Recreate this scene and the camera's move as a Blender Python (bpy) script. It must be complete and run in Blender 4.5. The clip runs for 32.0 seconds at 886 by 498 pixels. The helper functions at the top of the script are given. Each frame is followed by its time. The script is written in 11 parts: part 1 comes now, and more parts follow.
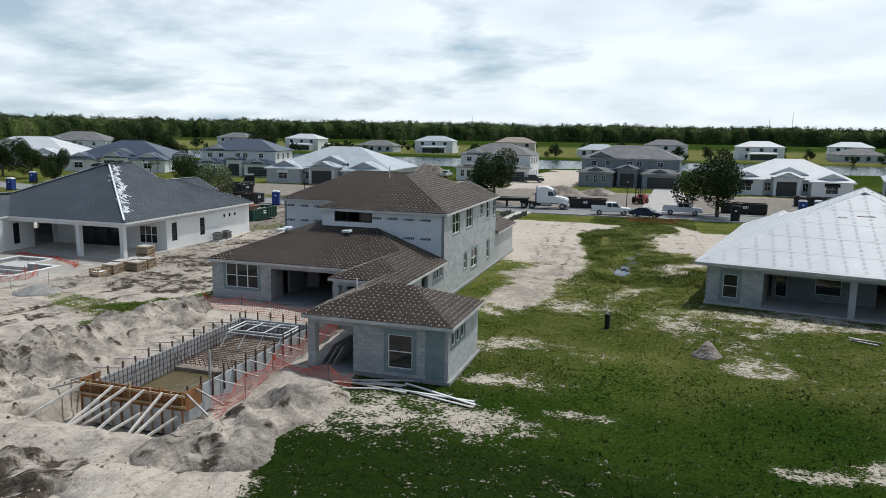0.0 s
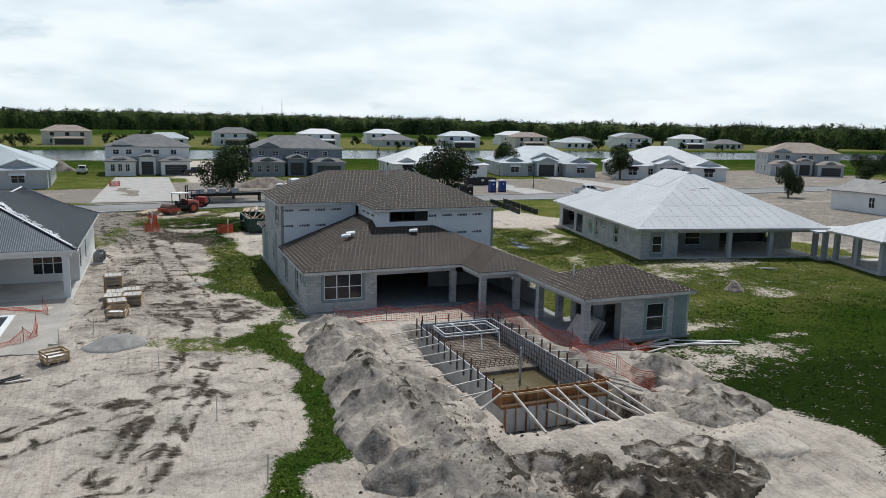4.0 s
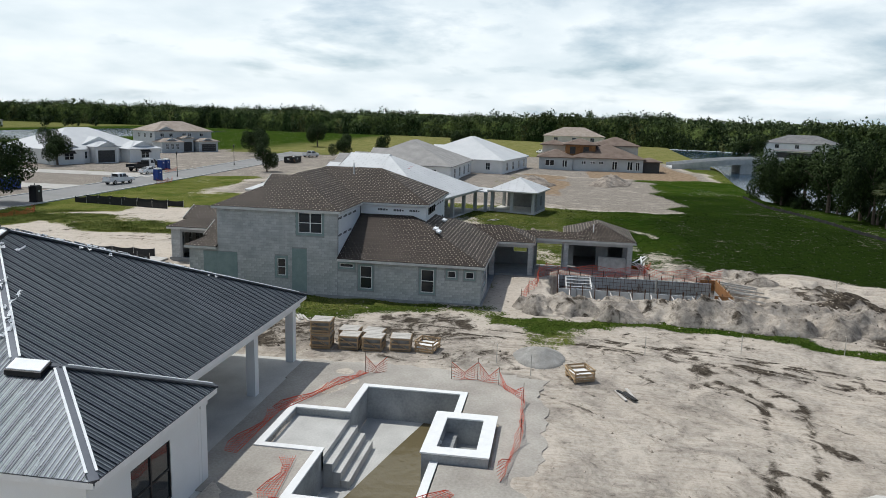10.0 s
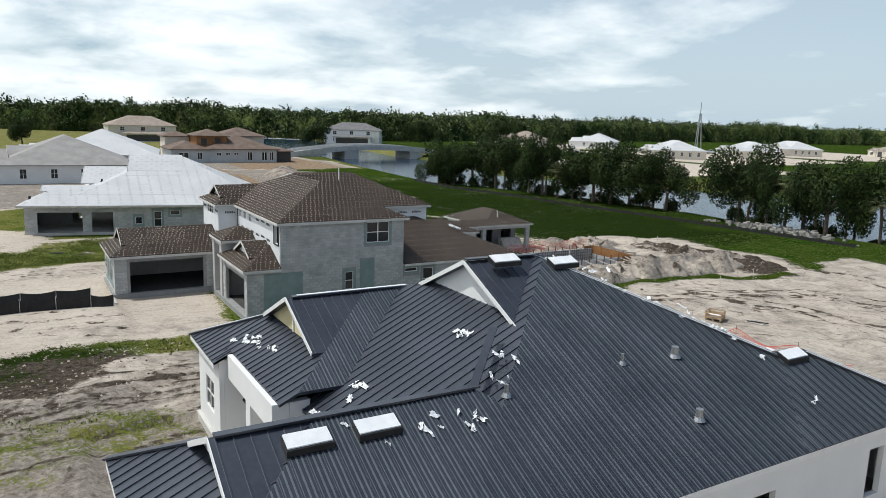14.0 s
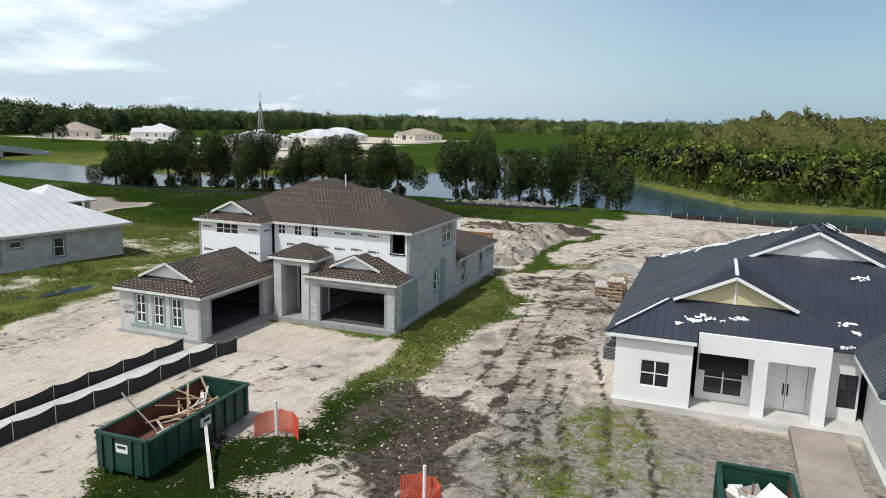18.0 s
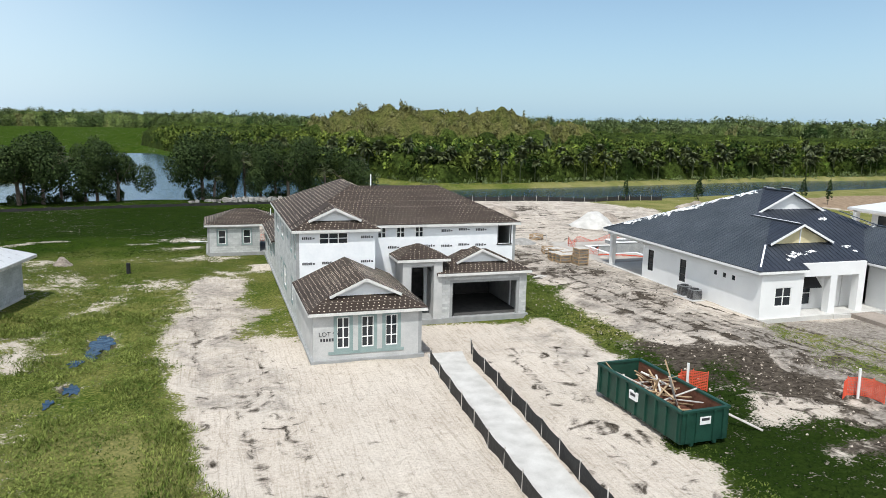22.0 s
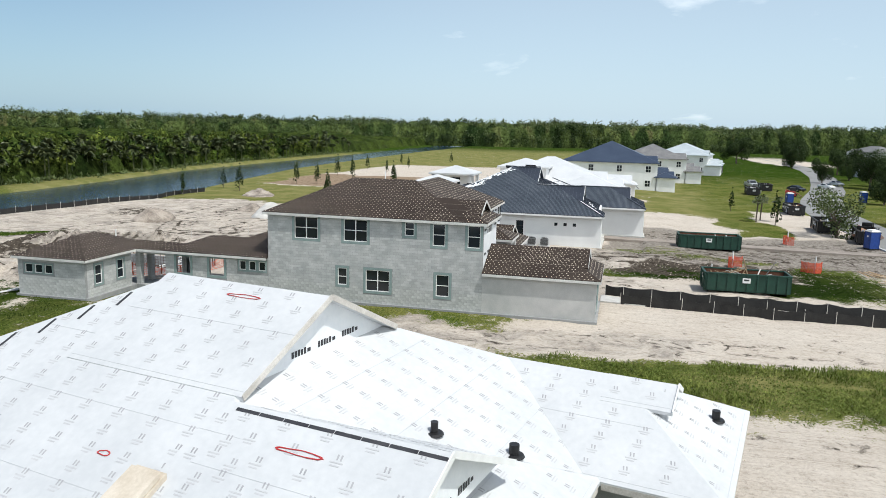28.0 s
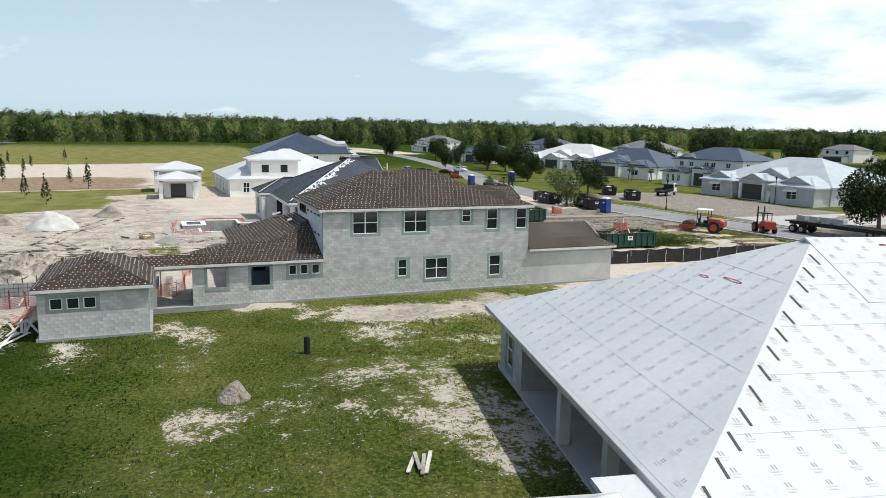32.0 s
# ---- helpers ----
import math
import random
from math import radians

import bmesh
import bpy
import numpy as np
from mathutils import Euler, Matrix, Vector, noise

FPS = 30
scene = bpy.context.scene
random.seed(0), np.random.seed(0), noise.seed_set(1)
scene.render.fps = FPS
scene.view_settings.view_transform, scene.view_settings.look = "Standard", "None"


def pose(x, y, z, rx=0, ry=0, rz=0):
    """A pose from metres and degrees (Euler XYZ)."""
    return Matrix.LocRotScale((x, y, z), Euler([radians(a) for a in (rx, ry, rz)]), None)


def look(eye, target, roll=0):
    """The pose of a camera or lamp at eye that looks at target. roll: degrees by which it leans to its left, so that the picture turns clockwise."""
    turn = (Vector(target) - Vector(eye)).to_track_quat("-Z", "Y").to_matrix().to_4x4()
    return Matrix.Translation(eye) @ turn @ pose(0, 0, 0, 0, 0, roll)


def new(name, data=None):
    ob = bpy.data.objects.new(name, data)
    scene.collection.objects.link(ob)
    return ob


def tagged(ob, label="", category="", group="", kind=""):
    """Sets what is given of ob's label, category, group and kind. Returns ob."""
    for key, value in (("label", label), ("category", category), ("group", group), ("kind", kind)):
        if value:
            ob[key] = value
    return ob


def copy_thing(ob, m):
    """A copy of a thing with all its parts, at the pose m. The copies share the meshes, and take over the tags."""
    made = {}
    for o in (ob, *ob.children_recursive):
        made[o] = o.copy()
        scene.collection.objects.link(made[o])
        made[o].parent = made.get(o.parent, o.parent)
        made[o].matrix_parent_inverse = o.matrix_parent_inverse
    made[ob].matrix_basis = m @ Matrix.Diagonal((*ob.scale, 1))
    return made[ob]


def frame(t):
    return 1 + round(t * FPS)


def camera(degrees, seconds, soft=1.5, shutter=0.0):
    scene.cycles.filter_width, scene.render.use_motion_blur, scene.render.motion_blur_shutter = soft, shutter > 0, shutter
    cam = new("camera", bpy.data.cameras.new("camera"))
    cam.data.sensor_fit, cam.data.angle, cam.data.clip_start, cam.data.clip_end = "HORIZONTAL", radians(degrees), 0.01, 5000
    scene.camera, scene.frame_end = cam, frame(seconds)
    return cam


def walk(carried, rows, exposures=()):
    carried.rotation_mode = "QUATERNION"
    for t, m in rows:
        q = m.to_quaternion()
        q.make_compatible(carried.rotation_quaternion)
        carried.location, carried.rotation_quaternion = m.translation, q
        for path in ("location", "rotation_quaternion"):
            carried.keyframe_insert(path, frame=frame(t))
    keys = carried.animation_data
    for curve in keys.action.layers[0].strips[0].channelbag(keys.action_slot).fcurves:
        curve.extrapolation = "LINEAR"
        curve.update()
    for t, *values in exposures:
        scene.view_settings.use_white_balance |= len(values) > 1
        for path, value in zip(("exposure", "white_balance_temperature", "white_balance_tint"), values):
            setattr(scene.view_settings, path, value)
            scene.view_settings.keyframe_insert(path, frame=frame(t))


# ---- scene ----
cam = camera(62.94, 32.0, 0.6)
# seconds, eye, yaw, pitch, roll
PATH = [
    (0, 0.418, 1.947, 12.401, 17.477, -9.337, -0.815),
    (0.5, -4.247, 0.055, 12.498, 12.748, -9.449, -0.829),
    (1, -9.151, -1.421, 12.627, 8.037, -9.601, -0.877),
    (1.5, -14.261, -2.473, 12.723, 3.123, -9.652, -0.877),
    (2, -19.486, -3.072, 12.785, -1.762, -9.675, -0.999),
    (2.5, -24.726, -3.191, 12.846, -6.600, -9.707, -1.035),
    (3, -29.901, -2.873, 12.875, -11.389, -9.739, -1.042),
    (3.5, -35.030, -2.057, 12.870, -16.322, -9.752, -1.073),
    (5.5, -54.295, 5.098, 13.105, -36.204, -10.084, -1.143),
    (6, -58.628, 7.928, 13.163, -41.054, -10.177, -1.212),
    (6.5, -62.708, 11.145, 13.186, -45.895, -10.209, -1.264),
    (7, -66.442, 14.676, 13.176, -50.838, -10.271, -1.317),
    (7.5, -69.871, 18.543, 13.197, -55.861, -10.303, -1.381),
    (8, -72.906, 22.669, 13.185, -61.067, -10.286, -1.437),
    (8.5, -75.688, 27.081, 13.238, -66.203, -10.277, -1.504),
    (9, -78.063, 31.721, 13.323, -71.209, -10.358, -1.522),
    (9.5, -80.023, 36.558, 13.407, -76.118, -10.389, -1.571),
    (10, -81.517, 41.540, 13.424, -80.966, -10.390, -1.601),
    (10.5, -82.619, 46.572, 13.473, -85.746, -10.419, -1.672),
    (11, -83.258, 51.645, 13.487, -90.707, -10.419, -1.714),
    (11.5, -83.505, 56.769, 13.566, -96.068, -10.357, -1.786),
    (12, -83.278, 61.901, 13.611, -101.190, -10.375, -1.800),
    (12.5, -82.567, 67.011, 13.655, -106.002, -10.363, -1.793),
    (13, -81.399, 71.952, 13.698, -110.644, -10.360, -1.857),
    (13.5, -79.894, 76.792, 13.740, -115.497, -10.365, -1.870),
    (15.5, -70.093, 94.885, 13.859, -135.400, -10.159, -1.768),
    (16, -66.825, 98.488, 13.893, -140.153, -10.139, -1.752),
    (16.5, -63.061, 102.035, 13.926, -144.906, -10.139, -1.665),
    (17, -58.956, 105.244, 13.991, -149.589, -10.158, -1.648),
    (17.5, -54.605, 108.084, 13.988, -154.411, -10.155, -1.541),
    (18, -50.111, 110.559, 13.983, -159.154, -10.201, -1.522),
    (18.5, -45.383, 112.595, 13.977, -163.905, -10.186, -1.534),
    (19, -40.502, 114.233, 13.936, -168.966, -10.220, -1.534),
    (19.5, -35.469, 115.477, 13.927, -173.856, -10.223, -1.513),
    (20, -30.366, 116.264, 13.849, -178.646, -10.223, -1.462),
    (20.5, -25.206, 116.629, 13.836, -183.365, -10.222, -1.369),
    (21, -20.017, 116.560, 13.723, -188.053, -10.170, -1.404),
    (21.5, -14.907, 115.958, 13.639, -192.880, -10.086, -1.349),
    (22, -9.841, 114.937, 13.588, -197.756, -10.011, -1.261),
    (22.5, -4.859, 113.518, 13.534, -202.771, -9.934, -1.193),
    (23, -0.044, 111.746, 13.512, -207.635, -9.834, -1.203),
    (23.5, 4.593, 109.549, 13.454, -212.577, -9.774, -1.211),
    (24, 9.011, 106.950, 13.428, -217.478, -9.701, -1.256),
    (24.5, 13.200, 103.978, 13.399, -222.548, -9.636, -1.311),
    (26.5, 27.037, 89.428, 13.132, -241.651, -9.410, -1.416),
    (27, 29.514, 85.394, 12.960, -246.463, -9.375, -1.418),
    (27.5, 31.683, 81.273, 12.820, -251.252, -9.368, -1.369),
    (28, 33.456, 77.007, 12.677, -255.990, -9.339, -1.377),
    (28.5, 34.889, 72.644, 12.566, -260.606, -9.338, -1.321),
    (29, 35.990, 68.156, 12.451, -264.939, -9.315, -1.333),
    (29.5, 36.733, 63.634, 12.367, -269.440, -9.279, -1.302),
    (30, 37.085, 59.072, 12.248, -274.048, -9.261, -1.268),
    (30.5, 37.062, 54.541, 12.126, -278.375, -9.240, -1.231),
    (31, 36.662, 50.042, 12.034, -282.700, -9.227, -1.171),
    (31.5, 35.854, 45.565, 11.974, -286.961, -9.211, -1.106),
    (32, 34.784, 41.085, 11.910, -291.400, -9.183, -1.029),
]
EXPOSURES = [(0, -0.62, 6150, 7), (6, -0.68, 6200, 7), (12, -0.54, 6300, 7), (18, -0.38, 6350, 7), (23.5, -0.06, 6200, 8), (28, -0.24, 6250, 7), (32, -0.24, 6350, 7)]
walk(cam, [(t, pose(x, y, z, 90 + pitch, roll, yaw)) for t, x, y, z, yaw, pitch, roll in PATH], EXPOSURES)

# ---------------------------------------------------------------- light
SUN_AZ, SUN_EL = radians(28), radians(63)          # from +y towards +x
SUN = Vector((math.sin(SUN_AZ) * math.cos(SUN_EL), math.cos(SUN_AZ) * math.cos(SUN_EL), math.sin(SUN_EL)))


def make_world():
    w = bpy.data.worlds.new("sky")
    w.use_nodes = True
    scene.world = w
    nt = w.node_tree
    nt.nodes.clear()
    N, L = nt.nodes.new, nt.links.new
    out, bg = N("ShaderNodeOutputWorld"), N("ShaderNodeBackground")
    sky = N("ShaderNodeTexSky")
    sky.sky_type, sky.sun_disc = "NISHITA", False
    sky.sun_elevation, sky.sun_rotation = SUN_EL, SUN_AZ
    sky.air_density, sky.dust_density, sky.ozone_density = 1.0, 1.2, 2.0
    co, sep = N("ShaderNodeTexCoord"), N("ShaderNodeSeparateXYZ")
    L(co.outputs["Generated"], sep.inputs[0])
    # clouds on a flat layer: direction divided by its height
    zc = N("ShaderNodeMath"); zc.operation = "MAXIMUM"; zc.inputs[1].default_value = 0.0
    L(sep.outputs["Z"], zc.inputs[0])
    za = N("ShaderNodeMath"); za.operation = "ADD"; za.inputs[1].default_value = 0.22
    L(zc.outputs[0], za.inputs[0])
    div = N("ShaderNodeVectorMath"); div.operation = "DIVIDE"
    cmb = N("ShaderNodeCombineXYZ")
    for i in range(3):
        L(za.outputs[0], cmb.inputs[i])
    L(co.outputs["Generated"], div.inputs[0]); L(cmb.outputs[0], div.inputs[1])
    n1 = N("ShaderNodeTexNoise"); n1.inputs["Scale"].default_value = 1.5; n1.inputs["Detail"].default_value = 9; n1.inputs["Roughness"].default_value = 0.56
    n1.inputs["Distortion"].default_value = 0.15
    L(div.outputs[0], n1.inputs["Vector"])
    # more cloud towards the street side, clear over the woods
    dot = N("ShaderNodeVectorMath"); dot.operation = "DOT_PRODUCT"; dot.inputs[1].default_value = (0.60, 0.80, 0.0)
    L(co.outputs["Generated"], dot.inputs[0])
    k = N("ShaderNodeMath"); k.operation = "MULTIPLY_ADD"; k.inputs[1].default_value = 0.31; k.inputs[2].default_value = 0.0
    L(dot.outputs["Value"], k.inputs[0])
    add = N("ShaderNodeMath"); add.operation = "ADD"
    L(n1.outputs["Fac"], add.inputs[0]); L(k.outputs[0], add.inputs[1])
    ramp = N("ShaderNodeValToRGB")
    ramp.color_ramp.elements[0].position, ramp.color_ramp.elements[1].position = 0.44, 0.66
    L(add.outputs[0], ramp.inputs[0])
    # cloud shade: thick parts greyer
    n2 = N("ShaderNodeTexNoise"); n2.inputs["Scale"].default_value = 2.1; n2.inputs["Detail"].default_value = 6
    L(div.outputs[0], n2.inputs["Vector"])
    cr = N("ShaderNodeValToRGB")
    cr.color_ramp.elements[0].position, cr.color_ramp.elements[1].position = 0.34, 0.60
    cr.color_ramp.elements[0].color, cr.color_ramp.elements[1].color = (10.6, 11.3, 11.7, 1), (13.4, 13.6, 13.6, 1)
    L(n2.outputs["Fac"], cr.inputs[0])
    # pale haze near the horizon
    hz = N("ShaderNodeMapRange"); hz.inputs["From Min"].default_value, hz.inputs["From Max"].default_value = 0.0, 0.30
    hz.inputs["To Min"].default_value, hz.inputs["To Max"].default_value = 0.55, 0.0
    L(zc.outputs[0], hz.inputs["Value"])
    mix0 = N("ShaderNodeMix"); mix0.data_type = "RGBA"
    L(hz.outputs[0], mix0.inputs["Factor"]); L(sky.outputs[0], mix0.inputs["A"]); mix0.inputs["B"].default_value = (4.6, 7.1, 9.2, 1)
    # thin high veil in the west and south-east
    dw = N("ShaderNodeVectorMath"); dw.operation = "DOT_PRODUCT"; dw.inputs[1].default_value = (-0.96, 0.28, 0.0)
    L(co.outputs["Generated"], dw.inputs[0])
    vr = N("ShaderNodeMapRange"); vr.interpolation_type = "SMOOTHSTEP"
    vr.inputs["From Min"].default_value, vr.inputs["From Max"].default_value, vr.inputs["To Max"].default_value = 0.45, 0.98, 0.32
    L(dw.outputs["Value"], vr.inputs["Value"])
    ds = N("ShaderNodeVectorMath"); ds.operation = "DOT_PRODUCT"; ds.inputs[1].default_value = (0.72, -0.69, 0.0)
    L(co.outputs["Generated"], ds.inputs[0])
    vs = N("ShaderNodeMapRange"); vs.interpolation_type = "SMOOTHSTEP"
    vs.inputs["From Min"].default_value, vs.inputs["From Max"].default_value, vs.inputs["To Max"].default_value = 0.62, 0.98, 0.42
    L(ds.outputs["Value"], vs.inputs["Value"])
    both = N("ShaderNodeMath"); both.operation = "MAXIMUM"; L(vr.outputs[0], both.inputs[0]); L(vs.outputs[0], both.inputs[1])
    veil = N("ShaderNodeMix"); veil.data_type = "RGBA"; veil.inputs["B"].default_value = (9.6, 10.4, 11.0, 1)
    L(both.outputs[0], veil.inputs["Factor"]); L(mix0.outputs["Result"], veil.inputs["A"])
    mix = N("ShaderNodeMix"); mix.data_type = "RGBA"
    f = N("ShaderNodeMath"); f.operation = "MULTIPLY"; f.inputs[1].default_value = 0.82
    L(ramp.outputs[0], f.inputs[0])
    L(f.outputs[0], mix.inputs["Factor"]); L(veil.outputs["Result"], mix.inputs["A"]); L(cr.outputs[0], mix.inputs["B"])
    L(mix.outputs["Result"], bg.inputs["Color"])
    bg.inputs["Strength"].default_value = 0.125
    L(bg.outputs[0], out.inputs[0])


make_world()
sun = new("sun", bpy.data.lights.new("sun", "SUN"))
sun.data.energy, sun.data.angle, sun.data.color = 4.4, radians(0.6), (1.0, 0.955, 0.895)
sun.matrix_world = look((0, 0, 100), Vector((0, 0, 100)) - SUN)


# ---------------------------------------------------------------- materials
def material(name, c1, c2, rough=0.8, metal=0.0, scale=3.0, fine=40.0, bump=0.2, bdist=0.02, rnd=0.0, island=False, spec=0.3, stretch=(1, 1, 1), lo=0.35, hi=0.65):
    """Two-scale noise between two colours, a little relief, and a per-object (or per-island) shift of brightness."""
    m = bpy.data.materials.new(name)
    m.use_nodes = True
    nt = m.node_tree
    N, L = nt.nodes.new, nt.links.new
    b = nt.nodes["Principled BSDF"]
    b.inputs["Roughness"].default_value, b.inputs["Metallic"].default_value = rough, metal
    b.inputs["Specular IOR Level"].default_value = spec
    co, mp = N("ShaderNodeTexCoord"), N("ShaderNodeMapping")
    mp.inputs["Scale"].default_value = stretch
    L(co.outputs["Object"], mp.inputs[0])
    n1, n2 = N("ShaderNodeTexNoise"), N("ShaderNodeTexNoise")
    n1.inputs["Scale"].default_value, n2.inputs["Scale"].default_value = scale, fine
    n1.inputs["Detail"].default_value, n2.inputs["Detail"].default_value = 5, 3
    L(mp.outputs[0], n1.inputs["Vector"]); L(mp.outputs[0], n2.inputs["Vector"])
    av = N("ShaderNodeMix"); av.inputs["Factor"].default_value = 0.35
    L(n1.outputs["Fac"], av.inputs["A"]); L(n2.outputs["Fac"], av.inputs["B"])
    rp = N("ShaderNodeValToRGB")
    rp.color_ramp.elements[0].position, rp.color_ramp.elements[1].position = lo, hi
    rp.color_ramp.elements[0].color, rp.color_ramp.elements[1].color = (*c1, 1), (*c2, 1)
    L(av.outputs["Result"], rp.inputs[0])
    last = rp.outputs[0]
    if rnd:
        mr, hs = N("ShaderNodeMapRange"), N("ShaderNodeHueSaturation")
        mr.inputs["To Min"].default_value, mr.inputs["To Max"].default_value = 1 - rnd, 1 + rnd
        if island:
            src = N("ShaderNodeNewGeometry").outputs["Random Per Island"]
        else:
            src = N("ShaderNodeObjectInfo").outputs["Random"]
        L(src, mr.inputs["Value"]); L(mr.outputs[0], hs.inputs["Value"]); L(last, hs.inputs["Color"])
        last = hs.outputs[0]
    L(last, b.inputs["Base Color"])
    if bump:
        bp = N("ShaderNodeBump"); bp.inputs["Strength"].default_value, bp.inputs["Distance"].default_value = bump, bdist
        L(n2.outputs["Fac"], bp.inputs["Height"]); L(bp.outputs[0], b.inputs["Normal"])
    return m


def glass_dark(name, tint=(0.02, 0.025, 0.03)):
    m = bpy.data.materials.new(name); m.use_nodes = True
    b = m.node_tree.nodes["Principled BSDF"]
    b.inputs["Base Color"].default_value, b.inputs["Roughness"].default_value = (*tint, 1), 0.06
    b.inputs["Specular IOR Level"].default_value = 0.5
    return m


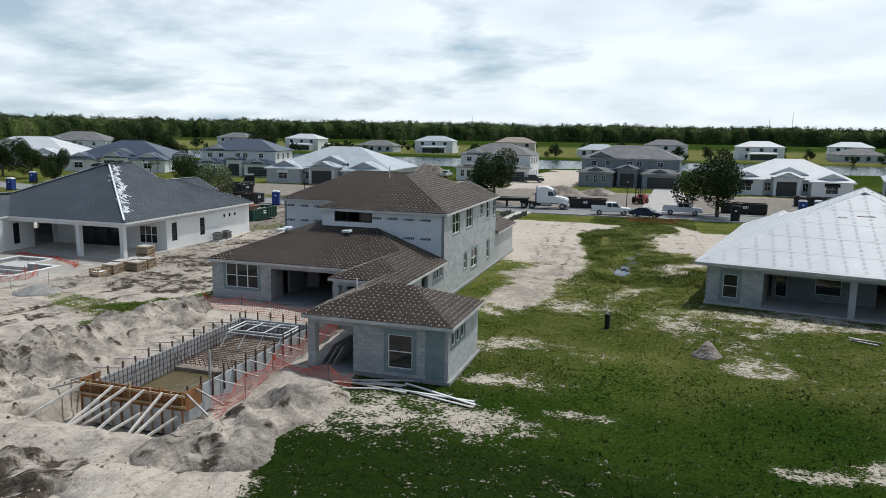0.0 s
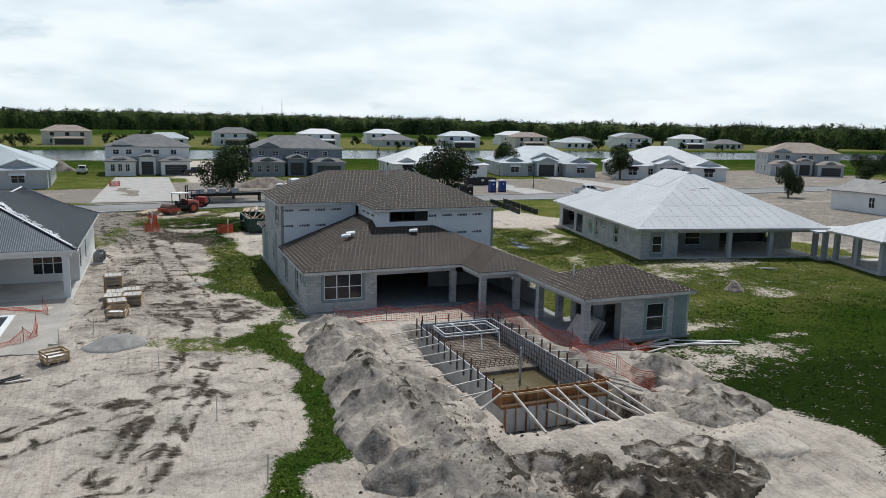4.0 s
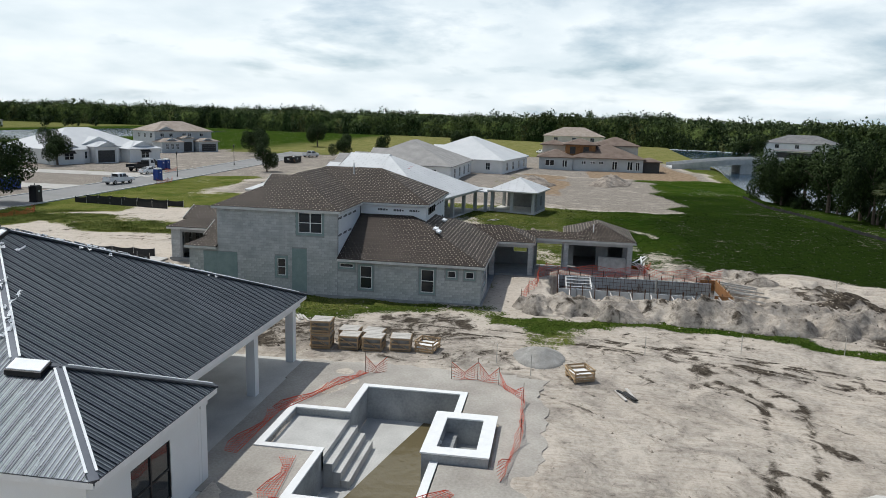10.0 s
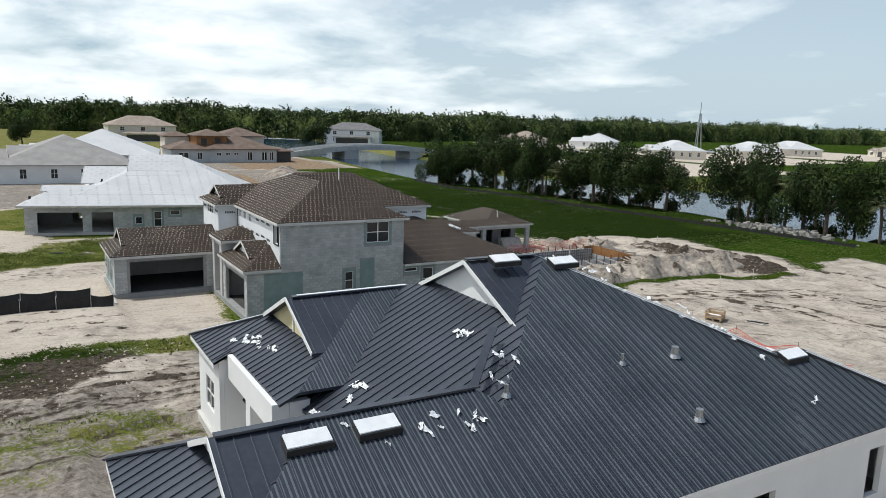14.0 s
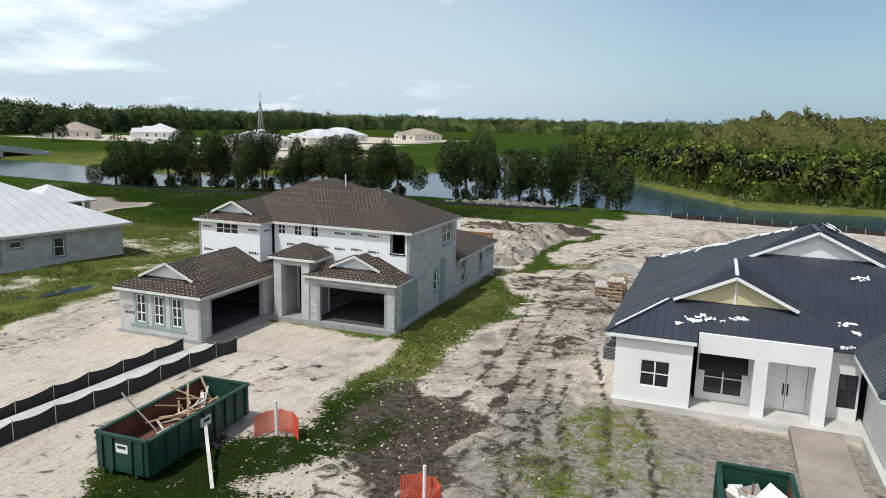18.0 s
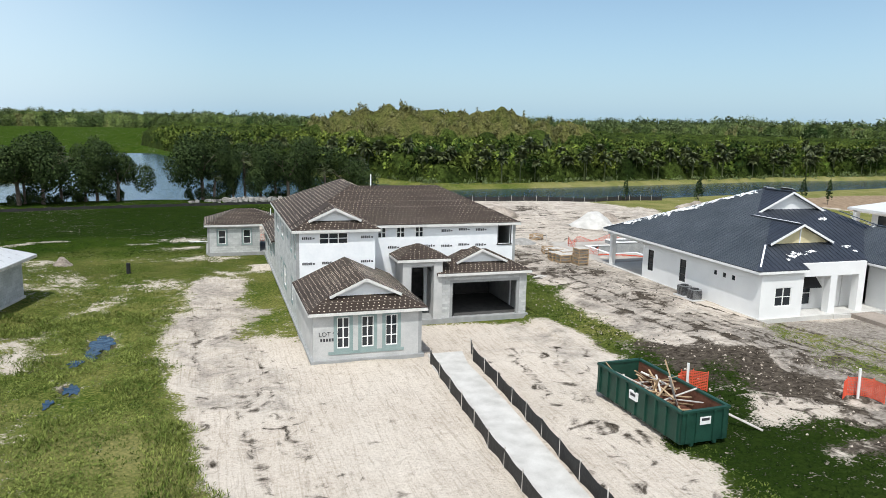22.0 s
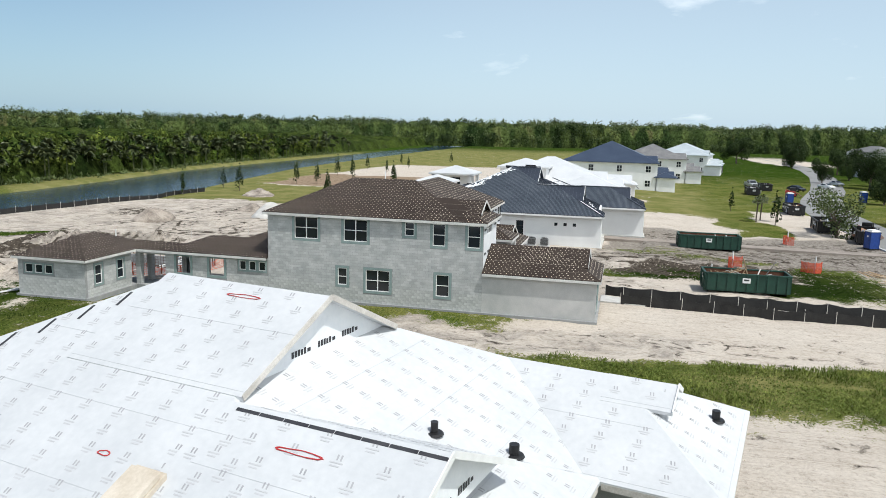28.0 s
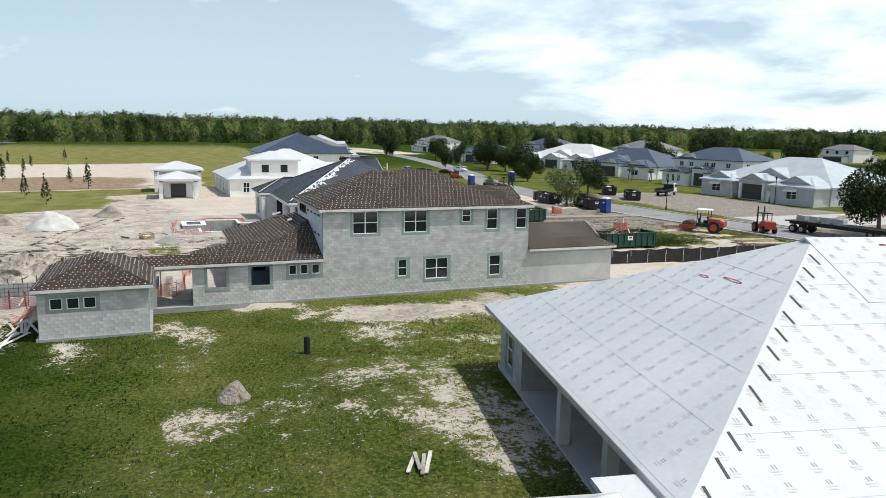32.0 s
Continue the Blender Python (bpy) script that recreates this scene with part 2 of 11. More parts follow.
M = {
    "block": material("concrete_block", (0.375, 0.385, 0.375), (0.55, 0.555, 0.54), 0.95, scale=0.7, fine=25, bump=0.35, rnd=0.12),
    "block_run": material("concrete_block_run", (0.37, 0.38, 0.38), (0.52, 0.525, 0.515), 0.95, scale=1.2, fine=25, bump=0.35, rnd=0.11, island=True),
    "mortar": material("block_mortar", (0.25, 0.255, 0.255), (0.34, 0.345, 0.34), 0.95, scale=2, fine=30),
    "concrete": material("cast_concrete", (0.40, 0.405, 0.40), (0.54, 0.535, 0.52), 0.9, scale=0.9, fine=18, bump=0.2),
    "slab": material("slab_concrete", (0.42, 0.41, 0.39), (0.58, 0.57, 0.54), 0.9, scale=0.7, fine=14, bump=0.15),
    "seal": material("green_waterproofing", (0.20, 0.27, 0.26), (0.27, 0.34, 0.33), 0.7, scale=2, fine=20, bump=0.15),
    "wrap": material("white_house_wrap", (0.74, 0.76, 0.78), (0.82, 0.83, 0.84), 0.55, scale=1.1, fine=6, bump=0.25, bdist=0.03),
    "print": material("dark_print", (0.03, 0.03, 0.035), (0.06, 0.06, 0.065), 0.6, bump=0),
    "print_pale": material("pale_print", (0.42, 0.43, 0.45), (0.52, 0.53, 0.55), 0.6, bump=0),
    "felt": material("brown_roof_underlayment", (0.028, 0.020, 0.016), (0.052, 0.039, 0.031), 0.66, scale=0.5, fine=9, bump=0.2, lo=0.3, hi=0.7, spec=0.14),
    "cap": material("white_cap_nails", (0.48, 0.415, 0.33), (0.63, 0.555, 0.455), 0.7, bump=0),
    "lap": material("pale_lap_line", (0.12, 0.10, 0.085), (0.20, 0.165, 0.14), 0.8, bump=0),
    "membrane": material("white_roof_membrane", (0.51, 0.52, 0.53), (0.60, 0.605, 0.61), 0.5, scale=0.35, fine=5, bump=0.12, bdist=0.03),
    "metal": material("dark_metal_roof", (0.052, 0.060, 0.078), (0.080, 0.090, 0.112), 0.42, metal=0.6, scale=0.5, fine=6, bump=0.05, spec=0.5),
    # ribs paler than the sheet: film streaks and sky sheen in the colour
    "rib": material("ribs_with_sky_sheen", (0.135, 0.160, 0.172), (0.205, 0.23, 0.245), 0.48, metal=0.6, scale=0.5, fine=6, bump=0.05, spec=0.5),
    "apron": material("crushed_stone_and_sand", (0.27, 0.245, 0.215), (0.45, 0.42, 0.375), 0.95, scale=0.5, fine=9, bump=0.6, bdist=0.05, lo=0.32, hi=0.66),
    "path": material("sandy_brown_walk", (0.20, 0.170, 0.145), (0.34, 0.295, 0.255), 0.95, scale=0.6, fine=8, bump=0.4, lo=0.32, hi=0.66),
    "seam": material("metal_roof_seam", (0.055, 0.063, 0.082), (0.080, 0.090, 0.112), 0.34, metal=0.55, scale=0.6, fine=6, bump=0.0, spec=0.5),
    "film": material("crumpled_clear_film", (0.70, 0.72, 0.74), (0.85, 0.86, 0.87), 0.35, bump=0.3),
    "white": material("white_stucco", (0.72, 0.72, 0.715), (0.80, 0.80, 0.79), 0.85, scale=0.6, fine=45, bump=0.2, bdist=0.01),
    "trim": material("white_trim_paint", (0.74, 0.74, 0.73), (0.82, 0.82, 0.81), 0.5, bump=0.05),
    "fascia": material("raw_fascia_board", (0.50, 0.50, 0.48), (0.68, 0.67, 0.64), 0.7, scale=1.5, fine=12, bump=0.1),
    "vinyl": material("white_window_frame", (0.76, 0.76, 0.75), (0.83, 0.83, 0.82), 0.4, bump=0),
    "black": material("black_paint", (0.014, 0.014, 0.015), (0.026, 0.026, 0.028), 0.5, bump=0.05),
    # near-black for painted shade in rooms and porches, and for dark garage doors
    "dark": material("shade_and_dark_door", (0.05, 0.05, 0.05), (0.09, 0.088, 0.085), 0.9, bump=0.1),
    "glass": glass_dark("window_glass"),
    "wood": material("raw_lumber", (0.33, 0.23, 0.13), (0.52, 0.38, 0.24), 0.75, scale=1.2, fine=14, bump=0.2, rnd=0.15, stretch=(1, 1, 6)),
    "ply": material("orange_form_plywood", (0.20, 0.09, 0.035), (0.36, 0.18, 0.075), 0.75, scale=1.0, fine=9, bump=0.2, rnd=0.12),
    "grey_wood": material("weathered_lumber", (0.42, 0.39, 0.35), (0.62, 0.59, 0.55), 0.8, scale=2, fine=18, bump=0.2, rnd=0.1),
    "old_wood": material("grey_brown_old_boards", (0.20, 0.18, 0.155), (0.42, 0.38, 0.33), 0.85, scale=2, fine=18, bump=0.2, rnd=0.3),
    "steel": material("rusty_rebar", (0.10, 0.06, 0.045), (0.20, 0.13, 0.10), 0.7, metal=0.3, bump=0.1),
    "galv": material("pale_steel_form", (0.42, 0.45, 0.475), (0.58, 0.61, 0.63), 0.5, metal=0.15, scale=2, bump=0.1),
    "orange": material("orange_barrier_mesh", (0.55, 0.075, 0.04), (0.72, 0.12, 0.06), 0.6, bump=0.05),
    "silt": material("black_silt_cloth", (0.018, 0.018, 0.018), (0.035, 0.034, 0.033), 0.7, scale=1.5, fine=10, bump=0.4, bdist=0.05),
    "dumpster": material("green_container_steel", (0.006, 0.036, 0.024), (0.013, 0.062, 0.041), 0.5, scale=1.5, fine=10, bump=0.15, spec=0.5),
    "rust": material("rusty_container_inside", (0.085, 0.035, 0.020), (0.18, 0.08, 0.05), 0.85, scale=1.5, fine=9),
    "asphalt": material("pale_asphalt", (0.20, 0.20, 0.195), (0.27, 0.265, 0.26), 0.9, scale=0.15, fine=8, bump=0.1),
    "paver": material("grey_paver_drive", (0.36, 0.34, 0.31), (0.48, 0.46, 0.43), 0.9, scale=0.6, fine=12, bump=0.2),
    "bark": material("grey_bark", (0.075, 0.058, 0.045), (0.15, 0.12, 0.095), 0.9, scale=4, fine=22, bump=0.5),
    "leaf": material("oak_leaves", (0.014, 0.026, 0.010), (0.050, 0.074, 0.022), 0.75, spec=0.1, scale=0.6, fine=3, bump=0, rnd=0.35, island=True),
    "leaf_pale": material("young_tree_leaves", (0.05, 0.075, 0.022), (0.12, 0.15, 0.05), 0.6, scale=0.6, fine=3, bump=0, rnd=0.3, island=True),
    "palm": material("palm_fronds", (0.028, 0.045, 0.017), (0.120, 0.135, 0.056), 0.45, scale=0.7, fine=3, bump=0, rnd=0.3, island=True),
    "wood_leaf": material("woodland_leaves", (0.018, 0.038, 0.008), (0.112, 0.140, 0.029), 0.8, spec=0.05, scale=0.06, fine=0.6, bump=0, rnd=0.45, island=True, lo=0.38, hi=0.62),
    "wood_leaf_dark": material("woodland_leaves_dark", (0.012, 0.026, 0.006), (0.055, 0.080, 0.018), 0.8, spec=0.05, scale=0.06, fine=0.6, bump=0, rnd=0.4, island=True, lo=0.38, hi=0.62),
    "wood_leaf_light": material("woodland_leaves_light", (0.070, 0.112, 0.018), (0.200, 0.236, 0.046), 0.8, spec=0.05, scale=0.06, fine=0.6, bump=0, rnd=0.4, island=True, lo=0.38, hi=0.62),
    # shaded copy of the far leaves, shade put into the colour
    "far_leaf_shaded": material("far_woods_leaves_shaded", (0.027, 0.045, 0.020), (0.080, 0.105, 0.043), 0.85, spec=0.05, scale=0.03, fine=0.3, bump=0, rnd=0.3, island=True),
    "grey_tile": material("light_grey_tile_roof", (0.25, 0.24, 0.23), (0.35, 0.335, 0.32), 0.8, scale=0.6, fine=6, bump=0.2),
    "cypress": material("cypress_leaves", (0.070, 0.080, 0.022), (0.165, 0.155, 0.056), 0.7, scale=0.05, fine=0.5, bump=0, rnd=0.3, island=True),
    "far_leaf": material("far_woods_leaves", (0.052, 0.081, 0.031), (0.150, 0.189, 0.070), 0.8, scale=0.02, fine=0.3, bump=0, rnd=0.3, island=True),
    "grass": material("grass_blades", (0.045, 0.078, 0.013), (0.145, 0.172, 0.040), 0.9, spec=0.05, scale=0.3, fine=3, bump=0, rnd=0.3, island=True),
    "weed": material("weed_leaves", (0.060, 0.094, 0.016), (0.215, 0.245, 0.062), 0.8, spec=0.08, scale=0.5, fine=3, bump=0, rnd=0.4, island=True),
    # dense turf, its colour lowered to carry shade
    "grass_shade": material("shaded_turf_blades", (0.008, 0.018, 0.003), (0.028, 0.046, 0.009), 0.9, spec=0.05, scale=0.3, fine=3, bump=0, rnd=0.3, island=True),
    "mud": material("dark_damp_mud", (0.020, 0.016, 0.012), (0.070, 0.055, 0.043), 0.9, scale=1.8, fine=8, bump=0.3, rnd=0.4, island=True),
    "clod": material("dry_soil_clods", (0.20, 0.165, 0.13), (0.46, 0.40, 0.34), 0.95, scale=1.2, fine=8, bump=0.3, rnd=0.4, island=True),
    "sand": material("pale_sandy_soil", (0.085, 0.066, 0.052), (0.45, 0.39, 0.33), 0.95, scale=0.6, fine=7, bump=0.8, bdist=0.2, lo=0.33, hi=0.64),
    "gravel": material("white_gravel", (0.40, 0.385, 0.36), (0.58, 0.565, 0.535), 0.95, scale=1.2, fine=30, bump=0.5),
    "plaster": material("grey_pool_plaster", (0.26, 0.27, 0.27), (0.44, 0.445, 0.44), 0.85, scale=1.0, fine=9, bump=0.2),
    "bluehouse": material("dark_blue_metal_roof", (0.040, 0.055, 0.090), (0.060, 0.080, 0.120), 0.4, metal=0.3, scale=0.4, fine=4, bump=0, spec=0.4),
    "palegrey": material("pale_grey_metal_roof", (0.36, 0.40, 0.43), (0.46, 0.50, 0.52), 0.45, scale=0.4, fine=4, bump=0),
    "slate": material("grey_tile_roof", (0.13, 0.13, 0.135), (0.21, 0.205, 0.20), 0.8, scale=0.6, fine=6, bump=0.2),
    "tan_tile": material("tan_tile_roof", (0.26, 0.21, 0.17), (0.38, 0.32, 0.27), 0.8, scale=0.6, fine=6, bump=0.2),
    "brown_tile": material("brown_tile_roof", (0.12, 0.085, 0.065), (0.20, 0.15, 0.12), 0.8, scale=0.6, fine=6, bump=0.2),
    "stucco_grey": material("pale_grey_stucco", (0.44, 0.46, 0.47), (0.54, 0.56, 0.57), 0.9, scale=0.6, fine=20),
    "stucco_slate": material("slate_grey_stucco", (0.20, 0.225, 0.25), (0.27, 0.295, 0.32), 0.9, scale=0.6, fine=20),
    "stucco_cream": material("cream_stucco", (0.60, 0.55, 0.47), (0.70, 0.65, 0.57), 0.9, scale=0.6, fine=20),
    "sheathing": material("wood_sheathing", (0.28, 0.16, 0.10), (0.38, 0.24, 0.16), 0.85, scale=1, fine=12),
    "yellow_board": material("pale_yellow_board", (0.55, 0.47, 0.27), (0.66, 0.58, 0.36), 0.8, scale=1, fine=12),
    "red": material("red_machine_paint", (0.28, 0.020, 0.014), (0.40, 0.035, 0.025), 0.4, bump=0, spec=0.5),
    "machine_orange": material("orange_machine_paint", (0.30, 0.040, 0.020), (0.38, 0.060, 0.028), 0.4, bump=0, spec=0.5),
    "blue": material("blue_plastic", (0.015, 0.045, 0.20), (0.025, 0.065, 0.28), 0.45, bump=0),
    "carwhite": material("white_car_paint", (0.74, 0.74, 0.74), (0.80, 0.80, 0.80), 0.25, bump=0, spec=0.5),
    "carblue": material("dark_blue_car_paint", (0.012, 0.018, 0.045), (0.02, 0.03, 0.06), 0.2, bump=0, spec=0.5),
    "rubber": material("black_rubber", (0.012, 0.012, 0.012), (0.025, 0.025, 0.025), 0.8, bump=0.1),
    "chrome": material("dull_steel", (0.35, 0.36, 0.37), (0.46, 0.47, 0.48), 0.4, metal=0.8, bump=0),
    "pvc": material("white_pvc_pipe", (0.72, 0.72, 0.70), (0.80, 0.80, 0.78), 0.4, bump=0),
    "stone": material("limestone_rubble", (0.20, 0.19, 0.175), (0.34, 0.33, 0.31), 0.9, scale=2, fine=14, bump=0.5, rnd=0.15, island=True),
}


# ---------------------------------------------------------------- mesh helpers
def mesh_of(name, verts, faces, mat):
    me = bpy.data.meshes.new(name)
    me.from_pydata([tuple(v) for v in verts], [], faces)
    me.materials.append(M[mat] if isinstance(mat, str) else mat)
    me.update()
    return me


class Geo:
    """A growing list of vertices and faces."""

    def __init__(self):
        self.v, self.f = [], []

    def quad(self, a, b, c, d):
        n = len(self.v); self.v += [a, b, c, d]; self.f.append((n, n + 1, n + 2, n + 3))

    def poly(self, pts):
        n = len(self.v); self.v += list(pts); self.f.append(tuple(range(n, n + len(pts))))

    def box(self, x0, y0, z0, x1, y1, z1):
        x0, x1 = min(x0, x1), max(x0, x1); y0, y1 = min(y0, y1), max(y0, y1); z0, z1 = min(z0, z1), max(z0, z1)
        n = len(self.v)
        self.v += [(x, y, z) for z in (z0, z1) for x, y in ((x0, y0), (x1, y0), (x1, y1), (x0, y1))]
        self.f += [tuple(n + i for i in q) for q in ((3, 2, 1, 0), (4, 5, 6, 7), (0, 1, 5, 4), (1, 2, 6, 5), (2, 3, 7, 6), (3, 0, 4, 7))]
        return self

    def beam(self, a, b, w, h=None):
        """A bar of section w by h from a to b."""
        a, b, h = Vector(a), Vector(b), h or w
        d = (b - a).normalized()
        s = d.cross(Vector((0, 0, 1)))
        s = s.normalized() if s.length > 1e-3 else Vector((1, 0, 0))
        u = s.cross(d)
        n = len(self.v)
        for p in (a, b):
            self.v += [tuple(p + s * i * w / 2 + u * j * h / 2) for i, j in ((-1, -1), (1, -1), (1, 1), (-1, 1))]
        self.f += [tuple(n + i for i in q) for q in ((0, 1, 2, 3), (7, 6, 5, 4), (0, 4, 5, 1), (1, 5, 6, 2), (2, 6, 7, 3), (3, 7, 4, 0))]
        return self

    def tube(self, a, b, r0, r1=None, n=8, caps=True):
        a, b, r1 = Vector(a), Vector(b), r0 if r1 is None else r1
        d = (b - a).normalized()
        s = d.orthogonal().normalized(); u = d.cross(s)
        k = len(self.v)
        for p, r in ((a, r0), (b, r1)):
            self.v += [tuple(p + (s * math.cos(6.28318 * i / n) + u * math.sin(6.28318 * i / n)) * r) for i in range(n)]
        self.f += [(k + i, k + (i + 1) % n, k + n + (i + 1) % n, k + n + i) for i in range(n)]
        if caps:
            self.f += [tuple(k + i for i in reversed(range(n))), tuple(k + n + i for i in range(n))]
        return self

    def slab(self, pts, down):
        """A sheet with thickness: pts on top, moved by down below."""
        n, m = len(self.v), len(pts)
        d = Vector(down)
        self.v += [tuple(p) for p in pts] + [tuple(Vector(p) + d) for p in pts]
        self.f += [tuple(n + i for i in range(m)), tuple(n + m + i for i in reversed(range(m)))]
        self.f += [(n + (i + 1) % m, n + i, n + m + i, n + m + (i + 1) % m) for i in range(m)]
        return self

    def mesh(self, name, mat):
        """One mesh, its coinciding corners joined."""
        seen, index, verts = {}, [], []
        for v in self.v:
            k = (round(v[0], 4), round(v[1], 4), round(v[2], 4))
            if k not in seen:
                seen[k] = len(verts); verts.append(v)
            index.append(seen[k])
        faces = []
        for f in self.f:
            q = [index[i] for i in f]
            if len(set(q)) == len(q): faces.append(q)
        return mesh_of(name, verts, faces, mat)


PLACED = set()          # things whose parts are given in world metres


def part(name, geo, mat, parent, label=""):
    """One mesh under a thing or under a part."""
    ob = new(name, geo.mesh(name, mat) if isinstance(geo, Geo) else geo)
    ob.parent = parent
    if parent in PLACED:
        ob.matrix_parent_inverse = parent.matrix_basis.inverted()
    return tagged(ob, label)


def thing(name, label, category, at=(0, 0, 0), rz=0, group="", kind=""):
    ob = new(name)
    ob.empty_display_size = 0.3
    ob.matrix_basis = pose(*at, 0, 0, rz)
    return tagged(ob, label, category, group, kind)


def placed(name, label, category, at, group="", kind=""):
    ob = thing(name, label, category, at, 0, group, kind)
    PLACED.add(ob)
    return ob


def solid(name, geo, mat, label, category, at=(0, 0, 0), rz=0, group="", kind=""):
    ob = new(name, geo.mesh(name, mat))
    ob.matrix_basis = pose(*at, 0, 0, rz)
    return tagged(ob, label, category, group, kind)


# ---------------------------------------------------------------- building helpers
class Wall:
    """An upright wall on a line of the plan: u runs along it, out points away from the room."""

    def __init__(self, axis, at, u0, u1, z0, z1, out, thick=0.2, holes=()):
        self.axis, self.at, self.u0, self.u1, self.z0, self.z1, self.out, self.thick, self.holes = axis, at, u0, u1, z0, z1, out, thick, list(holes)

    def p(self, u, z, d=0.0):
        """The point u along, z up, d metres outside of the face."""
        o = self.at + self.out * d
        return (o, u, z) if self.axis == "x" else (u, o, z)

    def box(self, g, u0, u1, z0, z1, d0, d1):
        a, b = self.p(u0, z0, d0), self.p(u1, z1, d1)
        g.box(*a, *b)

    def cells(self):
        """The wall's solid fields on the grid that its openings give."""
        us = sorted({self.u0, self.u1, *(u for h in self.holes for u in h[:2] if self.u0 < u < self.u1)})
        zs = sorted({self.z0, self.z1, *(z for h in self.holes for z in h[2:] if self.z0 < z < self.z1)})
        for a, b in zip(us, us[1:]):
            for c, d in zip(zs, zs[1:]):
                if not self.inside((a + b) / 2, (c + d) / 2):
                    yield a, b, c, d

    def body(self, g):
        s = 0.004 if self.axis == "y" else 0.0      # walls that meet at a corner stay out of one plane
        for a, b, c, d in self.cells():
            self.box(g, a + s * (a == self.u0), b - s * (b == self.u1), c, d, -self.thick + s, -s)
        return g

    def inside(self, u, z, m=0.0):
        return any(h[0] - m < u < h[1] + m and h[2] - m < z < h[3] + m for h in self.holes)


def blocks(wall, parent, z0, z1, u0=None, u1=None, cap=300, skip=(), salt=0):
    """Courses of 0.4 x 0.2 m blocks on a wall's face: the lowest as parts, the rest joined."""
    rng = random.Random(salt)
    u0, u1 = u0 if u0 is not None else wall.u0, u1 if u1 is not None else wall.u1
    L, Hh, j = 0.406, 0.203, 0.006
    run, made, shared = Geo(), 0, {}
    row, z = 0, z0
    while z < z1 - 0.05:
        zt = min(z + Hh, z1)
        u = u0 - (L / 2 if row % 2 else 0)
        while u < u1 - 0.02:
            a, b = max(u, u0), min(u + L, u1)
            u += L
            # cut at openings
            segs = [(a, b)]
            for h in list(wall.holes) + list(skip):
                if h[2] < zt - 0.03 and h[3] > z + 0.03:
                    nx = []
                    for p, q in segs:
                        if h[0] < q and h[1] > p:
                            if h[0] > p: nx.append((p, h[0]))
                            if h[1] < q: nx.append((h[1], q))
                        else:
                            nx.append((p, q))
                    segs = nx
            for p, q in segs:
                if q - p < 0.05:
                    continue
                d = 0.006 + rng.random() * 0.007
                whole = q - p > L - 0.001 and zt - z > Hh - 0.001
                if whole and made < cap:
                    key = (rng.randrange(3),)
                    if key not in shared:
                        g = Geo()
                        dd = 0.006 + 0.003 * key[0]
                        if wall.axis == "x":
                            g.box(0, j - L / 2, j - Hh / 2, wall.out * dd, L / 2 - j, Hh / 2 - j)
                        else:
                            g.box(j - L / 2, 0, j - Hh / 2, L / 2 - j, wall.out * dd, Hh / 2 - j)
                        shared[key] = g.mesh("block", "block")
                    ob = part("block", shared[key], None, parent)
                    ob.location = wall.p((p + q) / 2, (z + zt) / 2)
                    made += 1
                else:
                    wall.box(run, p + j, q - j, z + j, zt - j, 0, d)
        row += 1
        z += Hh
    if run.v:
        tagged(part("block_course", run, "block_run", parent), kind="stuff")


def window(wall, u0, u1, z0, z1, parent, cols=1, rows=2, seal=0.18, depth=0.10, frame="vinyl", pane="glass", name="window"):
    """A window in a wall's opening: frame, mullions, one pane a light, and the painted band round it."""
    g, bars = Geo(), []
    f, inset = 0.05, -depth
    for a, b, c, d in ((u0, u1, z0, z0 + f), (u0, u1, z1 - f, z1), (u0, u0 + f, z0 + f, z1 - f), (u1 - f, u1, z0 + f, z1 - f)):
        wall.box(g, a, b, c, d, inset, inset + 0.07)
    for i in range(1, cols):
        u = u0 + (u1 - u0) * i / cols
        bars.append((u - 0.035, u + 0.035, z0 + f, z1 - f, inset, inset + 0.065))
    for k in range(1, rows):
        z = z0 + (z1 - z0) * k / rows
        for i in range(cols):
            a, b = u0 + (u1 - u0) * i / cols + (0.035 if i else f), u0 + (u1 - u0) * (i + 1) / cols - (0.035 if i < cols - 1 else f)
            bars.append((a, b, z - 0.025, z + 0.025, inset, inset + 0.06))
    w = part(name, g, frame, parent)
    for q in bars:
        m = Geo(); wall.box(m, *q); part("glazing_bar", m, frame, w)
    for i in range(cols):
        for k in range(rows):
            p = Geo()
            wall.box(p, u0 + (u1 - u0) * i / cols + 0.02, u0 + (u1 - u0) * (i + 1) / cols - 0.02, z0 + (z1 - z0) * k / rows + 0.02, z0 + (z1 - z0) * (k + 1) / rows - 0.02, inset + 0.015, inset + 0.03)
            part("pane", p, pane, w)
    if seal:
        s = Geo()
        for a, b, c, d in ((u0 - seal, u1 + seal, z0 - seal, z0), (u0 - seal, u1 + seal, z1, z1 + seal), (u0 - seal, u0, z0, z1), (u1, u1 + seal, z0, z1)):
            wall.box(s, a, b, c, d, 0.002, 0.017)
        part("waterproof_band", s, "seal", w, "grey-green painted band round the opening")
    return w


def clip_poly(pts, n, k):
    """The part of a polygon where n . p <= k."""
    out = []
    for a, b in zip(pts, pts[1:] + pts[:1]):
        da, db = n.dot(a) - k, n.dot(b) - k
        if da <= 1e-9: out.append(a)
        if (da < -1e-9 and db > 1e-9) or (da > 1e-9 and db < -1e-9):
            out.append(a + (b - a) * (da / (da - db)))
    return out


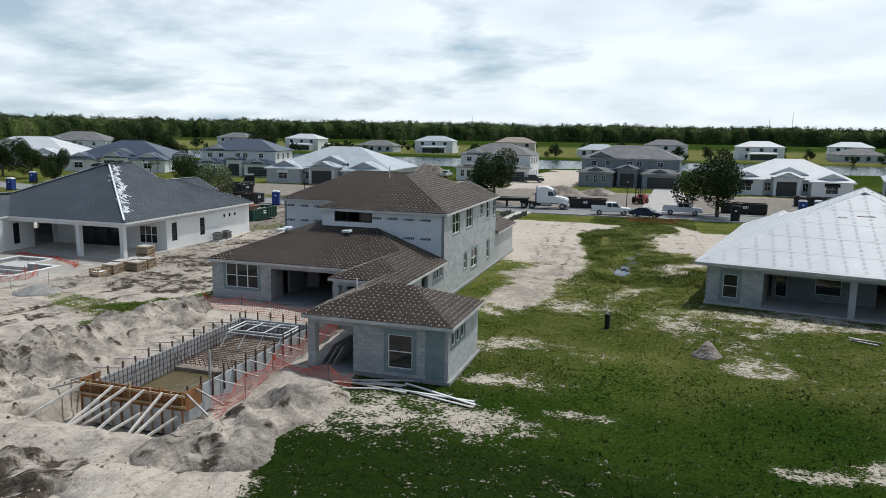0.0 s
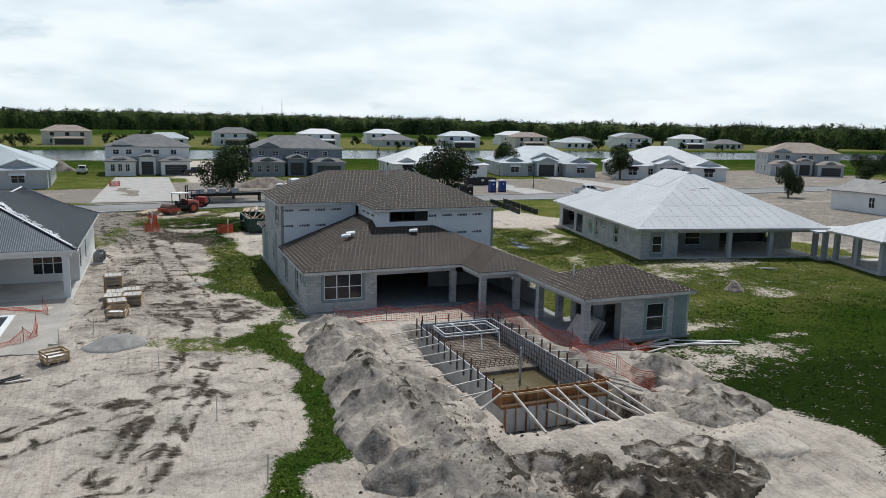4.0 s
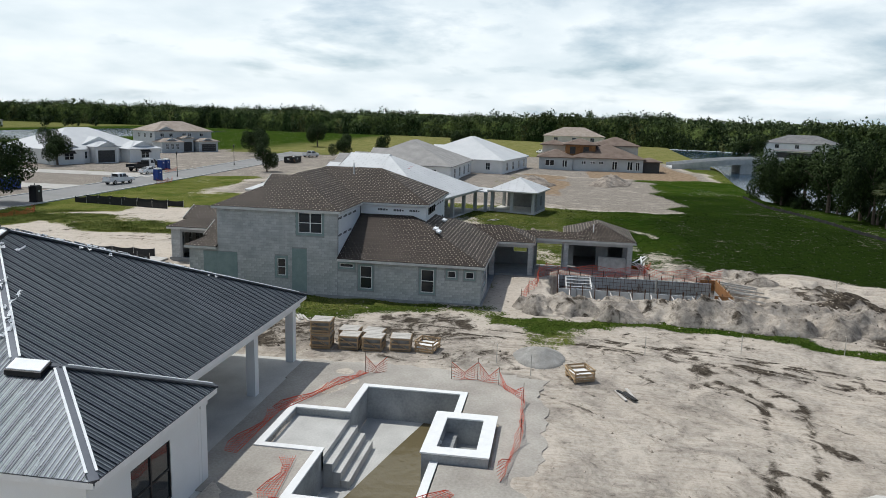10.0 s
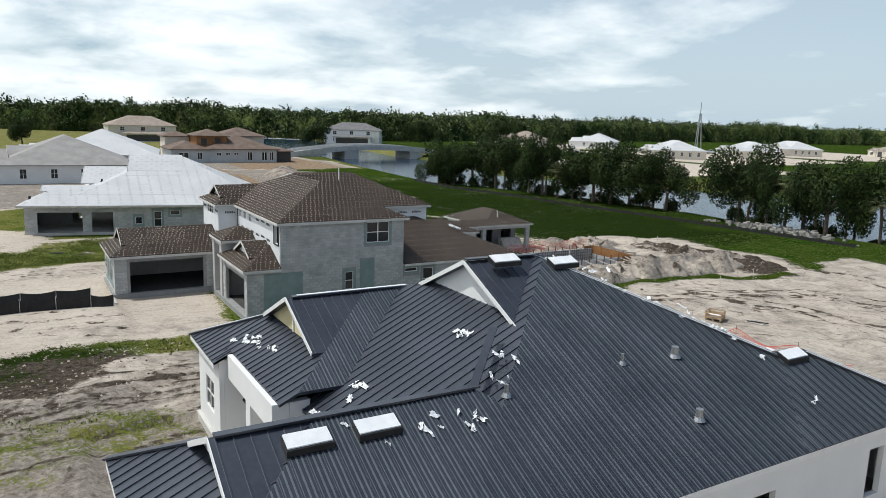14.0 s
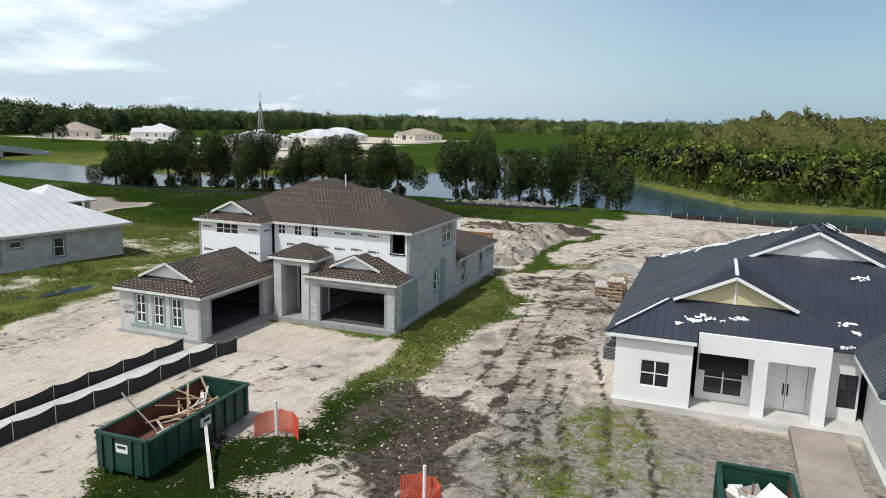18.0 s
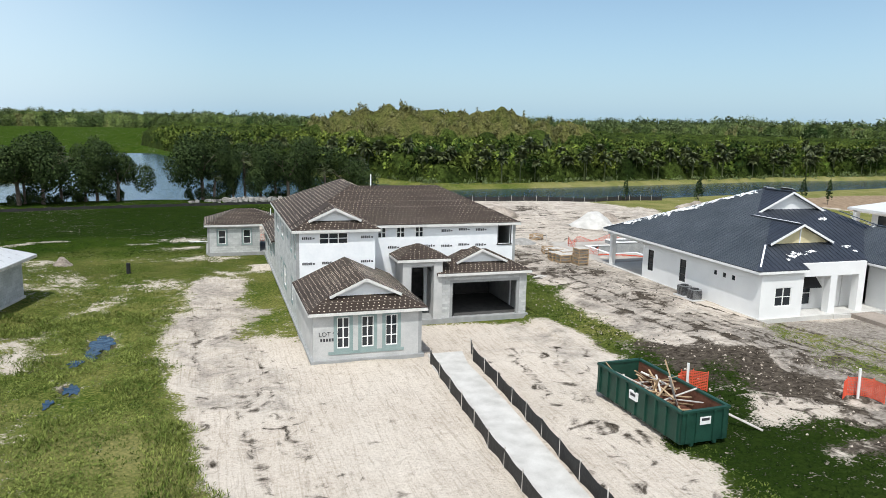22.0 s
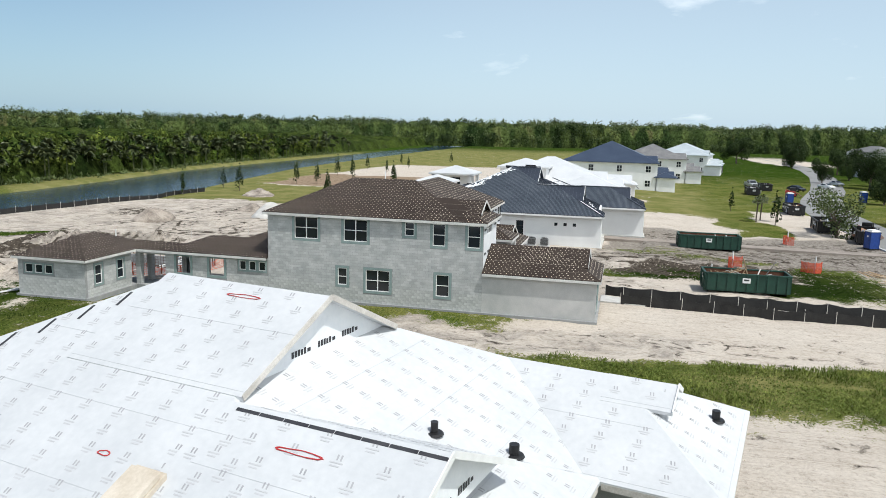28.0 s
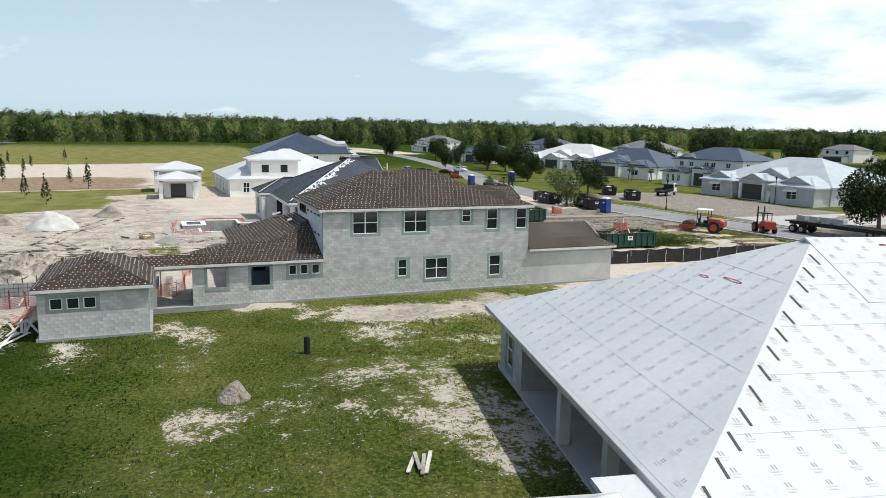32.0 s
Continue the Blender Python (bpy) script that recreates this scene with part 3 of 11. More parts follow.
def hip(x0, y0, x1, y1, z, pitch, gable=""):
    """The faces of a hip roof over a rectangle, eaves at z: a dict of polygons s, n, w, e. A letter in gable makes that end a gable."""
    w, d = x1 - x0, y1 - y0
    V3 = Vector
    if w >= d:
        h = d / 2
        a = V3((x0 + (0 if "w" in gable else h), y0 + h, z + h * pitch)); b = V3((x1 - (0 if "e" in gable else h), y0 + h, z + h * pitch))
        f = {"s": [V3((x0, y0, z)), V3((x1, y0, z)), b, a], "n": [V3((x1, y1, z)), V3((x0, y1, z)), a, b]}
        if "w" not in gable: f["w"] = [V3((x0, y1, z)), V3((x0, y0, z)), a]
        if "e" not in gable: f["e"] = [V3((x1, y0, z)), V3((x1, y1, z)), b]
    else:
        h = w / 2
        a = V3((x0 + h, y0 + (0 if "s" in gable else h), z + h * pitch)); b = V3((x0 + h, y1 - (0 if "n" in gable else h), z + h * pitch))
        f = {"w": [V3((x0, y1, z)), V3((x0, y0, z)), a, b], "e": [V3((x1, y0, z)), V3((x1, y1, z)), b, a]}
        if "s" not in gable: f["s"] = [V3((x0, y0, z)), V3((x1, y0, z)), a]
        if "n" not in gable: f["n"] = [V3((x1, y1, z)), V3((x0, y1, z)), b]
    return f


def frame_of(pts):
    """Eave direction, up-slope direction and normal of a roof face."""
    n = (pts[1] - pts[0]).cross(pts[2] - pts[0]).normalized()
    if n.z < 0: n = -n
    up = (Vector((0, 0, 1)) - n * n.z).normalized()
    return up.cross(n), up, n


def span_at(pts, e, k):
    """Where the line e . p = k crosses a convex polygon: two points."""
    hits = []
    for a, b in zip(pts, pts[1:] + pts[:1]):
        da, db = e.dot(a) - k, e.dot(b) - k
        if da * db < 0: hits.append(a + (b - a) * (da / (da - db)))
    return hits[:2] if len(hits) >= 2 else None


def roof_sheet(pts, mat, parent, name="roof_slope", thick=0.12, label=""):
    g = Geo().slab([tuple(p) for p in pts], (0, 0, -thick))
    return part(name, g, mat, parent, label)


def cap_nails(pts, parent, salt, pitch=0.26, step=0.31, size=0.046, laps=True, skip=None):
    """Rows of pale nail caps and lap lines on a roof face."""
    rng = random.Random(salt)
    e, up, n = frame_of(pts)
    g, lines = Geo(), Geo()
    ks = [up.dot(p) for p in pts]
    k, row = min(ks) + 0.15, 0
    while k < max(ks) - 0.05:
        hit = span_at(pts, up, k)
        if hit:
            a, b = hit
            if e.dot(b) < e.dot(a): a, b = b, a
            ln, d = (b - a).length, (b - a).normalized()
            s = 0.12 + (step / 2 if row % 2 else 0)
            while s < ln - 0.08:
                c = a + d * (s + rng.uniform(-0.05, 0.05)) + up * rng.uniform(-0.025, 0.025) + n * 0.004
                if rng.random() > 0.04 and not (skip and skip(c)):
                    r = size * rng.uniform(0.8, 1.2)
                    q = [c - e * r, c - up * r, c + e * r, c + up * r]
                    t = c + n * 0.02
                    m = len(g.v); g.v += [tuple(v) for v in q] + [tuple(t)]
                    g.f += [(m, m + 1, m + 4), (m + 1, m + 2, m + 4), (m + 2, m + 3, m + 4), (m + 3, m, m + 4)]
                s += step
            if laps and row % 3 == 0 and ln > 0.6:
                s = 0.0
                while s < ln - 0.2:      # broken lap line
                    t = min(ln, s + rng.uniform(1.5, 5.0))
                    if rng.random() < 0.75:
                        p, q = a + d * s + n * 0.003 - up * 0.1, a + d * t + n * 0.003 - up * (0.1 + rng.uniform(-0.02, 0.02))
                        lines.slab([tuple(p + up * 0.022 + n * 0.006), tuple(p + n * 0.006), tuple(q + n * 0.006), tuple(q + up * 0.022 + n * 0.006)], tuple(-n * 0.006))
                    s = t + rng.uniform(0.05, 0.5)
        k += pitch; row += 1
    if g.v: tagged(part("nail_cap", g, "cap", parent), kind="stuff")
    if lines.v: tagged(part("lap_line", lines, "lap", parent), kind="stuff")


def ribs(pts, parent, spacing=0.42, h=0.035, w=0.03, mat="seam", singly=True, cap=34):
    """Standing seams up a metal roof face."""
    e, up, n = frame_of(pts)
    ks = [e.dot(p) for p in pts]
    k, made, run = min(ks) + spacing * 0.4, 0, Geo()
    while k < max(ks):
        hit = span_at(pts, e, k)
        if hit and (hit[0] - hit[1]).length > 0.15:
            a, b = hit
            g = Geo() if singly and made < cap else run
            g.slab([tuple(a - e * w / 2 + n * h), tuple(a + e * w / 2 + n * h), tuple(b + e * w / 2 + n * h), tuple(b - e * w / 2 + n * h)], tuple(-n * (h + 0.01)))
            if singly and made < cap:
                part("seam", g, mat, parent); made += 1
        k += spacing
    if run.v: tagged(part("seam_run", run, mat, parent), kind="stuff")


def fascia(pts_list, parent, z, depth=0.2, mat="fascia", thick=0.03):
    """Boards below the eaves along straight runs ((x0, y0), (x1, y1)), set just under the roof edge."""
    for (xa, ya), (xb, yb) in pts_list:
        g = Geo()
        if abs(xa - xb) < 1e-6:
            g.box(xa - thick / 2, min(ya, yb), z - depth, xa + thick / 2, max(ya, yb), z - 0.02)
        else:
            g.box(min(xa, xb), ya - thick / 2, z - depth, max(xa, xb), ya + thick / 2, z - 0.02)
        part("fascia_board", g, mat, parent)


def column(x, y, z0, z1, parent, w=0.4, mat="block", name="column"):
    g = Geo().box(x - w / 2, y - w / 2, z0, x + w / 2, y + w / 2, z1)
    if mat == "white":
        g.box(x - w / 2 - 0.04, y - w / 2 - 0.04, z1 - 0.18, x + w / 2 + 0.04, y + w / 2 + 0.04, z1 - 0.002)
    c = part(name, g, "mortar" if mat == "block" else mat, parent)
    if mat == "block":
        z, row = z0, 0
        b = Geo()
        while z < z1 - 0.1:
            o = w / 2 + 0.006
            zz = min(z + 0.203, z1) - 0.006
            if row % 2: b.box(x - o, y - o, z + 0.006, x + o, y - 0.006, zz).box(x - o, y + 0.006, z + 0.006, x + o, y + o, zz)
            else: b.box(x - o, y - o, z + 0.006, x - 0.006, y + o, zz).box(x + 0.006, y - o, z + 0.006, x + o, y + o, zz)
            z += 0.203; row += 1
        tagged(part("column_block", b, "block_run", c), kind="stuff")
    return c


def dutch_gable(xc, half, y_face, z_base, pitch, run, parent, roof, face, sign=1, axis="y", seal=None, over=0.0, trimmat="trim"):
    """A small gable that stands on a hip: face at y_face, roof running back. axis y faces along y, x along x."""
    top, made = z_base + half * pitch, []

    def P(s, along, z):
        return (xc + s, y_face + along * sign, z) if axis == "y" else (y_face + along * sign, xc + s, z)
    g = Geo()
    tri = [P(-half, 0, z_base), P(half, 0, z_base), P(0, 0, top)]
    g.slab(tri, tuple(Vector(P(0, -0.12, 0)) - Vector(P(0, 0, 0))))
    part("gable_face", g, face, parent)
    o = half + over
    zo = z_base - over * pitch
    for s in (-1, 1):
        pts = [Vector(P(s * o, 0.35, zo)), Vector(P(0, 0.35, top)), Vector(P(0, -run, top)), Vector(P(s * o, -run, zo))]
        pts = [p + Vector((0, 0, 0.022)) for p in pts]
        made.append((roof_sheet(pts, roof, parent, "gable_slope", 0.1), pts))
        if roof == "metal": ribs(pts, made[-1][0])
        if roof == "felt": cap_nails(pts, made[-1][0], int(abs(xc) * 10) + s)
        b = Geo()
        b.beam(P(s * o, 0.36, zo + 0.0), P(0, 0.36, top + 0.0), 0.03, 0.16)
        part("rake_board", b, trimmat, parent)
    return made


def wrap_print(wall, parent, z, u0, u1, step=1.3, salt=0):
    """Rows of dark printed bars on house wrap."""
    rng = random.Random(salt)
    g = Geo()
    u = u0 + 0.35
    while u < u1 - 0.8:
        if not wall.inside(u + 0.4, z, 0.35):
            t = rng.uniform(-0.02, 0.05)
            x = u
            for k, w in enumerate((0.13, 0.13, 0.13, 0.13, 0.13)):
                wall.box(g, x, x + w * 0.72, z + t, z + t + (0.17 if k != 1 else 0.15), 0.004, 0.008)
                x += w
            wall.box(g, u - 0.2, u - 0.06, z + t + 0.02, z + t + 0.12, 0.004, 0.008)
        u += step
    if g.v: tagged(part("printed_marks", g, "print", parent), kind="stuff")


# ---------------------------------------------------------------- the block-built house in the middle
def main_house():
    h = placed("unfinished_house", "two-storey grey concrete block house under construction with brown underlayment roof", "house", (-23, 58, 0.15))
    Z0, Z1, Z2 = 0.15, 2.95, 6.45
    g = Geo()
    for r in ((-31.3, 46.35, -14.9, 68.9), (-21.5, 68.9, -14.9, 75.9), (-19.95, 43.0, -14.9, 46.35), (-17.05, 34.45, -14.9, 43.0), (-14.9, 34.45, -9.3, 40.45)):
        g.box(r[0], r[1], -0.35, r[2], r[3], Z0)
    part("floor_slab", g, "mortar", h, "grey concrete floor slab")
    # right side, towards the white-roofed house
    rw = Wall("x", -15.05, 51.7, 67.95, Z0, Z2, 1, holes=[
        (53.85, 55.7, 4.6, 6.2), (57.7, 59.5, 4.6, 6.2), (62.3, 63.0, 5.25, 6.2), (64.35, 65.25, 4.65, 6.2), (66.85, 67.75, 4.65, 6.2),
        (57.25, 57.95, 1.35, 2.6), (59.4, 61.2, 1.05, 2.6), (64.65, 65.6, 1.05, 2.6)])
    part("side_wall", rw.body(Geo()), "mortar", h)
    for a, c in zip(rw.holes, (2, 2, 1, 1, 1, 1, 2, 1)):
        window(rw, *a, h, cols=c)
    rw0 = Wall("x", -15.05, 42.95, 51.7, Z0, Z1, 1, holes=[(43.9, 45.1, 1.3, 2.6), (46.75, 48.0, 1.3, 2.6), (49.3, 49.85, 1.9, 2.6), (50.1, 50.65, 1.9, 2.6), (50.9, 51.45, 1.9, 2.6)])
    part("side_wall", rw0.body(Geo()), "mortar", h)
    for a in rw0.holes[2:]:
        window(rw0, *a, h, rows=1, seal=0.13)
    for a in rw0.holes[:2]:
        s = Geo()
        for q in ((a[0] - 0.2, a[1] + 0.2, a[2] - 0.2, a[2]), (a[0] - 0.2, a[1] + 0.2, a[3], a[3] + 0.2), (a[0] - 0.2, a[0], a[2], a[3]), (a[1], a[1] + 0.2, a[2], a[3])):
            rw0.box(s, *q, 0.002, 0.017)
        part("waterproof_band", s, "seal", h, "grey-green painted band round the opening")
    # garage wing in front
    gs = Wall("x", -15.05, 67.95, 75.75, Z0, Z1, 1)
    part("garage_wall", gs.body(Geo()), "concrete", h)
    gf = Wall("y", 75.75, -21.35, -15.05, Z0, Z1, 1, holes=[(-17.1, -16.4, 0.8, 2.6), (-18.5, -17.8, 0.8, 2.6), (-19.9, -19.2, 0.8, 2.6)])
    part("garage_wall", gf.body(Geo()), "concrete", h)
    for a in gf.holes:
        window(gf, *a, h, cols=2, rows=3, seal=0.2)
    sill = Geo(); gf.box(sill, -20.3, -15.9, 0.45, 0.62, 0.002, 0.03)
    part("sill_band", sill, "seal", h)
    gl = Wall("x", -21.35, 67.95, 75.75, Z0, Z1, -1, holes=[(69.4, 74.7, Z0, 2.5)])
    part("garage_wall", gl.body(Geo()), "mortar", h)
    # left side, towards the metal-roofed house
    lw = Wall("x", -31.15, 57.1, 66.45, Z0, Z2, -1, holes=[(58.3, 60.1, 4.7, 6.2), (61.1, 61.75, 1.4, 2.7)])
    part("side_wall", lw.body(Geo()), "mortar", h)
    window(lw, *lw.holes[0], h, cols=2); window(lw, *lw.holes[1], h)
    lf = Wall("x", -31.15, 66.45, 68.75, Z0, 3.3, -1)
    part("garage_wall", lf.body(Geo()), "mortar", h)
    l0 = Wall("x", -31.15, 46.5, 57.1, Z0, Z1, -1, holes=[(55.9, 56.95, 2.3, 2.6), (54.5, 55.4, 0.8, 2.5), (49.9, 50.85, 0.8, 2.5), (48.3, 48.9, 2.0, 2.5), (47.0, 47.6, 2.0, 2.5)])
    part("side_wall", l0.body(Geo()), "mortar", h)
    for a, r in zip(l0.holes, (1, 2, 2, 1, 1)):
        window(l0, *a, h, rows=r, seal=0.12)
    teal = Geo(); lw.box(teal, 59.45, 60.6, 0.3, 3.5, 0.002, 0.02)
    part("waterproof_panel", teal, "seal", h, "tall grey-green painted panel on the block wall")
    teal = Geo(); lf.box(teal, 66.47, 67.6, 0.35, 2.95, 0.002, 0.02); lw.box(teal, 64.9, 66.45, 0.35, 2.95, 0.002, 0.02)
    part("waterproof_panel", teal, "seal", h, "wide grey-green painted panel on the block wall")
    # second garage and entry
    g2 = Wall("y", 68.75, -31.15, -24.7, Z0, 3.3, 1, holes=[(-30.4, -25.6, Z0, 2.6)])
    part("garage_wall", g2.body(Geo()), "mortar", h)
    part("garage_wall", Wall("x", -24.7, 66.45, 68.55, Z0, 3.3, 1).body(Geo()), "mortar", h)
    for x in (-22.3, -24.5):
        column(x, 68.55, Z0, 4.3, h, 0.6, "concrete", "entry_column")
    part("entry_beam", Geo().box(-24.2, 68.3, 3.85, -22.6, 68.8, 4.3), "concrete", h)
    part("entry_side_wall", Geo().box(-24.68, 66.5, Z0, -24.4, 68.24, 4.3).box(-22.4, 66.5, Z0, -22.1, 68.24, 4.3), "concrete", h)
    # rear, towards the water
    rl = Wall("y", 46.5, -31.15, -26.3, Z0, Z1, -1, holes=[(-30.0, -27.35, 0.95, 2.7)])
    part("rear_wall", rl.body(Geo()), "mortar", h)
    window(rl, *rl.holes[0], h, cols=3)
    part("lanai_side_wall", Wall("x", -26.3, 46.7, 51.5, Z0, Z1, 1, holes=[(48.2, 49.2, Z0, 2.4)]).body(Geo()), "mortar", h)
    part("lanai_beam", Geo().box(-26.3, 46.5, 2.5, -20.4, 46.75, Z1), "concrete", h)
    back = Wall("y", 51.7, -26.3, -15.25, Z0, Z1, -1, holes=[(-25.2, -20.6, Z0, 2.6), (-19.0, -16.8, 1.2, 2.4)])
    part("lanai_back_wall", back.body(Geo()), "mortar", h)
    # ceiling coloured near-black for the shade under the lanai roof
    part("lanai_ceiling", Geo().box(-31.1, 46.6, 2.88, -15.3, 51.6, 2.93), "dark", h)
    part("patio_beam", Geo().box(-19.85, 43.25, 2.5, -15.25, 43.5, Z1).box(-19.85, 43.5, 2.5, -19.6, 46.5, Z1), "concrete", h)
    for x, y in ((-20.55, 46.65), (-19.65, 43.4), (-17.05, 43.4), (-16.85, 40.35), (-15.25, 40.5), (-16.85, 34.8)):
        column(x, y, Z0, 2.5 if x < -16 else 2.9, h)
    # upper storey in white wrap
    def wrapped(w, rows, u0=None, u1=None, salt=1):
        ob = part("wrapped_wall", w.body(Geo()), "wrap", h, "white house wrap over framed wall")
        for z in rows:
            wrap_print(w, ob, z, u0 or w.u0, u1 or w.u1, salt=salt)
        return ob
    ur = Wall("y", 51.7, -24.85, -15.05, Z1, Z2, -1, holes=[(-23.8, -20.7, 5.45, 6.3)])
    wrapped(ur, (5.75, 4.4), salt=3)
    of = Geo()
    for a, b in ((-23.8, -23.72), (-22.75, -22.68), (-21.75, -21.68), (-20.78, -20.7)):
        ur.box(of, a, b, 5.45, 6.3, -0.1, 0.01)
    ur.box(of, -23.8, -20.7, 5.45, 5.53, -0.1, 0.012); ur.box(of, -23.8, -20.7, 6.22, 6.3, -0.1, 0.012)
    win = part("window_opening", of, "black", h, "dark unfinished window opening")
    pn = Geo(); ur.box(pn, -21.7, -20.8, 5.5, 6.25, -0.06, -0.04); part("pane", pn, "glass", win)
    wrapped(Wall("x", -24.85, 51.9, 57.1, Z1, Z2, -1), (5.8,), 52.1, 57.0, salt=4)
    wrapped(Wall("y", 57.1, -31.15, -25.05, Z1, Z2, -1), (5.75, 4.5), salt=5)
    fb = Wall("y", 67.95, -20.3, -15.05, Z1, Z2, 1, holes=[(-18.45, -16.55, 5.45, 6.2)])
    wrapped(fb, (5.75, 4.1), salt=6)
    window(fb, *fb.holes[0], h, cols=3, rows=2, seal=0.0)
    wrapped(Wall("x", -20.3, 66.45, 67.75, Z1, Z2, -1), (5.7,), salt=7)
    fu = Wall("y", 66.45, -31.15, -20.5, Z0, Z2, 1, holes=[(-21.4, -20.8, 5.5, 6.25), (-22.75, -22.15, 5.5, 6.25), (-24.1, -23.5, 5.5, 6.25), (-30.75, -29.8, 4.85, 6.35), (-24.2, -22.45, Z0, 3.3), (-30.9, -24.95, Z0, 2.9)])
    wrapped(fu, (5.85, 4.75), -29.0, -20.6, salt=8)
    for a in fu.holes[:3]:
        window(fu, *a, h, cols=2, rows=2, seal=0.0)
    fo = Geo()
    a = fu.holes[3]
    for q in ((a[0] - 0.06, a[0], a[2], a[3]), (a[1], a[1] + 0.06, a[2], a[3]), (a[0] - 0.12, a[1] + 0.12, a[2] - 0.08, a[2])):
        fu.box(fo, *q, 0.002, 0.05)
    part("opening_trim", fo, "black", h)
    # rooms: upper floor and inner walls added to stop daylight, coloured dark as shade
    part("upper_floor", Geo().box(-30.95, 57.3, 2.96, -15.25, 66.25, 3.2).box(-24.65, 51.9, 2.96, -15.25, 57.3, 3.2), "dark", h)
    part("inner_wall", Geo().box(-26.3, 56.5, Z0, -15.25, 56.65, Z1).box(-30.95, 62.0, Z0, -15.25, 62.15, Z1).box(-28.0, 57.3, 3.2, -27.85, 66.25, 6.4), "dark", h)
    # garage ceilings and floor sheets carry the room shade in their colour
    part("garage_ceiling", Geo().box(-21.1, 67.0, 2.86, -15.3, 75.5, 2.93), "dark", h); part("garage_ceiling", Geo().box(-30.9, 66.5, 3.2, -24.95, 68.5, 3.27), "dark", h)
    part("garage_floor_shade", Geo().box(-21.1, 66.7, 0.152, -15.3, 75.4, 0.17), "dark", h); part("garage_floor_shade", Geo().box(-30.9, 62.3, 0.152, -24.95, 68.4, 0.17), "dark", h)
    # cabana
    cr = Wall("y", 34.6, -14.5, -9.45, Z0, Z1, -1, holes=[(-12.6, -11.3, 0.55, 2.3)])
    part("cabana_wall", cr.body(Geo()), "mortar", h)
    window(cr, *cr.holes[0], h, rows=2, seal=0.22)
    sk = Geo(); cr.box(sk, -10.6, -9.62, Z0, Z1, 0.002, 0.02)
    part("waterproof_panel", sk, "seal", h, "pale grey painted panel on the block wall")
    cs = Wall("x", -9.45, 34.6, 40.3, Z0, Z1, 1, holes=[(35.2, 35.85, 1.75, 2.4), (36.05, 36.7, 1.75, 2.4), (36.9, 37.55, 1.75, 2.4)])
    part("cabana_wall", cs.body(Geo()), "mortar", h)
    for a in cs.holes:
        window(cs, *a, h, rows=1, seal=0.09)
    cf = Wall("y", 40.3, -14.5, -9.65, Z0, Z1, 1, holes=[(-11.2, -10.5, 1.0, 2.4), (-13.6, -12.9, 1.0, 2.4)])
    part("cabana_wall", cf.body(Geo()), "mortar", h)
    for a in cf.holes:
        window(cf, *a, h, seal=0.15)
    part("cabana_wall", Wall("x", -14.5, 34.8, 40.1, Z0, Z1, -1, holes=[(35.2, 36.5, Z0, 2.45), (37.6, 39.6, Z0, 2.45)]).body(Geo()), "mortar", h)
    part("cabana_beam", Geo().box(-17.05, 34.6, 2.5, -14.5, 34.85, Z1).box(-17.05, 34.85, 2.5, -16.8, 43.25, Z1).box(-15.3, 40.3, 2.6, -15.05, 42.95, Z1), "concrete", h)
    # roofs
    P38, P46 = 0.38, 0.46
    V3 = Vector
    ze = 3.0
    left = [V3((-31.45, 57.08, ze)), V3((-31.45, 46.2, ze)), V3((-24.87, 52.78, ze + 6.58 * P38)), V3((-24.87, 57.08, ze + 6.58 * P38))]
    rear = [V3((-31.45, 46.2, ze)), V3((-20.1, 46.2, ze)), V3((-17.42, 48.87, ze + 2.67 * P38)), V3((-20.25, 51.68, ze + 5.48 * P38)), V3((-24.87, 51.68, ze + 5.48 * P38)), V3((-24.87, 52.78, ze + 6.58 * P38))]
    right = [V3((-14.75, 43.0, ze)), V3((-14.75, 51.68, ze)), V3((-20.25, 51.68, ze + 5.5 * P38)), V3((-17.42, 48.87, ze + 2.67 * P38)), V3((-17.42, 45.67, ze + 2.67 * P38))]
    brear = [V3((-20.1, 43.0, ze)), V3((-14.75, 43.0, ze)), V3((-17.42, 45.67, ze + 2.67 * P38))]
    bleft = [V3((-20.1, 46.2, ze)), V3((-20.1, 43.0, ze)), V3((-17.42, 45.67, ze + 2.67 * P38)), V3((-17.42, 48.87, ze + 2.67 * P38))]
    low = [left, rear, right, brear, bleft]
    cab = hip(-17.3, 34.3, -9.15, 40.6, 2.975, 0.40)
    low += list(cab.values())
    wk = hip(-17.304, 37.4, -14.754, 46.0, 2.965, 0.40, "sn")
    low += [wk["w"], wk["e"]]
    ga = hip(-21.65, 62.0, -14.75, 76.05, ze, P46)
    keep = [clip_poly(f, V3((0, -1, 0)), -67.97) for k, f in ga.items() if k != "s"]
    low += [f for f in keep if len(f) > 2]
    xs = [clip_poly(f, V3((1, 0, 0)), -20.32) for f in (clip_poly(clip_poly(ga["w"], V3((0, -1, 0)), -66.47), V3((0, 1, 0)), 67.96),)]
    low += [f for f in xs if len(f) > 2]
    gb = hip(-31.45, 62.0, -24.4, 69.05, 3.35, P46)
    low += [f for f in (clip_poly(gb[k], V3((0, -1, 0)), -66.47) for k in ("n", "w", "e") if k in gb) if len(f) > 2]
    tw = hip(-25.35, 65.5, -21.6, 69.0, 4.4, P46)
    low += [f for f in (clip_poly(f, V3((0, -1, 0)), -66.47) for f in tw.values()) if len(f) > 2]
    u1 = hip(-25.15, 51.4, -14.75, 66.75, Z2 + 0.012, P46)
    u2 = hip(-31.45, 56.8, -19.95, 66.75, Z2, P46, "e")
    u3 = hip(-20.6, 60.0, -14.75, 68.25, Z2 - 0.012, P46, "s")
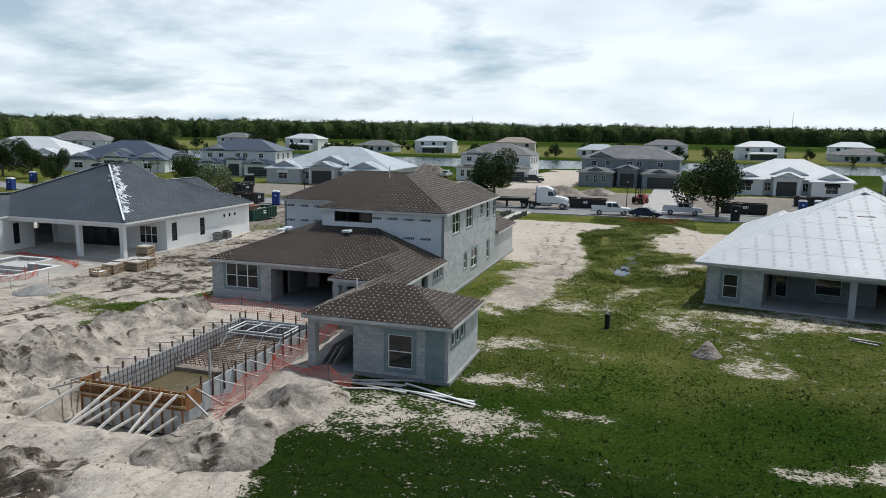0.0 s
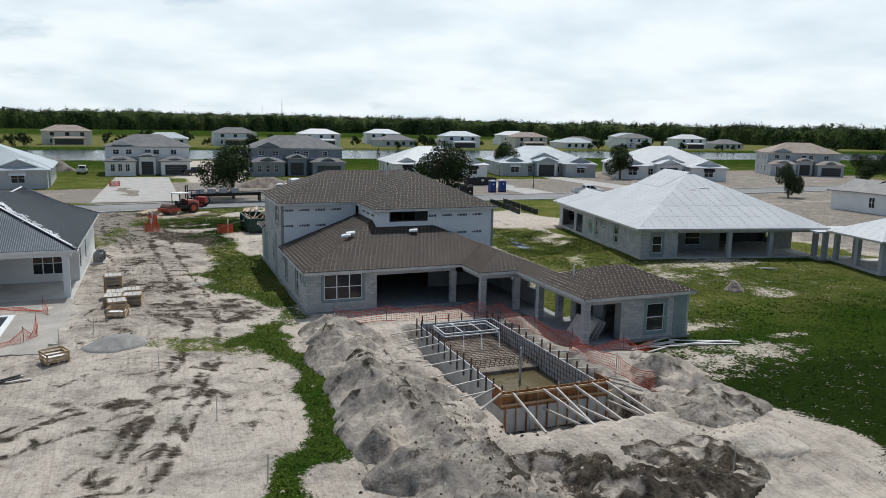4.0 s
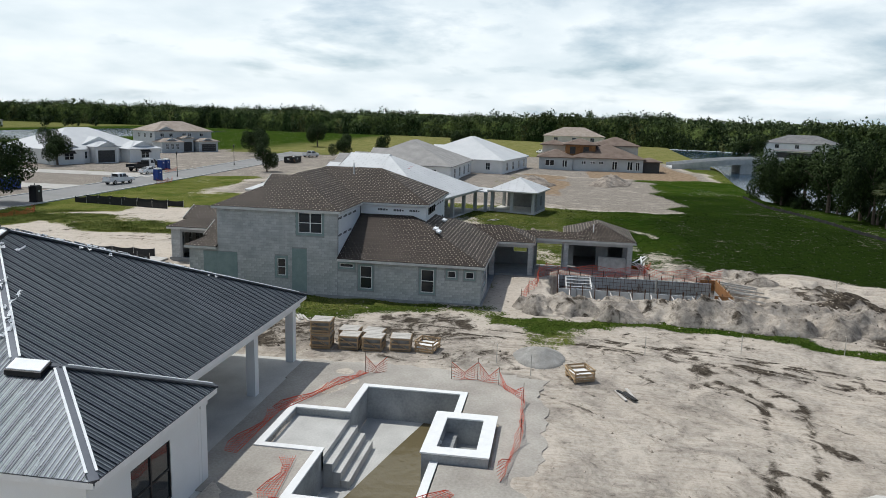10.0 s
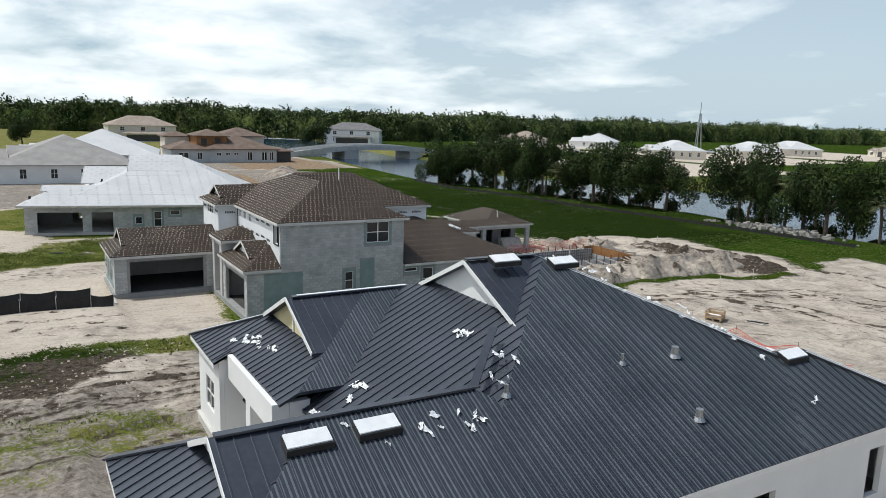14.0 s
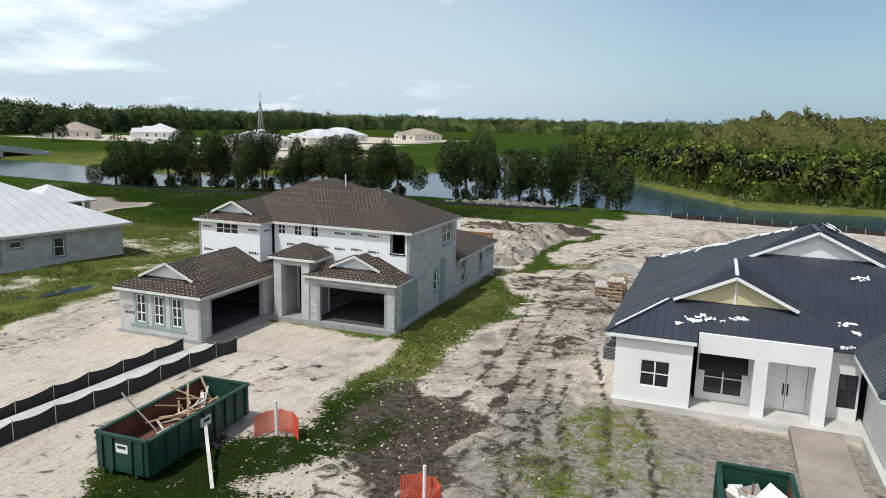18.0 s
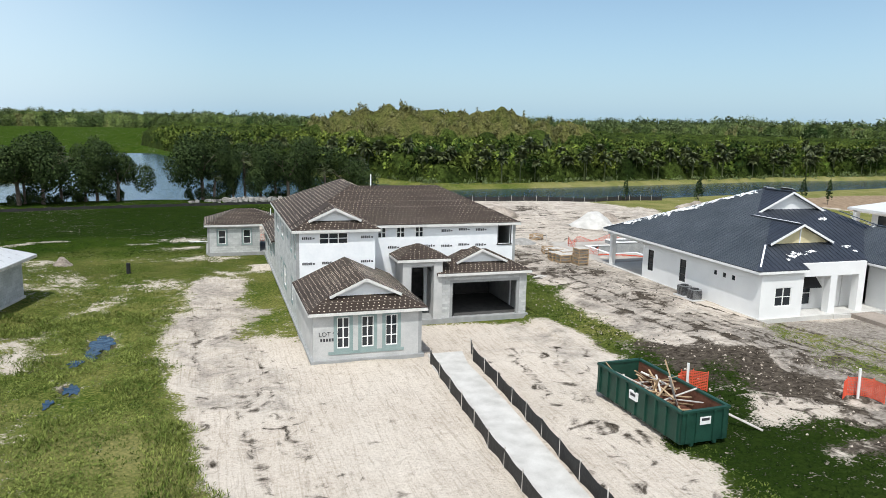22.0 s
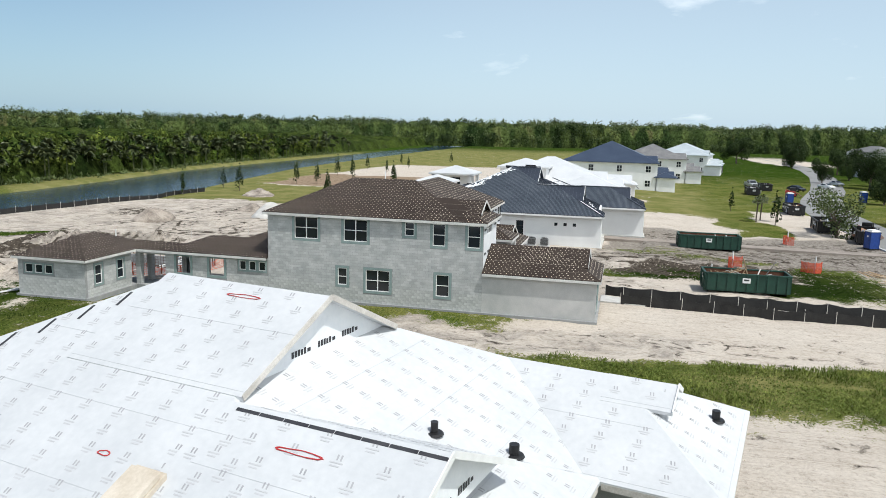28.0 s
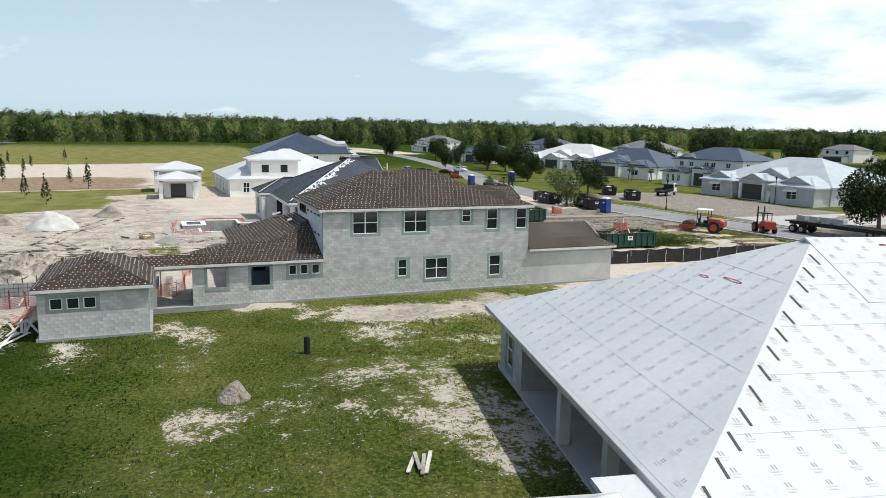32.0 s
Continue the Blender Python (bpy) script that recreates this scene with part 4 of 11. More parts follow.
    high = list(u1.values()) + list(u2.values()) + list(u3.values())
    for i, f in enumerate(low + high):
        sh = roof_sheet(f, "felt", h, "roof_slope")
        cap_nails(f, sh, 40 + i, skip=(lambda c: c.y < 66.3 and c.x > -17.7) if i >= len(low) + len(u1) + len(u2) else None)
    dutch_gable(-18.2, 2.1, 74.75, 3.0 + 1.3 * P46, P46, 4.5, h, "felt", "wrap", trimmat="fascia")
    dutch_gable(-27.92, 1.9, 67.9, 3.35 + 1.15 * P46, P46, 1.42, h, "felt", "wrap", trimmat="fascia")
    dutch_gable(-17.67, 1.75, 67.25, Z2 + 1.0 * P46, P46, 4.0, h, "felt", "wrap", trimmat="fascia")
    fascia([((-14.76, 51.4), (-14.76, 68.24)), ((-31.44, 56.8), (-31.44, 66.75)), ((-25.14, 51.41), (-14.77, 51.41)), ((-31.42, 56.81), (-25.16, 56.81)), ((-25.14, 51.43), (-25.14, 56.8)),
            ((-31.42, 66.74), (-20.62, 66.74)), ((-20.6, 68.24), (-14.78, 68.24)), ((-20.59, 66.76), (-20.59, 68.22))], h, Z2)
    fascia([((-31.44, 46.2), (-31.44, 57.06)), ((-31.42, 46.21), (-20.12, 46.21)), ((-20.09, 43.02), (-20.09, 46.2)), ((-20.07, 43.01), (-17.32, 43.01)), ((-14.76, 40.62), (-14.76, 51.66)),
            ((-17.29, 34.32), (-17.29, 43.0)), ((-17.27, 34.31), (-9.17, 34.31)), ((-9.16, 34.33), (-9.16, 40.58)), ((-14.73, 40.59), (-9.18, 40.59)),
            ((-21.64, 66.48), (-21.64, 76.04)), ((-21.62, 76.04), (-14.77, 76.04)), ((-14.76, 67.98), (-14.76, 76.02))], h, 2.98)
    fascia([((-31.44, 66.48), (-31.44, 69.03)), ((-31.42, 69.04), (-24.42, 69.04))], h, 3.35)
    fascia([((-25.33, 68.99), (-21.62, 68.99)), ((-25.34, 66.5), (-25.34, 68.97)), ((-21.61, 66.5), (-21.61, 68.97))], h, 4.4)
    return h, dict(rw=rw, rw0=rw0, lw=lw, lf=lf, l0=l0, rl=rl, cr=cr, cs=cs, cf=cf, g2=g2, gl=gl)


house, WALLS = main_house()


# ---------------------------------------------------------------- the white house with the dark metal roof
def metal_house():
    h = placed("metal_roof_house", "white stucco one-storey house with dark standing-seam metal roof", "house", (-56, 65, 0.3))
    Z0, Z1 = 0.3, 3.9
    part("floor_slab", Geo().box(-65.7, 53.1, -0.3, -46.0, 75.2, 0.42).box(-65.7, 75.2, -0.3, -57.2, 80.0, 0.42), "slab", h)
    w = Wall("x", -46.1, 60.5, 74.6, Z0, Z1, 1, holes=[(61.3, 62.1, 1.2, 3.0), (65.8, 66.6, 1.2, 3.0), (70.0, 70.35, 2.6, 2.95), (71.0, 71.35, 2.6, 2.95), (72.0, 72.35, 2.6, 2.95)])
    part("side_wall", w.body(Geo()), "white", h)
    for a in w.holes: window(w, *a, h, rows=3 if a[3] - a[2] > 1 else 1, seal=0, frame="black")
    # front
    f1 = Wall("y", 75.05, -49.75, -46.1, Z0, Z1, 1, holes=[(-48.75, -47.35, 1.25, 2.6)])
    part("front_wall", f1.body(Geo()), "white", h); window(f1, *f1.holes[0], h, cols=2, rows=2, seal=0, frame="vinyl")
    part("front_wall", Wall("x", -49.75, 73.6, 74.85, Z0, Z1, -1).body(Geo()), "white", h)
    part("front_wall", Wall("x", -46.1, 74.6, 74.85, Z0, Z1, 1).body(Geo()), "white", h)
    f2 = Wall("y", 73.4, -57.2, -49.95, Z0, Z1, 1, holes=[(-52.15, -50.3, 0.75, 2.5), (-57.1, -56.3, 1.0, 2.65), (-55.0, -53.15, Z0 + 0.15, 2.95)])
    part("front_wall", f2.body(Geo()), "white", h); window(f2, *f2.holes[0], h, cols=2, rows=2, seal=0); window(f2, *f2.holes[1], h, cols=2, rows=2, seal=0, frame="black")
    d = Geo(); f2.box(d, -54.98, -54.09, 0.46, 2.94, -0.1, -0.05); f2.box(d, -54.06, -53.17, 0.46, 2.94, -0.1, -0.05)
    door = part("front_door", d, "trim", h, "white double entry door")
    hd = Geo(); f2.box(hd, -54.2, -54.14, 1.2, 1.8, -0.05, 0.01); f2.box(hd, -54.01, -53.95, 1.2, 1.8, -0.05, 0.01); part("handle", hd, "black", door)
    for x in (-52.8, -55.4):
        part("entry_pier", Geo().box(x - 0.3, 74.15, Z0, x + 0.3, 74.75, 3.2), "white", h)
    part("entry_beam", Geo().box(-55.7, 74.15, 3.2, -49.95, 74.75, 4.17), "white", h)
    part("entry_return", Geo().box(-55.7, 73.42, 3.2, -55.4, 74.14, 4.17), "white", h)
    part("entry_ceiling", Geo().box(-55.38, 73.42, 3.2, -49.95, 74.14, 3.3), "white", h)
    part("entry_step", Geo().box(-55.6, 73.42, -0.2, -52.6, 75.3, 0.36), "slab", h)
    aw = Geo().slab([(-52.3, 73.42, 3.0), (-50.05, 73.42, 3.0), (-50.05, 74.2, 2.25), (-52.3, 74.2, 2.25)], (0, 0.02, -0.05))
    part("awning", aw, "black", h, "black window awning")
    # left wing and back
    part("side_wall", Wall("x", -65.6, 53.3, 79.8, Z0, Z1, -1, holes=[(56, 56.9, 1.2, 3.0), (62, 63.8, 1.2, 2.8)]).body(Geo()), "white", h)
    f3 = Wall("y", 79.8, -65.6, -57.5, Z0, Z1, 1, holes=[(-63.8, -59.4, 0.45, 2.8)])
    part("front_wall", f3.body(Geo()), "white", h)
    gd = Geo()
    for i in range(4): f3.box(gd, -63.78, -59.42, 0.47 + i * 0.58, 1.03 + i * 0.58, -0.12, -0.06)
    part("garage_door", gd, "trim", h, "white sectional garage door")
    part("side_wall", Wall("x", -57.5, 73.4, 79.6, Z0, Z1, 1).body(Geo()), "white", h)
    b1 = Wall("y", 53.3, -65.4, -59.4, Z0, Z1, -1, holes=[(-63.6, -61.4, 1.0, 3.0)])
    part("rear_wall", b1.body(Geo()), "white", h); window(b1, *b1.holes[0], h, cols=2, rows=2, seal=0, frame="black")
    b2 = Wall("x", -59.4, 53.3, 60.5, Z0, Z1, 1, holes=[(55.2, 55.9, 1.0, 3.0), (57.6, 60.0, 0.45, 2.9)])
    part("rear_wall", b2.body(Geo()), "white", h); window(b2, *b2.holes[0], h, rows=3, seal=0, frame="black")
    b3 = Wall("y", 60.5, -59.4, -46.1, Z0, Z1, -1, holes=[(-49.3, -47.2, 1.0, 2.7), (-56.5, -51.5, 0.45, 2.9)])
    part("rear_wall", b3.body(Geo()), "white", h); window(b3, *b3.holes[0], h, cols=3, rows=2, seal=0)
    window(b3, *b3.holes[1], h, cols=3, rows=1, seal=0, frame="black")
    part("lanai_ceiling", Geo().box(-59.3, 54.6, 3.7, -46.0, 60.4, 3.78), "trim", h)
    part("lanai_beam", Geo().box(-59.3, 54.55, 3.35, -46.0, 54.85, 3.72).box(-46.3, 54.85, 3.35, -46.02, 60.3, 3.72), "white", h)
    for x, y in ((-46.4, 54.95), (-51.3, 54.95), (-59.2, 53.5)):
        column(x, y, 0.3, 3.4, h, 0.42, "white")
    P, ze = 0.475, 3.85
    main = hip(-65.8, 54.35, -45.6, 73.7, ze, P)
    faces = list(main.values())
    bump = hip(-65.8, 52.9, -58.9, 61.0, ze + 0.01, P)
    faces += [bump["s"], bump["w"], clip_poly(bump["e"], Vector((0, 1, 0)), 60.0)]
    wing = hip(-65.8, 66.0, -56.7, 79.9, ze + 0.02, P)
    faces += [wing["n"], clip_poly(wing["e"], Vector((0, -1, 0)), -70.0), clip_poly(wing["w"], Vector((0, -1, 0)), -70.0)]
    bay = hip(-57.3, 58.0, -45.6, 75.3, ze + 0.03, P)
    west = Vector((-1, 0, 0))
    porch = clip_poly(clip_poly(clip_poly(bay["n"], west, 55.9), Vector((1, 0, 0)), -49.9), Vector((0, 1, 0)), 74.55)
    faces += [clip_poly(bay["n"], west, 49.9), porch, clip_poly(clip_poly(bay["w"], west, 55.9), Vector((0, -1, 0)), -66.5), clip_poly(bay["e"], Vector((0, -1, 0)), -66.5)]
    # the corner bay's own short hip beside the portico
    faces.append([Vector((-49.9, 74.55, ze + 0.39)), Vector((-49.9, 75.3, ze + 0.03)), Vector((-49.15, 74.55, ze + 0.40))])
    for f in faces:
        sh = roof_sheet(f, "metal", h, "roof_slope", 0.1)
        ribs(f, sh)
        # small ribs on rear and side slopes only, sky sheen painted into them
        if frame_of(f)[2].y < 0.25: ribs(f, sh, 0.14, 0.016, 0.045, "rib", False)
    # ridge and hip caps
    def ridge(a, b):
        part("ridge_cap", Geo().beam(a, b, 0.26, 0.06), "seam", h)
    up = Vector((0, 0, 0.05))
    def along(q, t, k=1.0):
        ridge(tuple(Vector(q) + up), tuple(Vector(q).lerp(Vector(t), k) + up))
    top_s = (-55.7, 64.03, ze + 9.675 * P)
    along((-45.6, 54.35, ze), top_s); along((-62.35, 57.8, ze + 3.45 * P), top_s)
    along((-65.8, 52.9, ze), (-62.35, 56.35, ze + 3.45 * P)); along((-58.9, 52.9, ze), (-62.35, 56.35, ze + 3.45 * P)); along((-62.35, 56.35, ze + 3.45 * P), (-62.35, 57.8, ze + 3.45 * P))
    ridge((-55.5, 63.9, ze + 9.675 * P + 0.06), (-55.5, 67.2, ze + 9.675 * P + 0.10))
    along((-61.25, 70.45, ze + 4.55 * P), (-59.2, 68.4, ze + 6.6 * P)); along((-61.25, 70.3, ze + 4.55 * P), (-61.25, 77.9, ze + 4.55 * P))
    along((-56.7, 79.9, ze), (-58.9, 77.7, ze + 2.2 * P)); along((-65.8, 79.9, ze), (-63.6, 77.7, ze + 2.2 * P))
    along((-45.6, 75.3, ze), (-48.5, 72.4, ze + 2.9 * P)); along((-51.45, 67.3, ze + 5.85 * P), (-51.45, 72.6, ze + 5.85 * P))
    dutch_gable(-55.5, 3.5, 66.95, ze + 6.175 * P, P, 3.4, h, "metal", "white")
    dutch_gable(-51.45, 2.9, 72.5, ze + 2.95 * P, P, 3.6, h, "metal", "yellow_board")
    part("gable_post", Geo().box(-51.5, 72.5, ze + 2.95 * P, -51.4, 72.56, ze + 5.7 * P), "trim", h)
    dutch_gable(-61.25, 2.3, 77.7, ze + 2.2 * P, P, 3.6, h, "metal", "white")
    fascia([((-45.61, 54.36), (-45.61, 75.3)), ((-58.9, 54.36), (-45.63, 54.36)), ((-65.78, 52.91), (-58.92, 52.91)), ((-65.79, 52.93), (-65.79, 79.88)), ((-58.91, 52.93), (-58.91, 54.34)),
            ((-49.9, 75.29), (-45.63, 75.29)), ((-65.77, 79.89), (-56.72, 79.89)), ((-56.71, 73.9), (-56.71, 79.87))], h, ze, 0.2, "trim")
    # flat ridge vents with pale tops, and pipe stubs
    def on_west(x): return ze + (x + 65.8) * P
    for x, y in ((-62.0, 75.8), (-62.0, 73.9), (-56.2, 65.9), (-56.6, 63.4), (-62.6, 57.2)):
        v = Geo(); z = on_west(x)
        v.slab([(x - 0.25, y - 0.62, z + 0.1), (x + 0.25, y - 0.62, z + 0.3), (x + 0.25, y + 0.62, z + 0.3), (x - 0.25, y + 0.62, z + 0.1)], (0, 0, -0.16))
        vb = part("roof_vent", v, "black", h)
        part("vent_top", Geo().slab([(x - 0.2, y - 0.58, z + 0.15), (x + 0.24, y - 0.58, z + 0.33), (x + 0.24, y + 0.58, z + 0.33), (x - 0.2, y + 0.58, z + 0.15)], (0, 0, -0.03)), "film", vb, "white vent top")
    for x, y, r in ((-61.72, 69.6, 0.07), (-61.41, 64.7, 0.05), (-61.52, 62.34, 0.13), (-63.89, 63.74, 0.12)):
        part("vent_pipe", Geo().tube((x, y, on_west(x) - 0.05), (x, y, on_west(x) + 0.36), r, r, 10).tube((x, y, on_west(x) - 0.02), (x, y, on_west(x) + 0.1), r + 0.09, r + 0.02, 10), "chrome", h)
    # torn protective film left along the hips and ridges
    rng = random.Random(31)
    spots = [(-62.2, 71.0, 1.0), (-62.4, 72.6, 0.9), (-60.5, 68.4, 0.5), (-61.1, 69.3, 0.4), (-61.9, 76.0, 0.6), (-59.3, 69.75, 0.3), (-64.3, 58.5, 0.3), (-62.3, 58.8, 0.2)]
    for k in range(15):
        u = 0.04 + 0.93 * k / 15
        spots.append((-55.9 + u * -6.0, 63.9 - u * 5.6, rng.uniform(0.12, 0.4)))
    def east(x): return ze + (-45.6 - x) * P

    def crumple(g, cx, cy, top, size, turn):
        """A torn strip of film: a small buckled grid with a ragged edge, lying on a slope."""
        c, n = math.cos(turn), math.sin(turn)
        rows = []
        for i in range(5):
            row = []
            for j in range(4):
                u, v = (i - 2) * size * rng.uniform(0.6, 1.1), (j - 1.5) * size * 0.5 * rng.uniform(0.3, 1.3)
                x, y = cx + u * c - v * n, cy + u * n + v * c
                row.append((x, y, top(x, y) + 0.045 + rng.uniform(0.0, 0.09)))
            rows.append(row)
        for i in range(4):
            for j in range(3):
                if rng.random() < 0.88: g.quad(rows[i][j], rows[i + 1][j], rows[i + 1][j + 1], rows[i][j + 1])
    for a, b in (((-62.2, 57.95, ze + 3.6 * P), (-55.95, 63.8, ze + 9.45 * P)), ((-65.6, 53.1, ze + 0.2 * P), (-62.45, 56.25, ze + 3.35 * P)), ((-59.1, 53.1, ze + 0.2 * P), (-62.25, 56.25, ze + 3.35 * P))):
        for o in (-0.09, 0.09):
            part("ridge_film", Geo().beam((a[0] + o, a[1] - o, a[2] + 0.10), (b[0] + o, b[1] - o, b[2] + 0.10), 0.07, 0.02), "film", h, "white protective film left on the ridge cap")
    for x, y, z in ((-49.03, 74.24, 4.34), (-49.6, 73.9, 4.5), (-50.0, 73.62, 4.63), (-50.6, 73.7, 4.6), (-51.63, 73.49, 4.67), (-56.56, 71.99, 4.63), (-56.86, 72.51, 4.38), (-56.27, 73.5, 3.92), (-57.7, 68.45, 6.34), (-57.2, 68.6, 6.27)):
        g = Geo()
        for j in range(3):
            crumple(g, x + rng.gauss(0, 0.16), y + rng.gauss(0, 0.06), lambda u, v: z + (y - v) * P, rng.uniform(0.07, 0.14), rng.uniform(-0.5, 0.5))
        part("film_scrap", g, "film", h, "crumpled white plastic film scrap")
    for (x0, y0), (x1, y1), wd in (((-45.9, 54.65), (-55.4, 63.75), 0.17), ((-51.45, 67.6), (-51.45, 72.4), 0.16), ((-46.0, 74.9), (-48.3, 72.6), 0.12)):
        part("ridge_film", Geo().beam((x0, y0, min(east(x0), ze + (y0 - 54.35) * P if y0 < 64 else 99) + 0.10), (x1, y1, min(east(x1), ze + (y1 - 54.35) * P if y1 < 64 else 99) + 0.10), wd, 0.02), "film", h, "white protective film left on the ridge cap")
    for k in range(26):
        u = 0.05 + 0.9 * k / 26
        x, y = -46.6 - u * 9.0 + rng.uniform(-0.1, 0.5), 55.3 + u * 8.6 + rng.uniform(0.2, 0.8)
        g = Geo()
        for j in range(rng.randint(3, 7)):
            px, py = x + rng.gauss(0, 0.16), y + rng.gauss(0, 0.2)
            crumple(g, px, py, lambda u, v: min(east(u), ze + (v - 54.35) * P), rng.uniform(0.07, 0.17), rng.uniform(0, 6.28))
        part("film_scrap", g, "film", h, "crumpled white plastic film scrap")
    for x, y, s in spots:
        g = Geo()
        for j in range(int(1 + s * 5)):
            px, py = x + rng.gauss(0, 0.22 * s + 0.05), y + rng.gauss(0, 0.6 * s + 0.06)
            z = on_west(min(px, -56.0)) + 0.05
            crumple(g, px, py, lambda u, v: on_west(min(u, -56.0)), rng.uniform(0.04, 0.11), rng.uniform(0, 6.28))
        part("film_scrap", g, "film", h, "crumpled white plastic film scrap")
    return h


metal = metal_house()


# ---------------------------------------------------------------- the house with the white membrane roof
def membrane_house():
    """Built square in its own metres, u east along the rear and v north along the west side, then turned on its lot."""
    h = thing("membrane_roof_house", "one-storey grey block house with white membrane roof under construction", "house", (3.0, 56.2, 0), -12)
    Z0, Z1, V3 = 0.3, 3.25, Vector
    part("floor_slab", Geo().box(0.1, 0.5, -0.3, 19.5, 22.0, 0.4).box(0.1, 22.0, -0.3, 6.7, 25.5, 0.4).box(19.3, -8.0, -0.3, 26.0, -1.2, 0.4).box(18.2, -1.2, -0.3, 22.8, 0.5, 0.4), "slab", h)
    lw = Wall("x", 0.2, 0.6, 25.4, Z0, Z1, -1, holes=[(6.4, 7.3, 0.9, 2.6), (10.1, 11.1, 2.15, 2.7), (12.0, 12.8, 0.9, 2.6), (14.0, 14.7, 1.2, 2.0), (16.9, 19.0, Z0 + 0.1, 2.55), (19.9, 24.2, Z0 + 0.1, 2.55)])
    part("side_wall", lw.body(Geo()), "mortar", h)
    for k, q in enumerate(lw.holes[:4]): window(lw, *q, h, rows=1 if k % 2 else 2, seal=0.2)
    blocks(lw, h, Z0, Z1, cap=60, skip=[(q[0] - 0.22, q[1] + 0.22, q[2] - 0.22, q[3] + 0.22) for q in lw.holes[:4]], salt=701)
    rw = Wall("y", 0.6, 0.2, 4.0, Z0, Z1, -1, holes=[(1.35, 2.35, 0.85, 2.55)])
    part("rear_wall", rw.body(Geo()), "mortar", h); window(rw, *rw.holes[0], h, seal=0.2)
    blocks(rw, h, Z0, Z1, cap=60, skip=[(1.13, 2.57, 0.63, 2.77)], salt=702)
    part("rear_wall", Wall("x", 4.0, 0.8, 5.0, Z0, Z1, 1).body(Geo()), "mortar", h)
    bw = Wall("y", 5.0, 4.2, 19.4, Z0, Z1, -1, holes=[(4.45, 5.25, 0.45, 2.5), (7.1, 8.8, 0.9, 2.4), (11.0, 17.0, 0.4, 2.7)])
    part("rear_wall", bw.body(Geo()), "mortar", h)
    window(bw, *bw.holes[0], h, rows=1, seal=0); window(bw, *bw.holes[1], h, seal=0.15)
    # inner walls added behind the openings, shade painted in as near-black
    part("inner_wall", Geo().box(4.4, 10.0, Z0, 19.2, 10.15, Z1).box(4.4, 17.0, Z0, 19.2, 17.15, Z1), "dark", h)
    part("side_wall", Wall("x", 19.4, 5.2, 22.0, Z0, Z1, 1, holes=[(8, 9.5, 1.0, 2.6), (14, 15.5, 1.0, 2.6)]).body(Geo()), "mortar", h)
    part("front_wall", Wall("y", 22.0, 6.8, 19.4, Z0, Z1, 1, holes=[(11.5, 13.5, 0.4, 2.7), (15.4, 16.8, 0.9, 2.6)]).body(Geo()), "mortar", h)
    part("garage_wall", Wall("x", 6.6, 21.8, 25.2, Z0, Z1, 1).body(Geo()), "mortar", h)
    fw = Wall("y", 25.4, 0.4, 6.6, Z0, Z1, 1, holes=[(1.4, 2.2, 0.8, 2.6), (4.2, 5.0, 0.8, 2.6)])
    part("front_wall", fw.body(Geo()), "mortar", h)
    for q in fw.holes: window(fw, *q, h, seal=0.2)
    for x, y in ((9.5, 0.7), (14.0, 0.7), (19.0, 0.7), (18.9, -0.9), (22.4, -0.9), (19.6, -7.7), (19.6, -4.6), (19.6, -1.7), (25.7, -1.7)):
        column(x, y, 0.3, 3.05, h, 0.42, "concrete")
    part("pavilion_wall", Wall("y", -7.9, 21.0, 25.8, Z0, 3.1, -1, holes=[(23.0, 24.0, 1.0, 2.4)]).body(Geo()).box(25.8, -7.9, Z0, 26.0, -2.2, 3.1), "mortar", h)
    part("lanai_ceiling", Geo().box(4.2, 0.9, 3.1, 19.4, 4.9, 3.16), "grey_wood", h)
    part("lanai_beam", Geo().box(4.0, 0.5, 2.85, 19.3, 0.8, 3.2), "concrete", h)
    ze, P = 3.35, 0.47
    main = hip(-0.6, -0.1, 20.0, 22.3, ze, P)
    wing = hip(-0.6, 10.0, 7.0, 26.0, ze + 0.012, P)
    bay = hip(6.8, 6.0, 20.0, 22.66, ze + 0.02, P)
    north = V3((0, -1, 0))
    faces = list(main.values()) + [wing["n"], clip_poly(wing["w"], V3((-1, -1, 0)), -21.7), clip_poly(wing["e"], V3((1, -1, 0)), -15.2), bay["n"], clip_poly(bay["w"], north, -15.4), clip_poly(bay["e"], north, -15.4)]
    faces += list(hip(18.7, -8.5, 26.7, -1.1, ze - 0.05, P).values())
    sheets = [(roof_sheet(f, "membrane", h, "roof_slope", 0.12), f) for f in faces if len(f) > 2]
    roof_sheet([V3((17.6, -1.4, 3.16)), V3((23.0, -1.4, 3.16)), V3((23.0, 2.2, 3.22)), V3((17.6, 2.2, 3.22))], "membrane", h, "connecting_roof", 0.15)
    fascia([((-0.59, -0.08), (-0.59, 25.98)), ((-0.57, -0.09), (19.98, -0.09)), ((19.99, -0.07), (19.99, 22.2)), ((-0.57, 25.99), (6.98, 25.99)), ((6.99, 22.7), (6.99, 25.97)), ((7.2, 22.65), (19.98, 22.65)),
            ((18.71, -8.49), (26.69, -8.49)), ((18.7, -8.47), (18.7, -1.12)), ((26.7, -8.47), (26.7, -1.12)), ((18.72, -1.11), (26.68, -1.11))], h, ze - 0.02, 0.2, "grey_wood")
    top = ze + 10.3 * P
    g1 = dutch_gable(9.7, 3.55, 15.45, top - 3.55 * P, P, 5.6, h, "membrane", "wrap", trimmat="grey_wood")
    g2 = dutch_gable(3.2, 1.1, 23.7, ze + 2.7 * P, P, 1.8, h, "membrane", "wrap")
    g3 = dutch_gable(13.4, 3.6, 20.85, ze + 3.0 * P, P, 4.95, h, "membrane", "wrap")
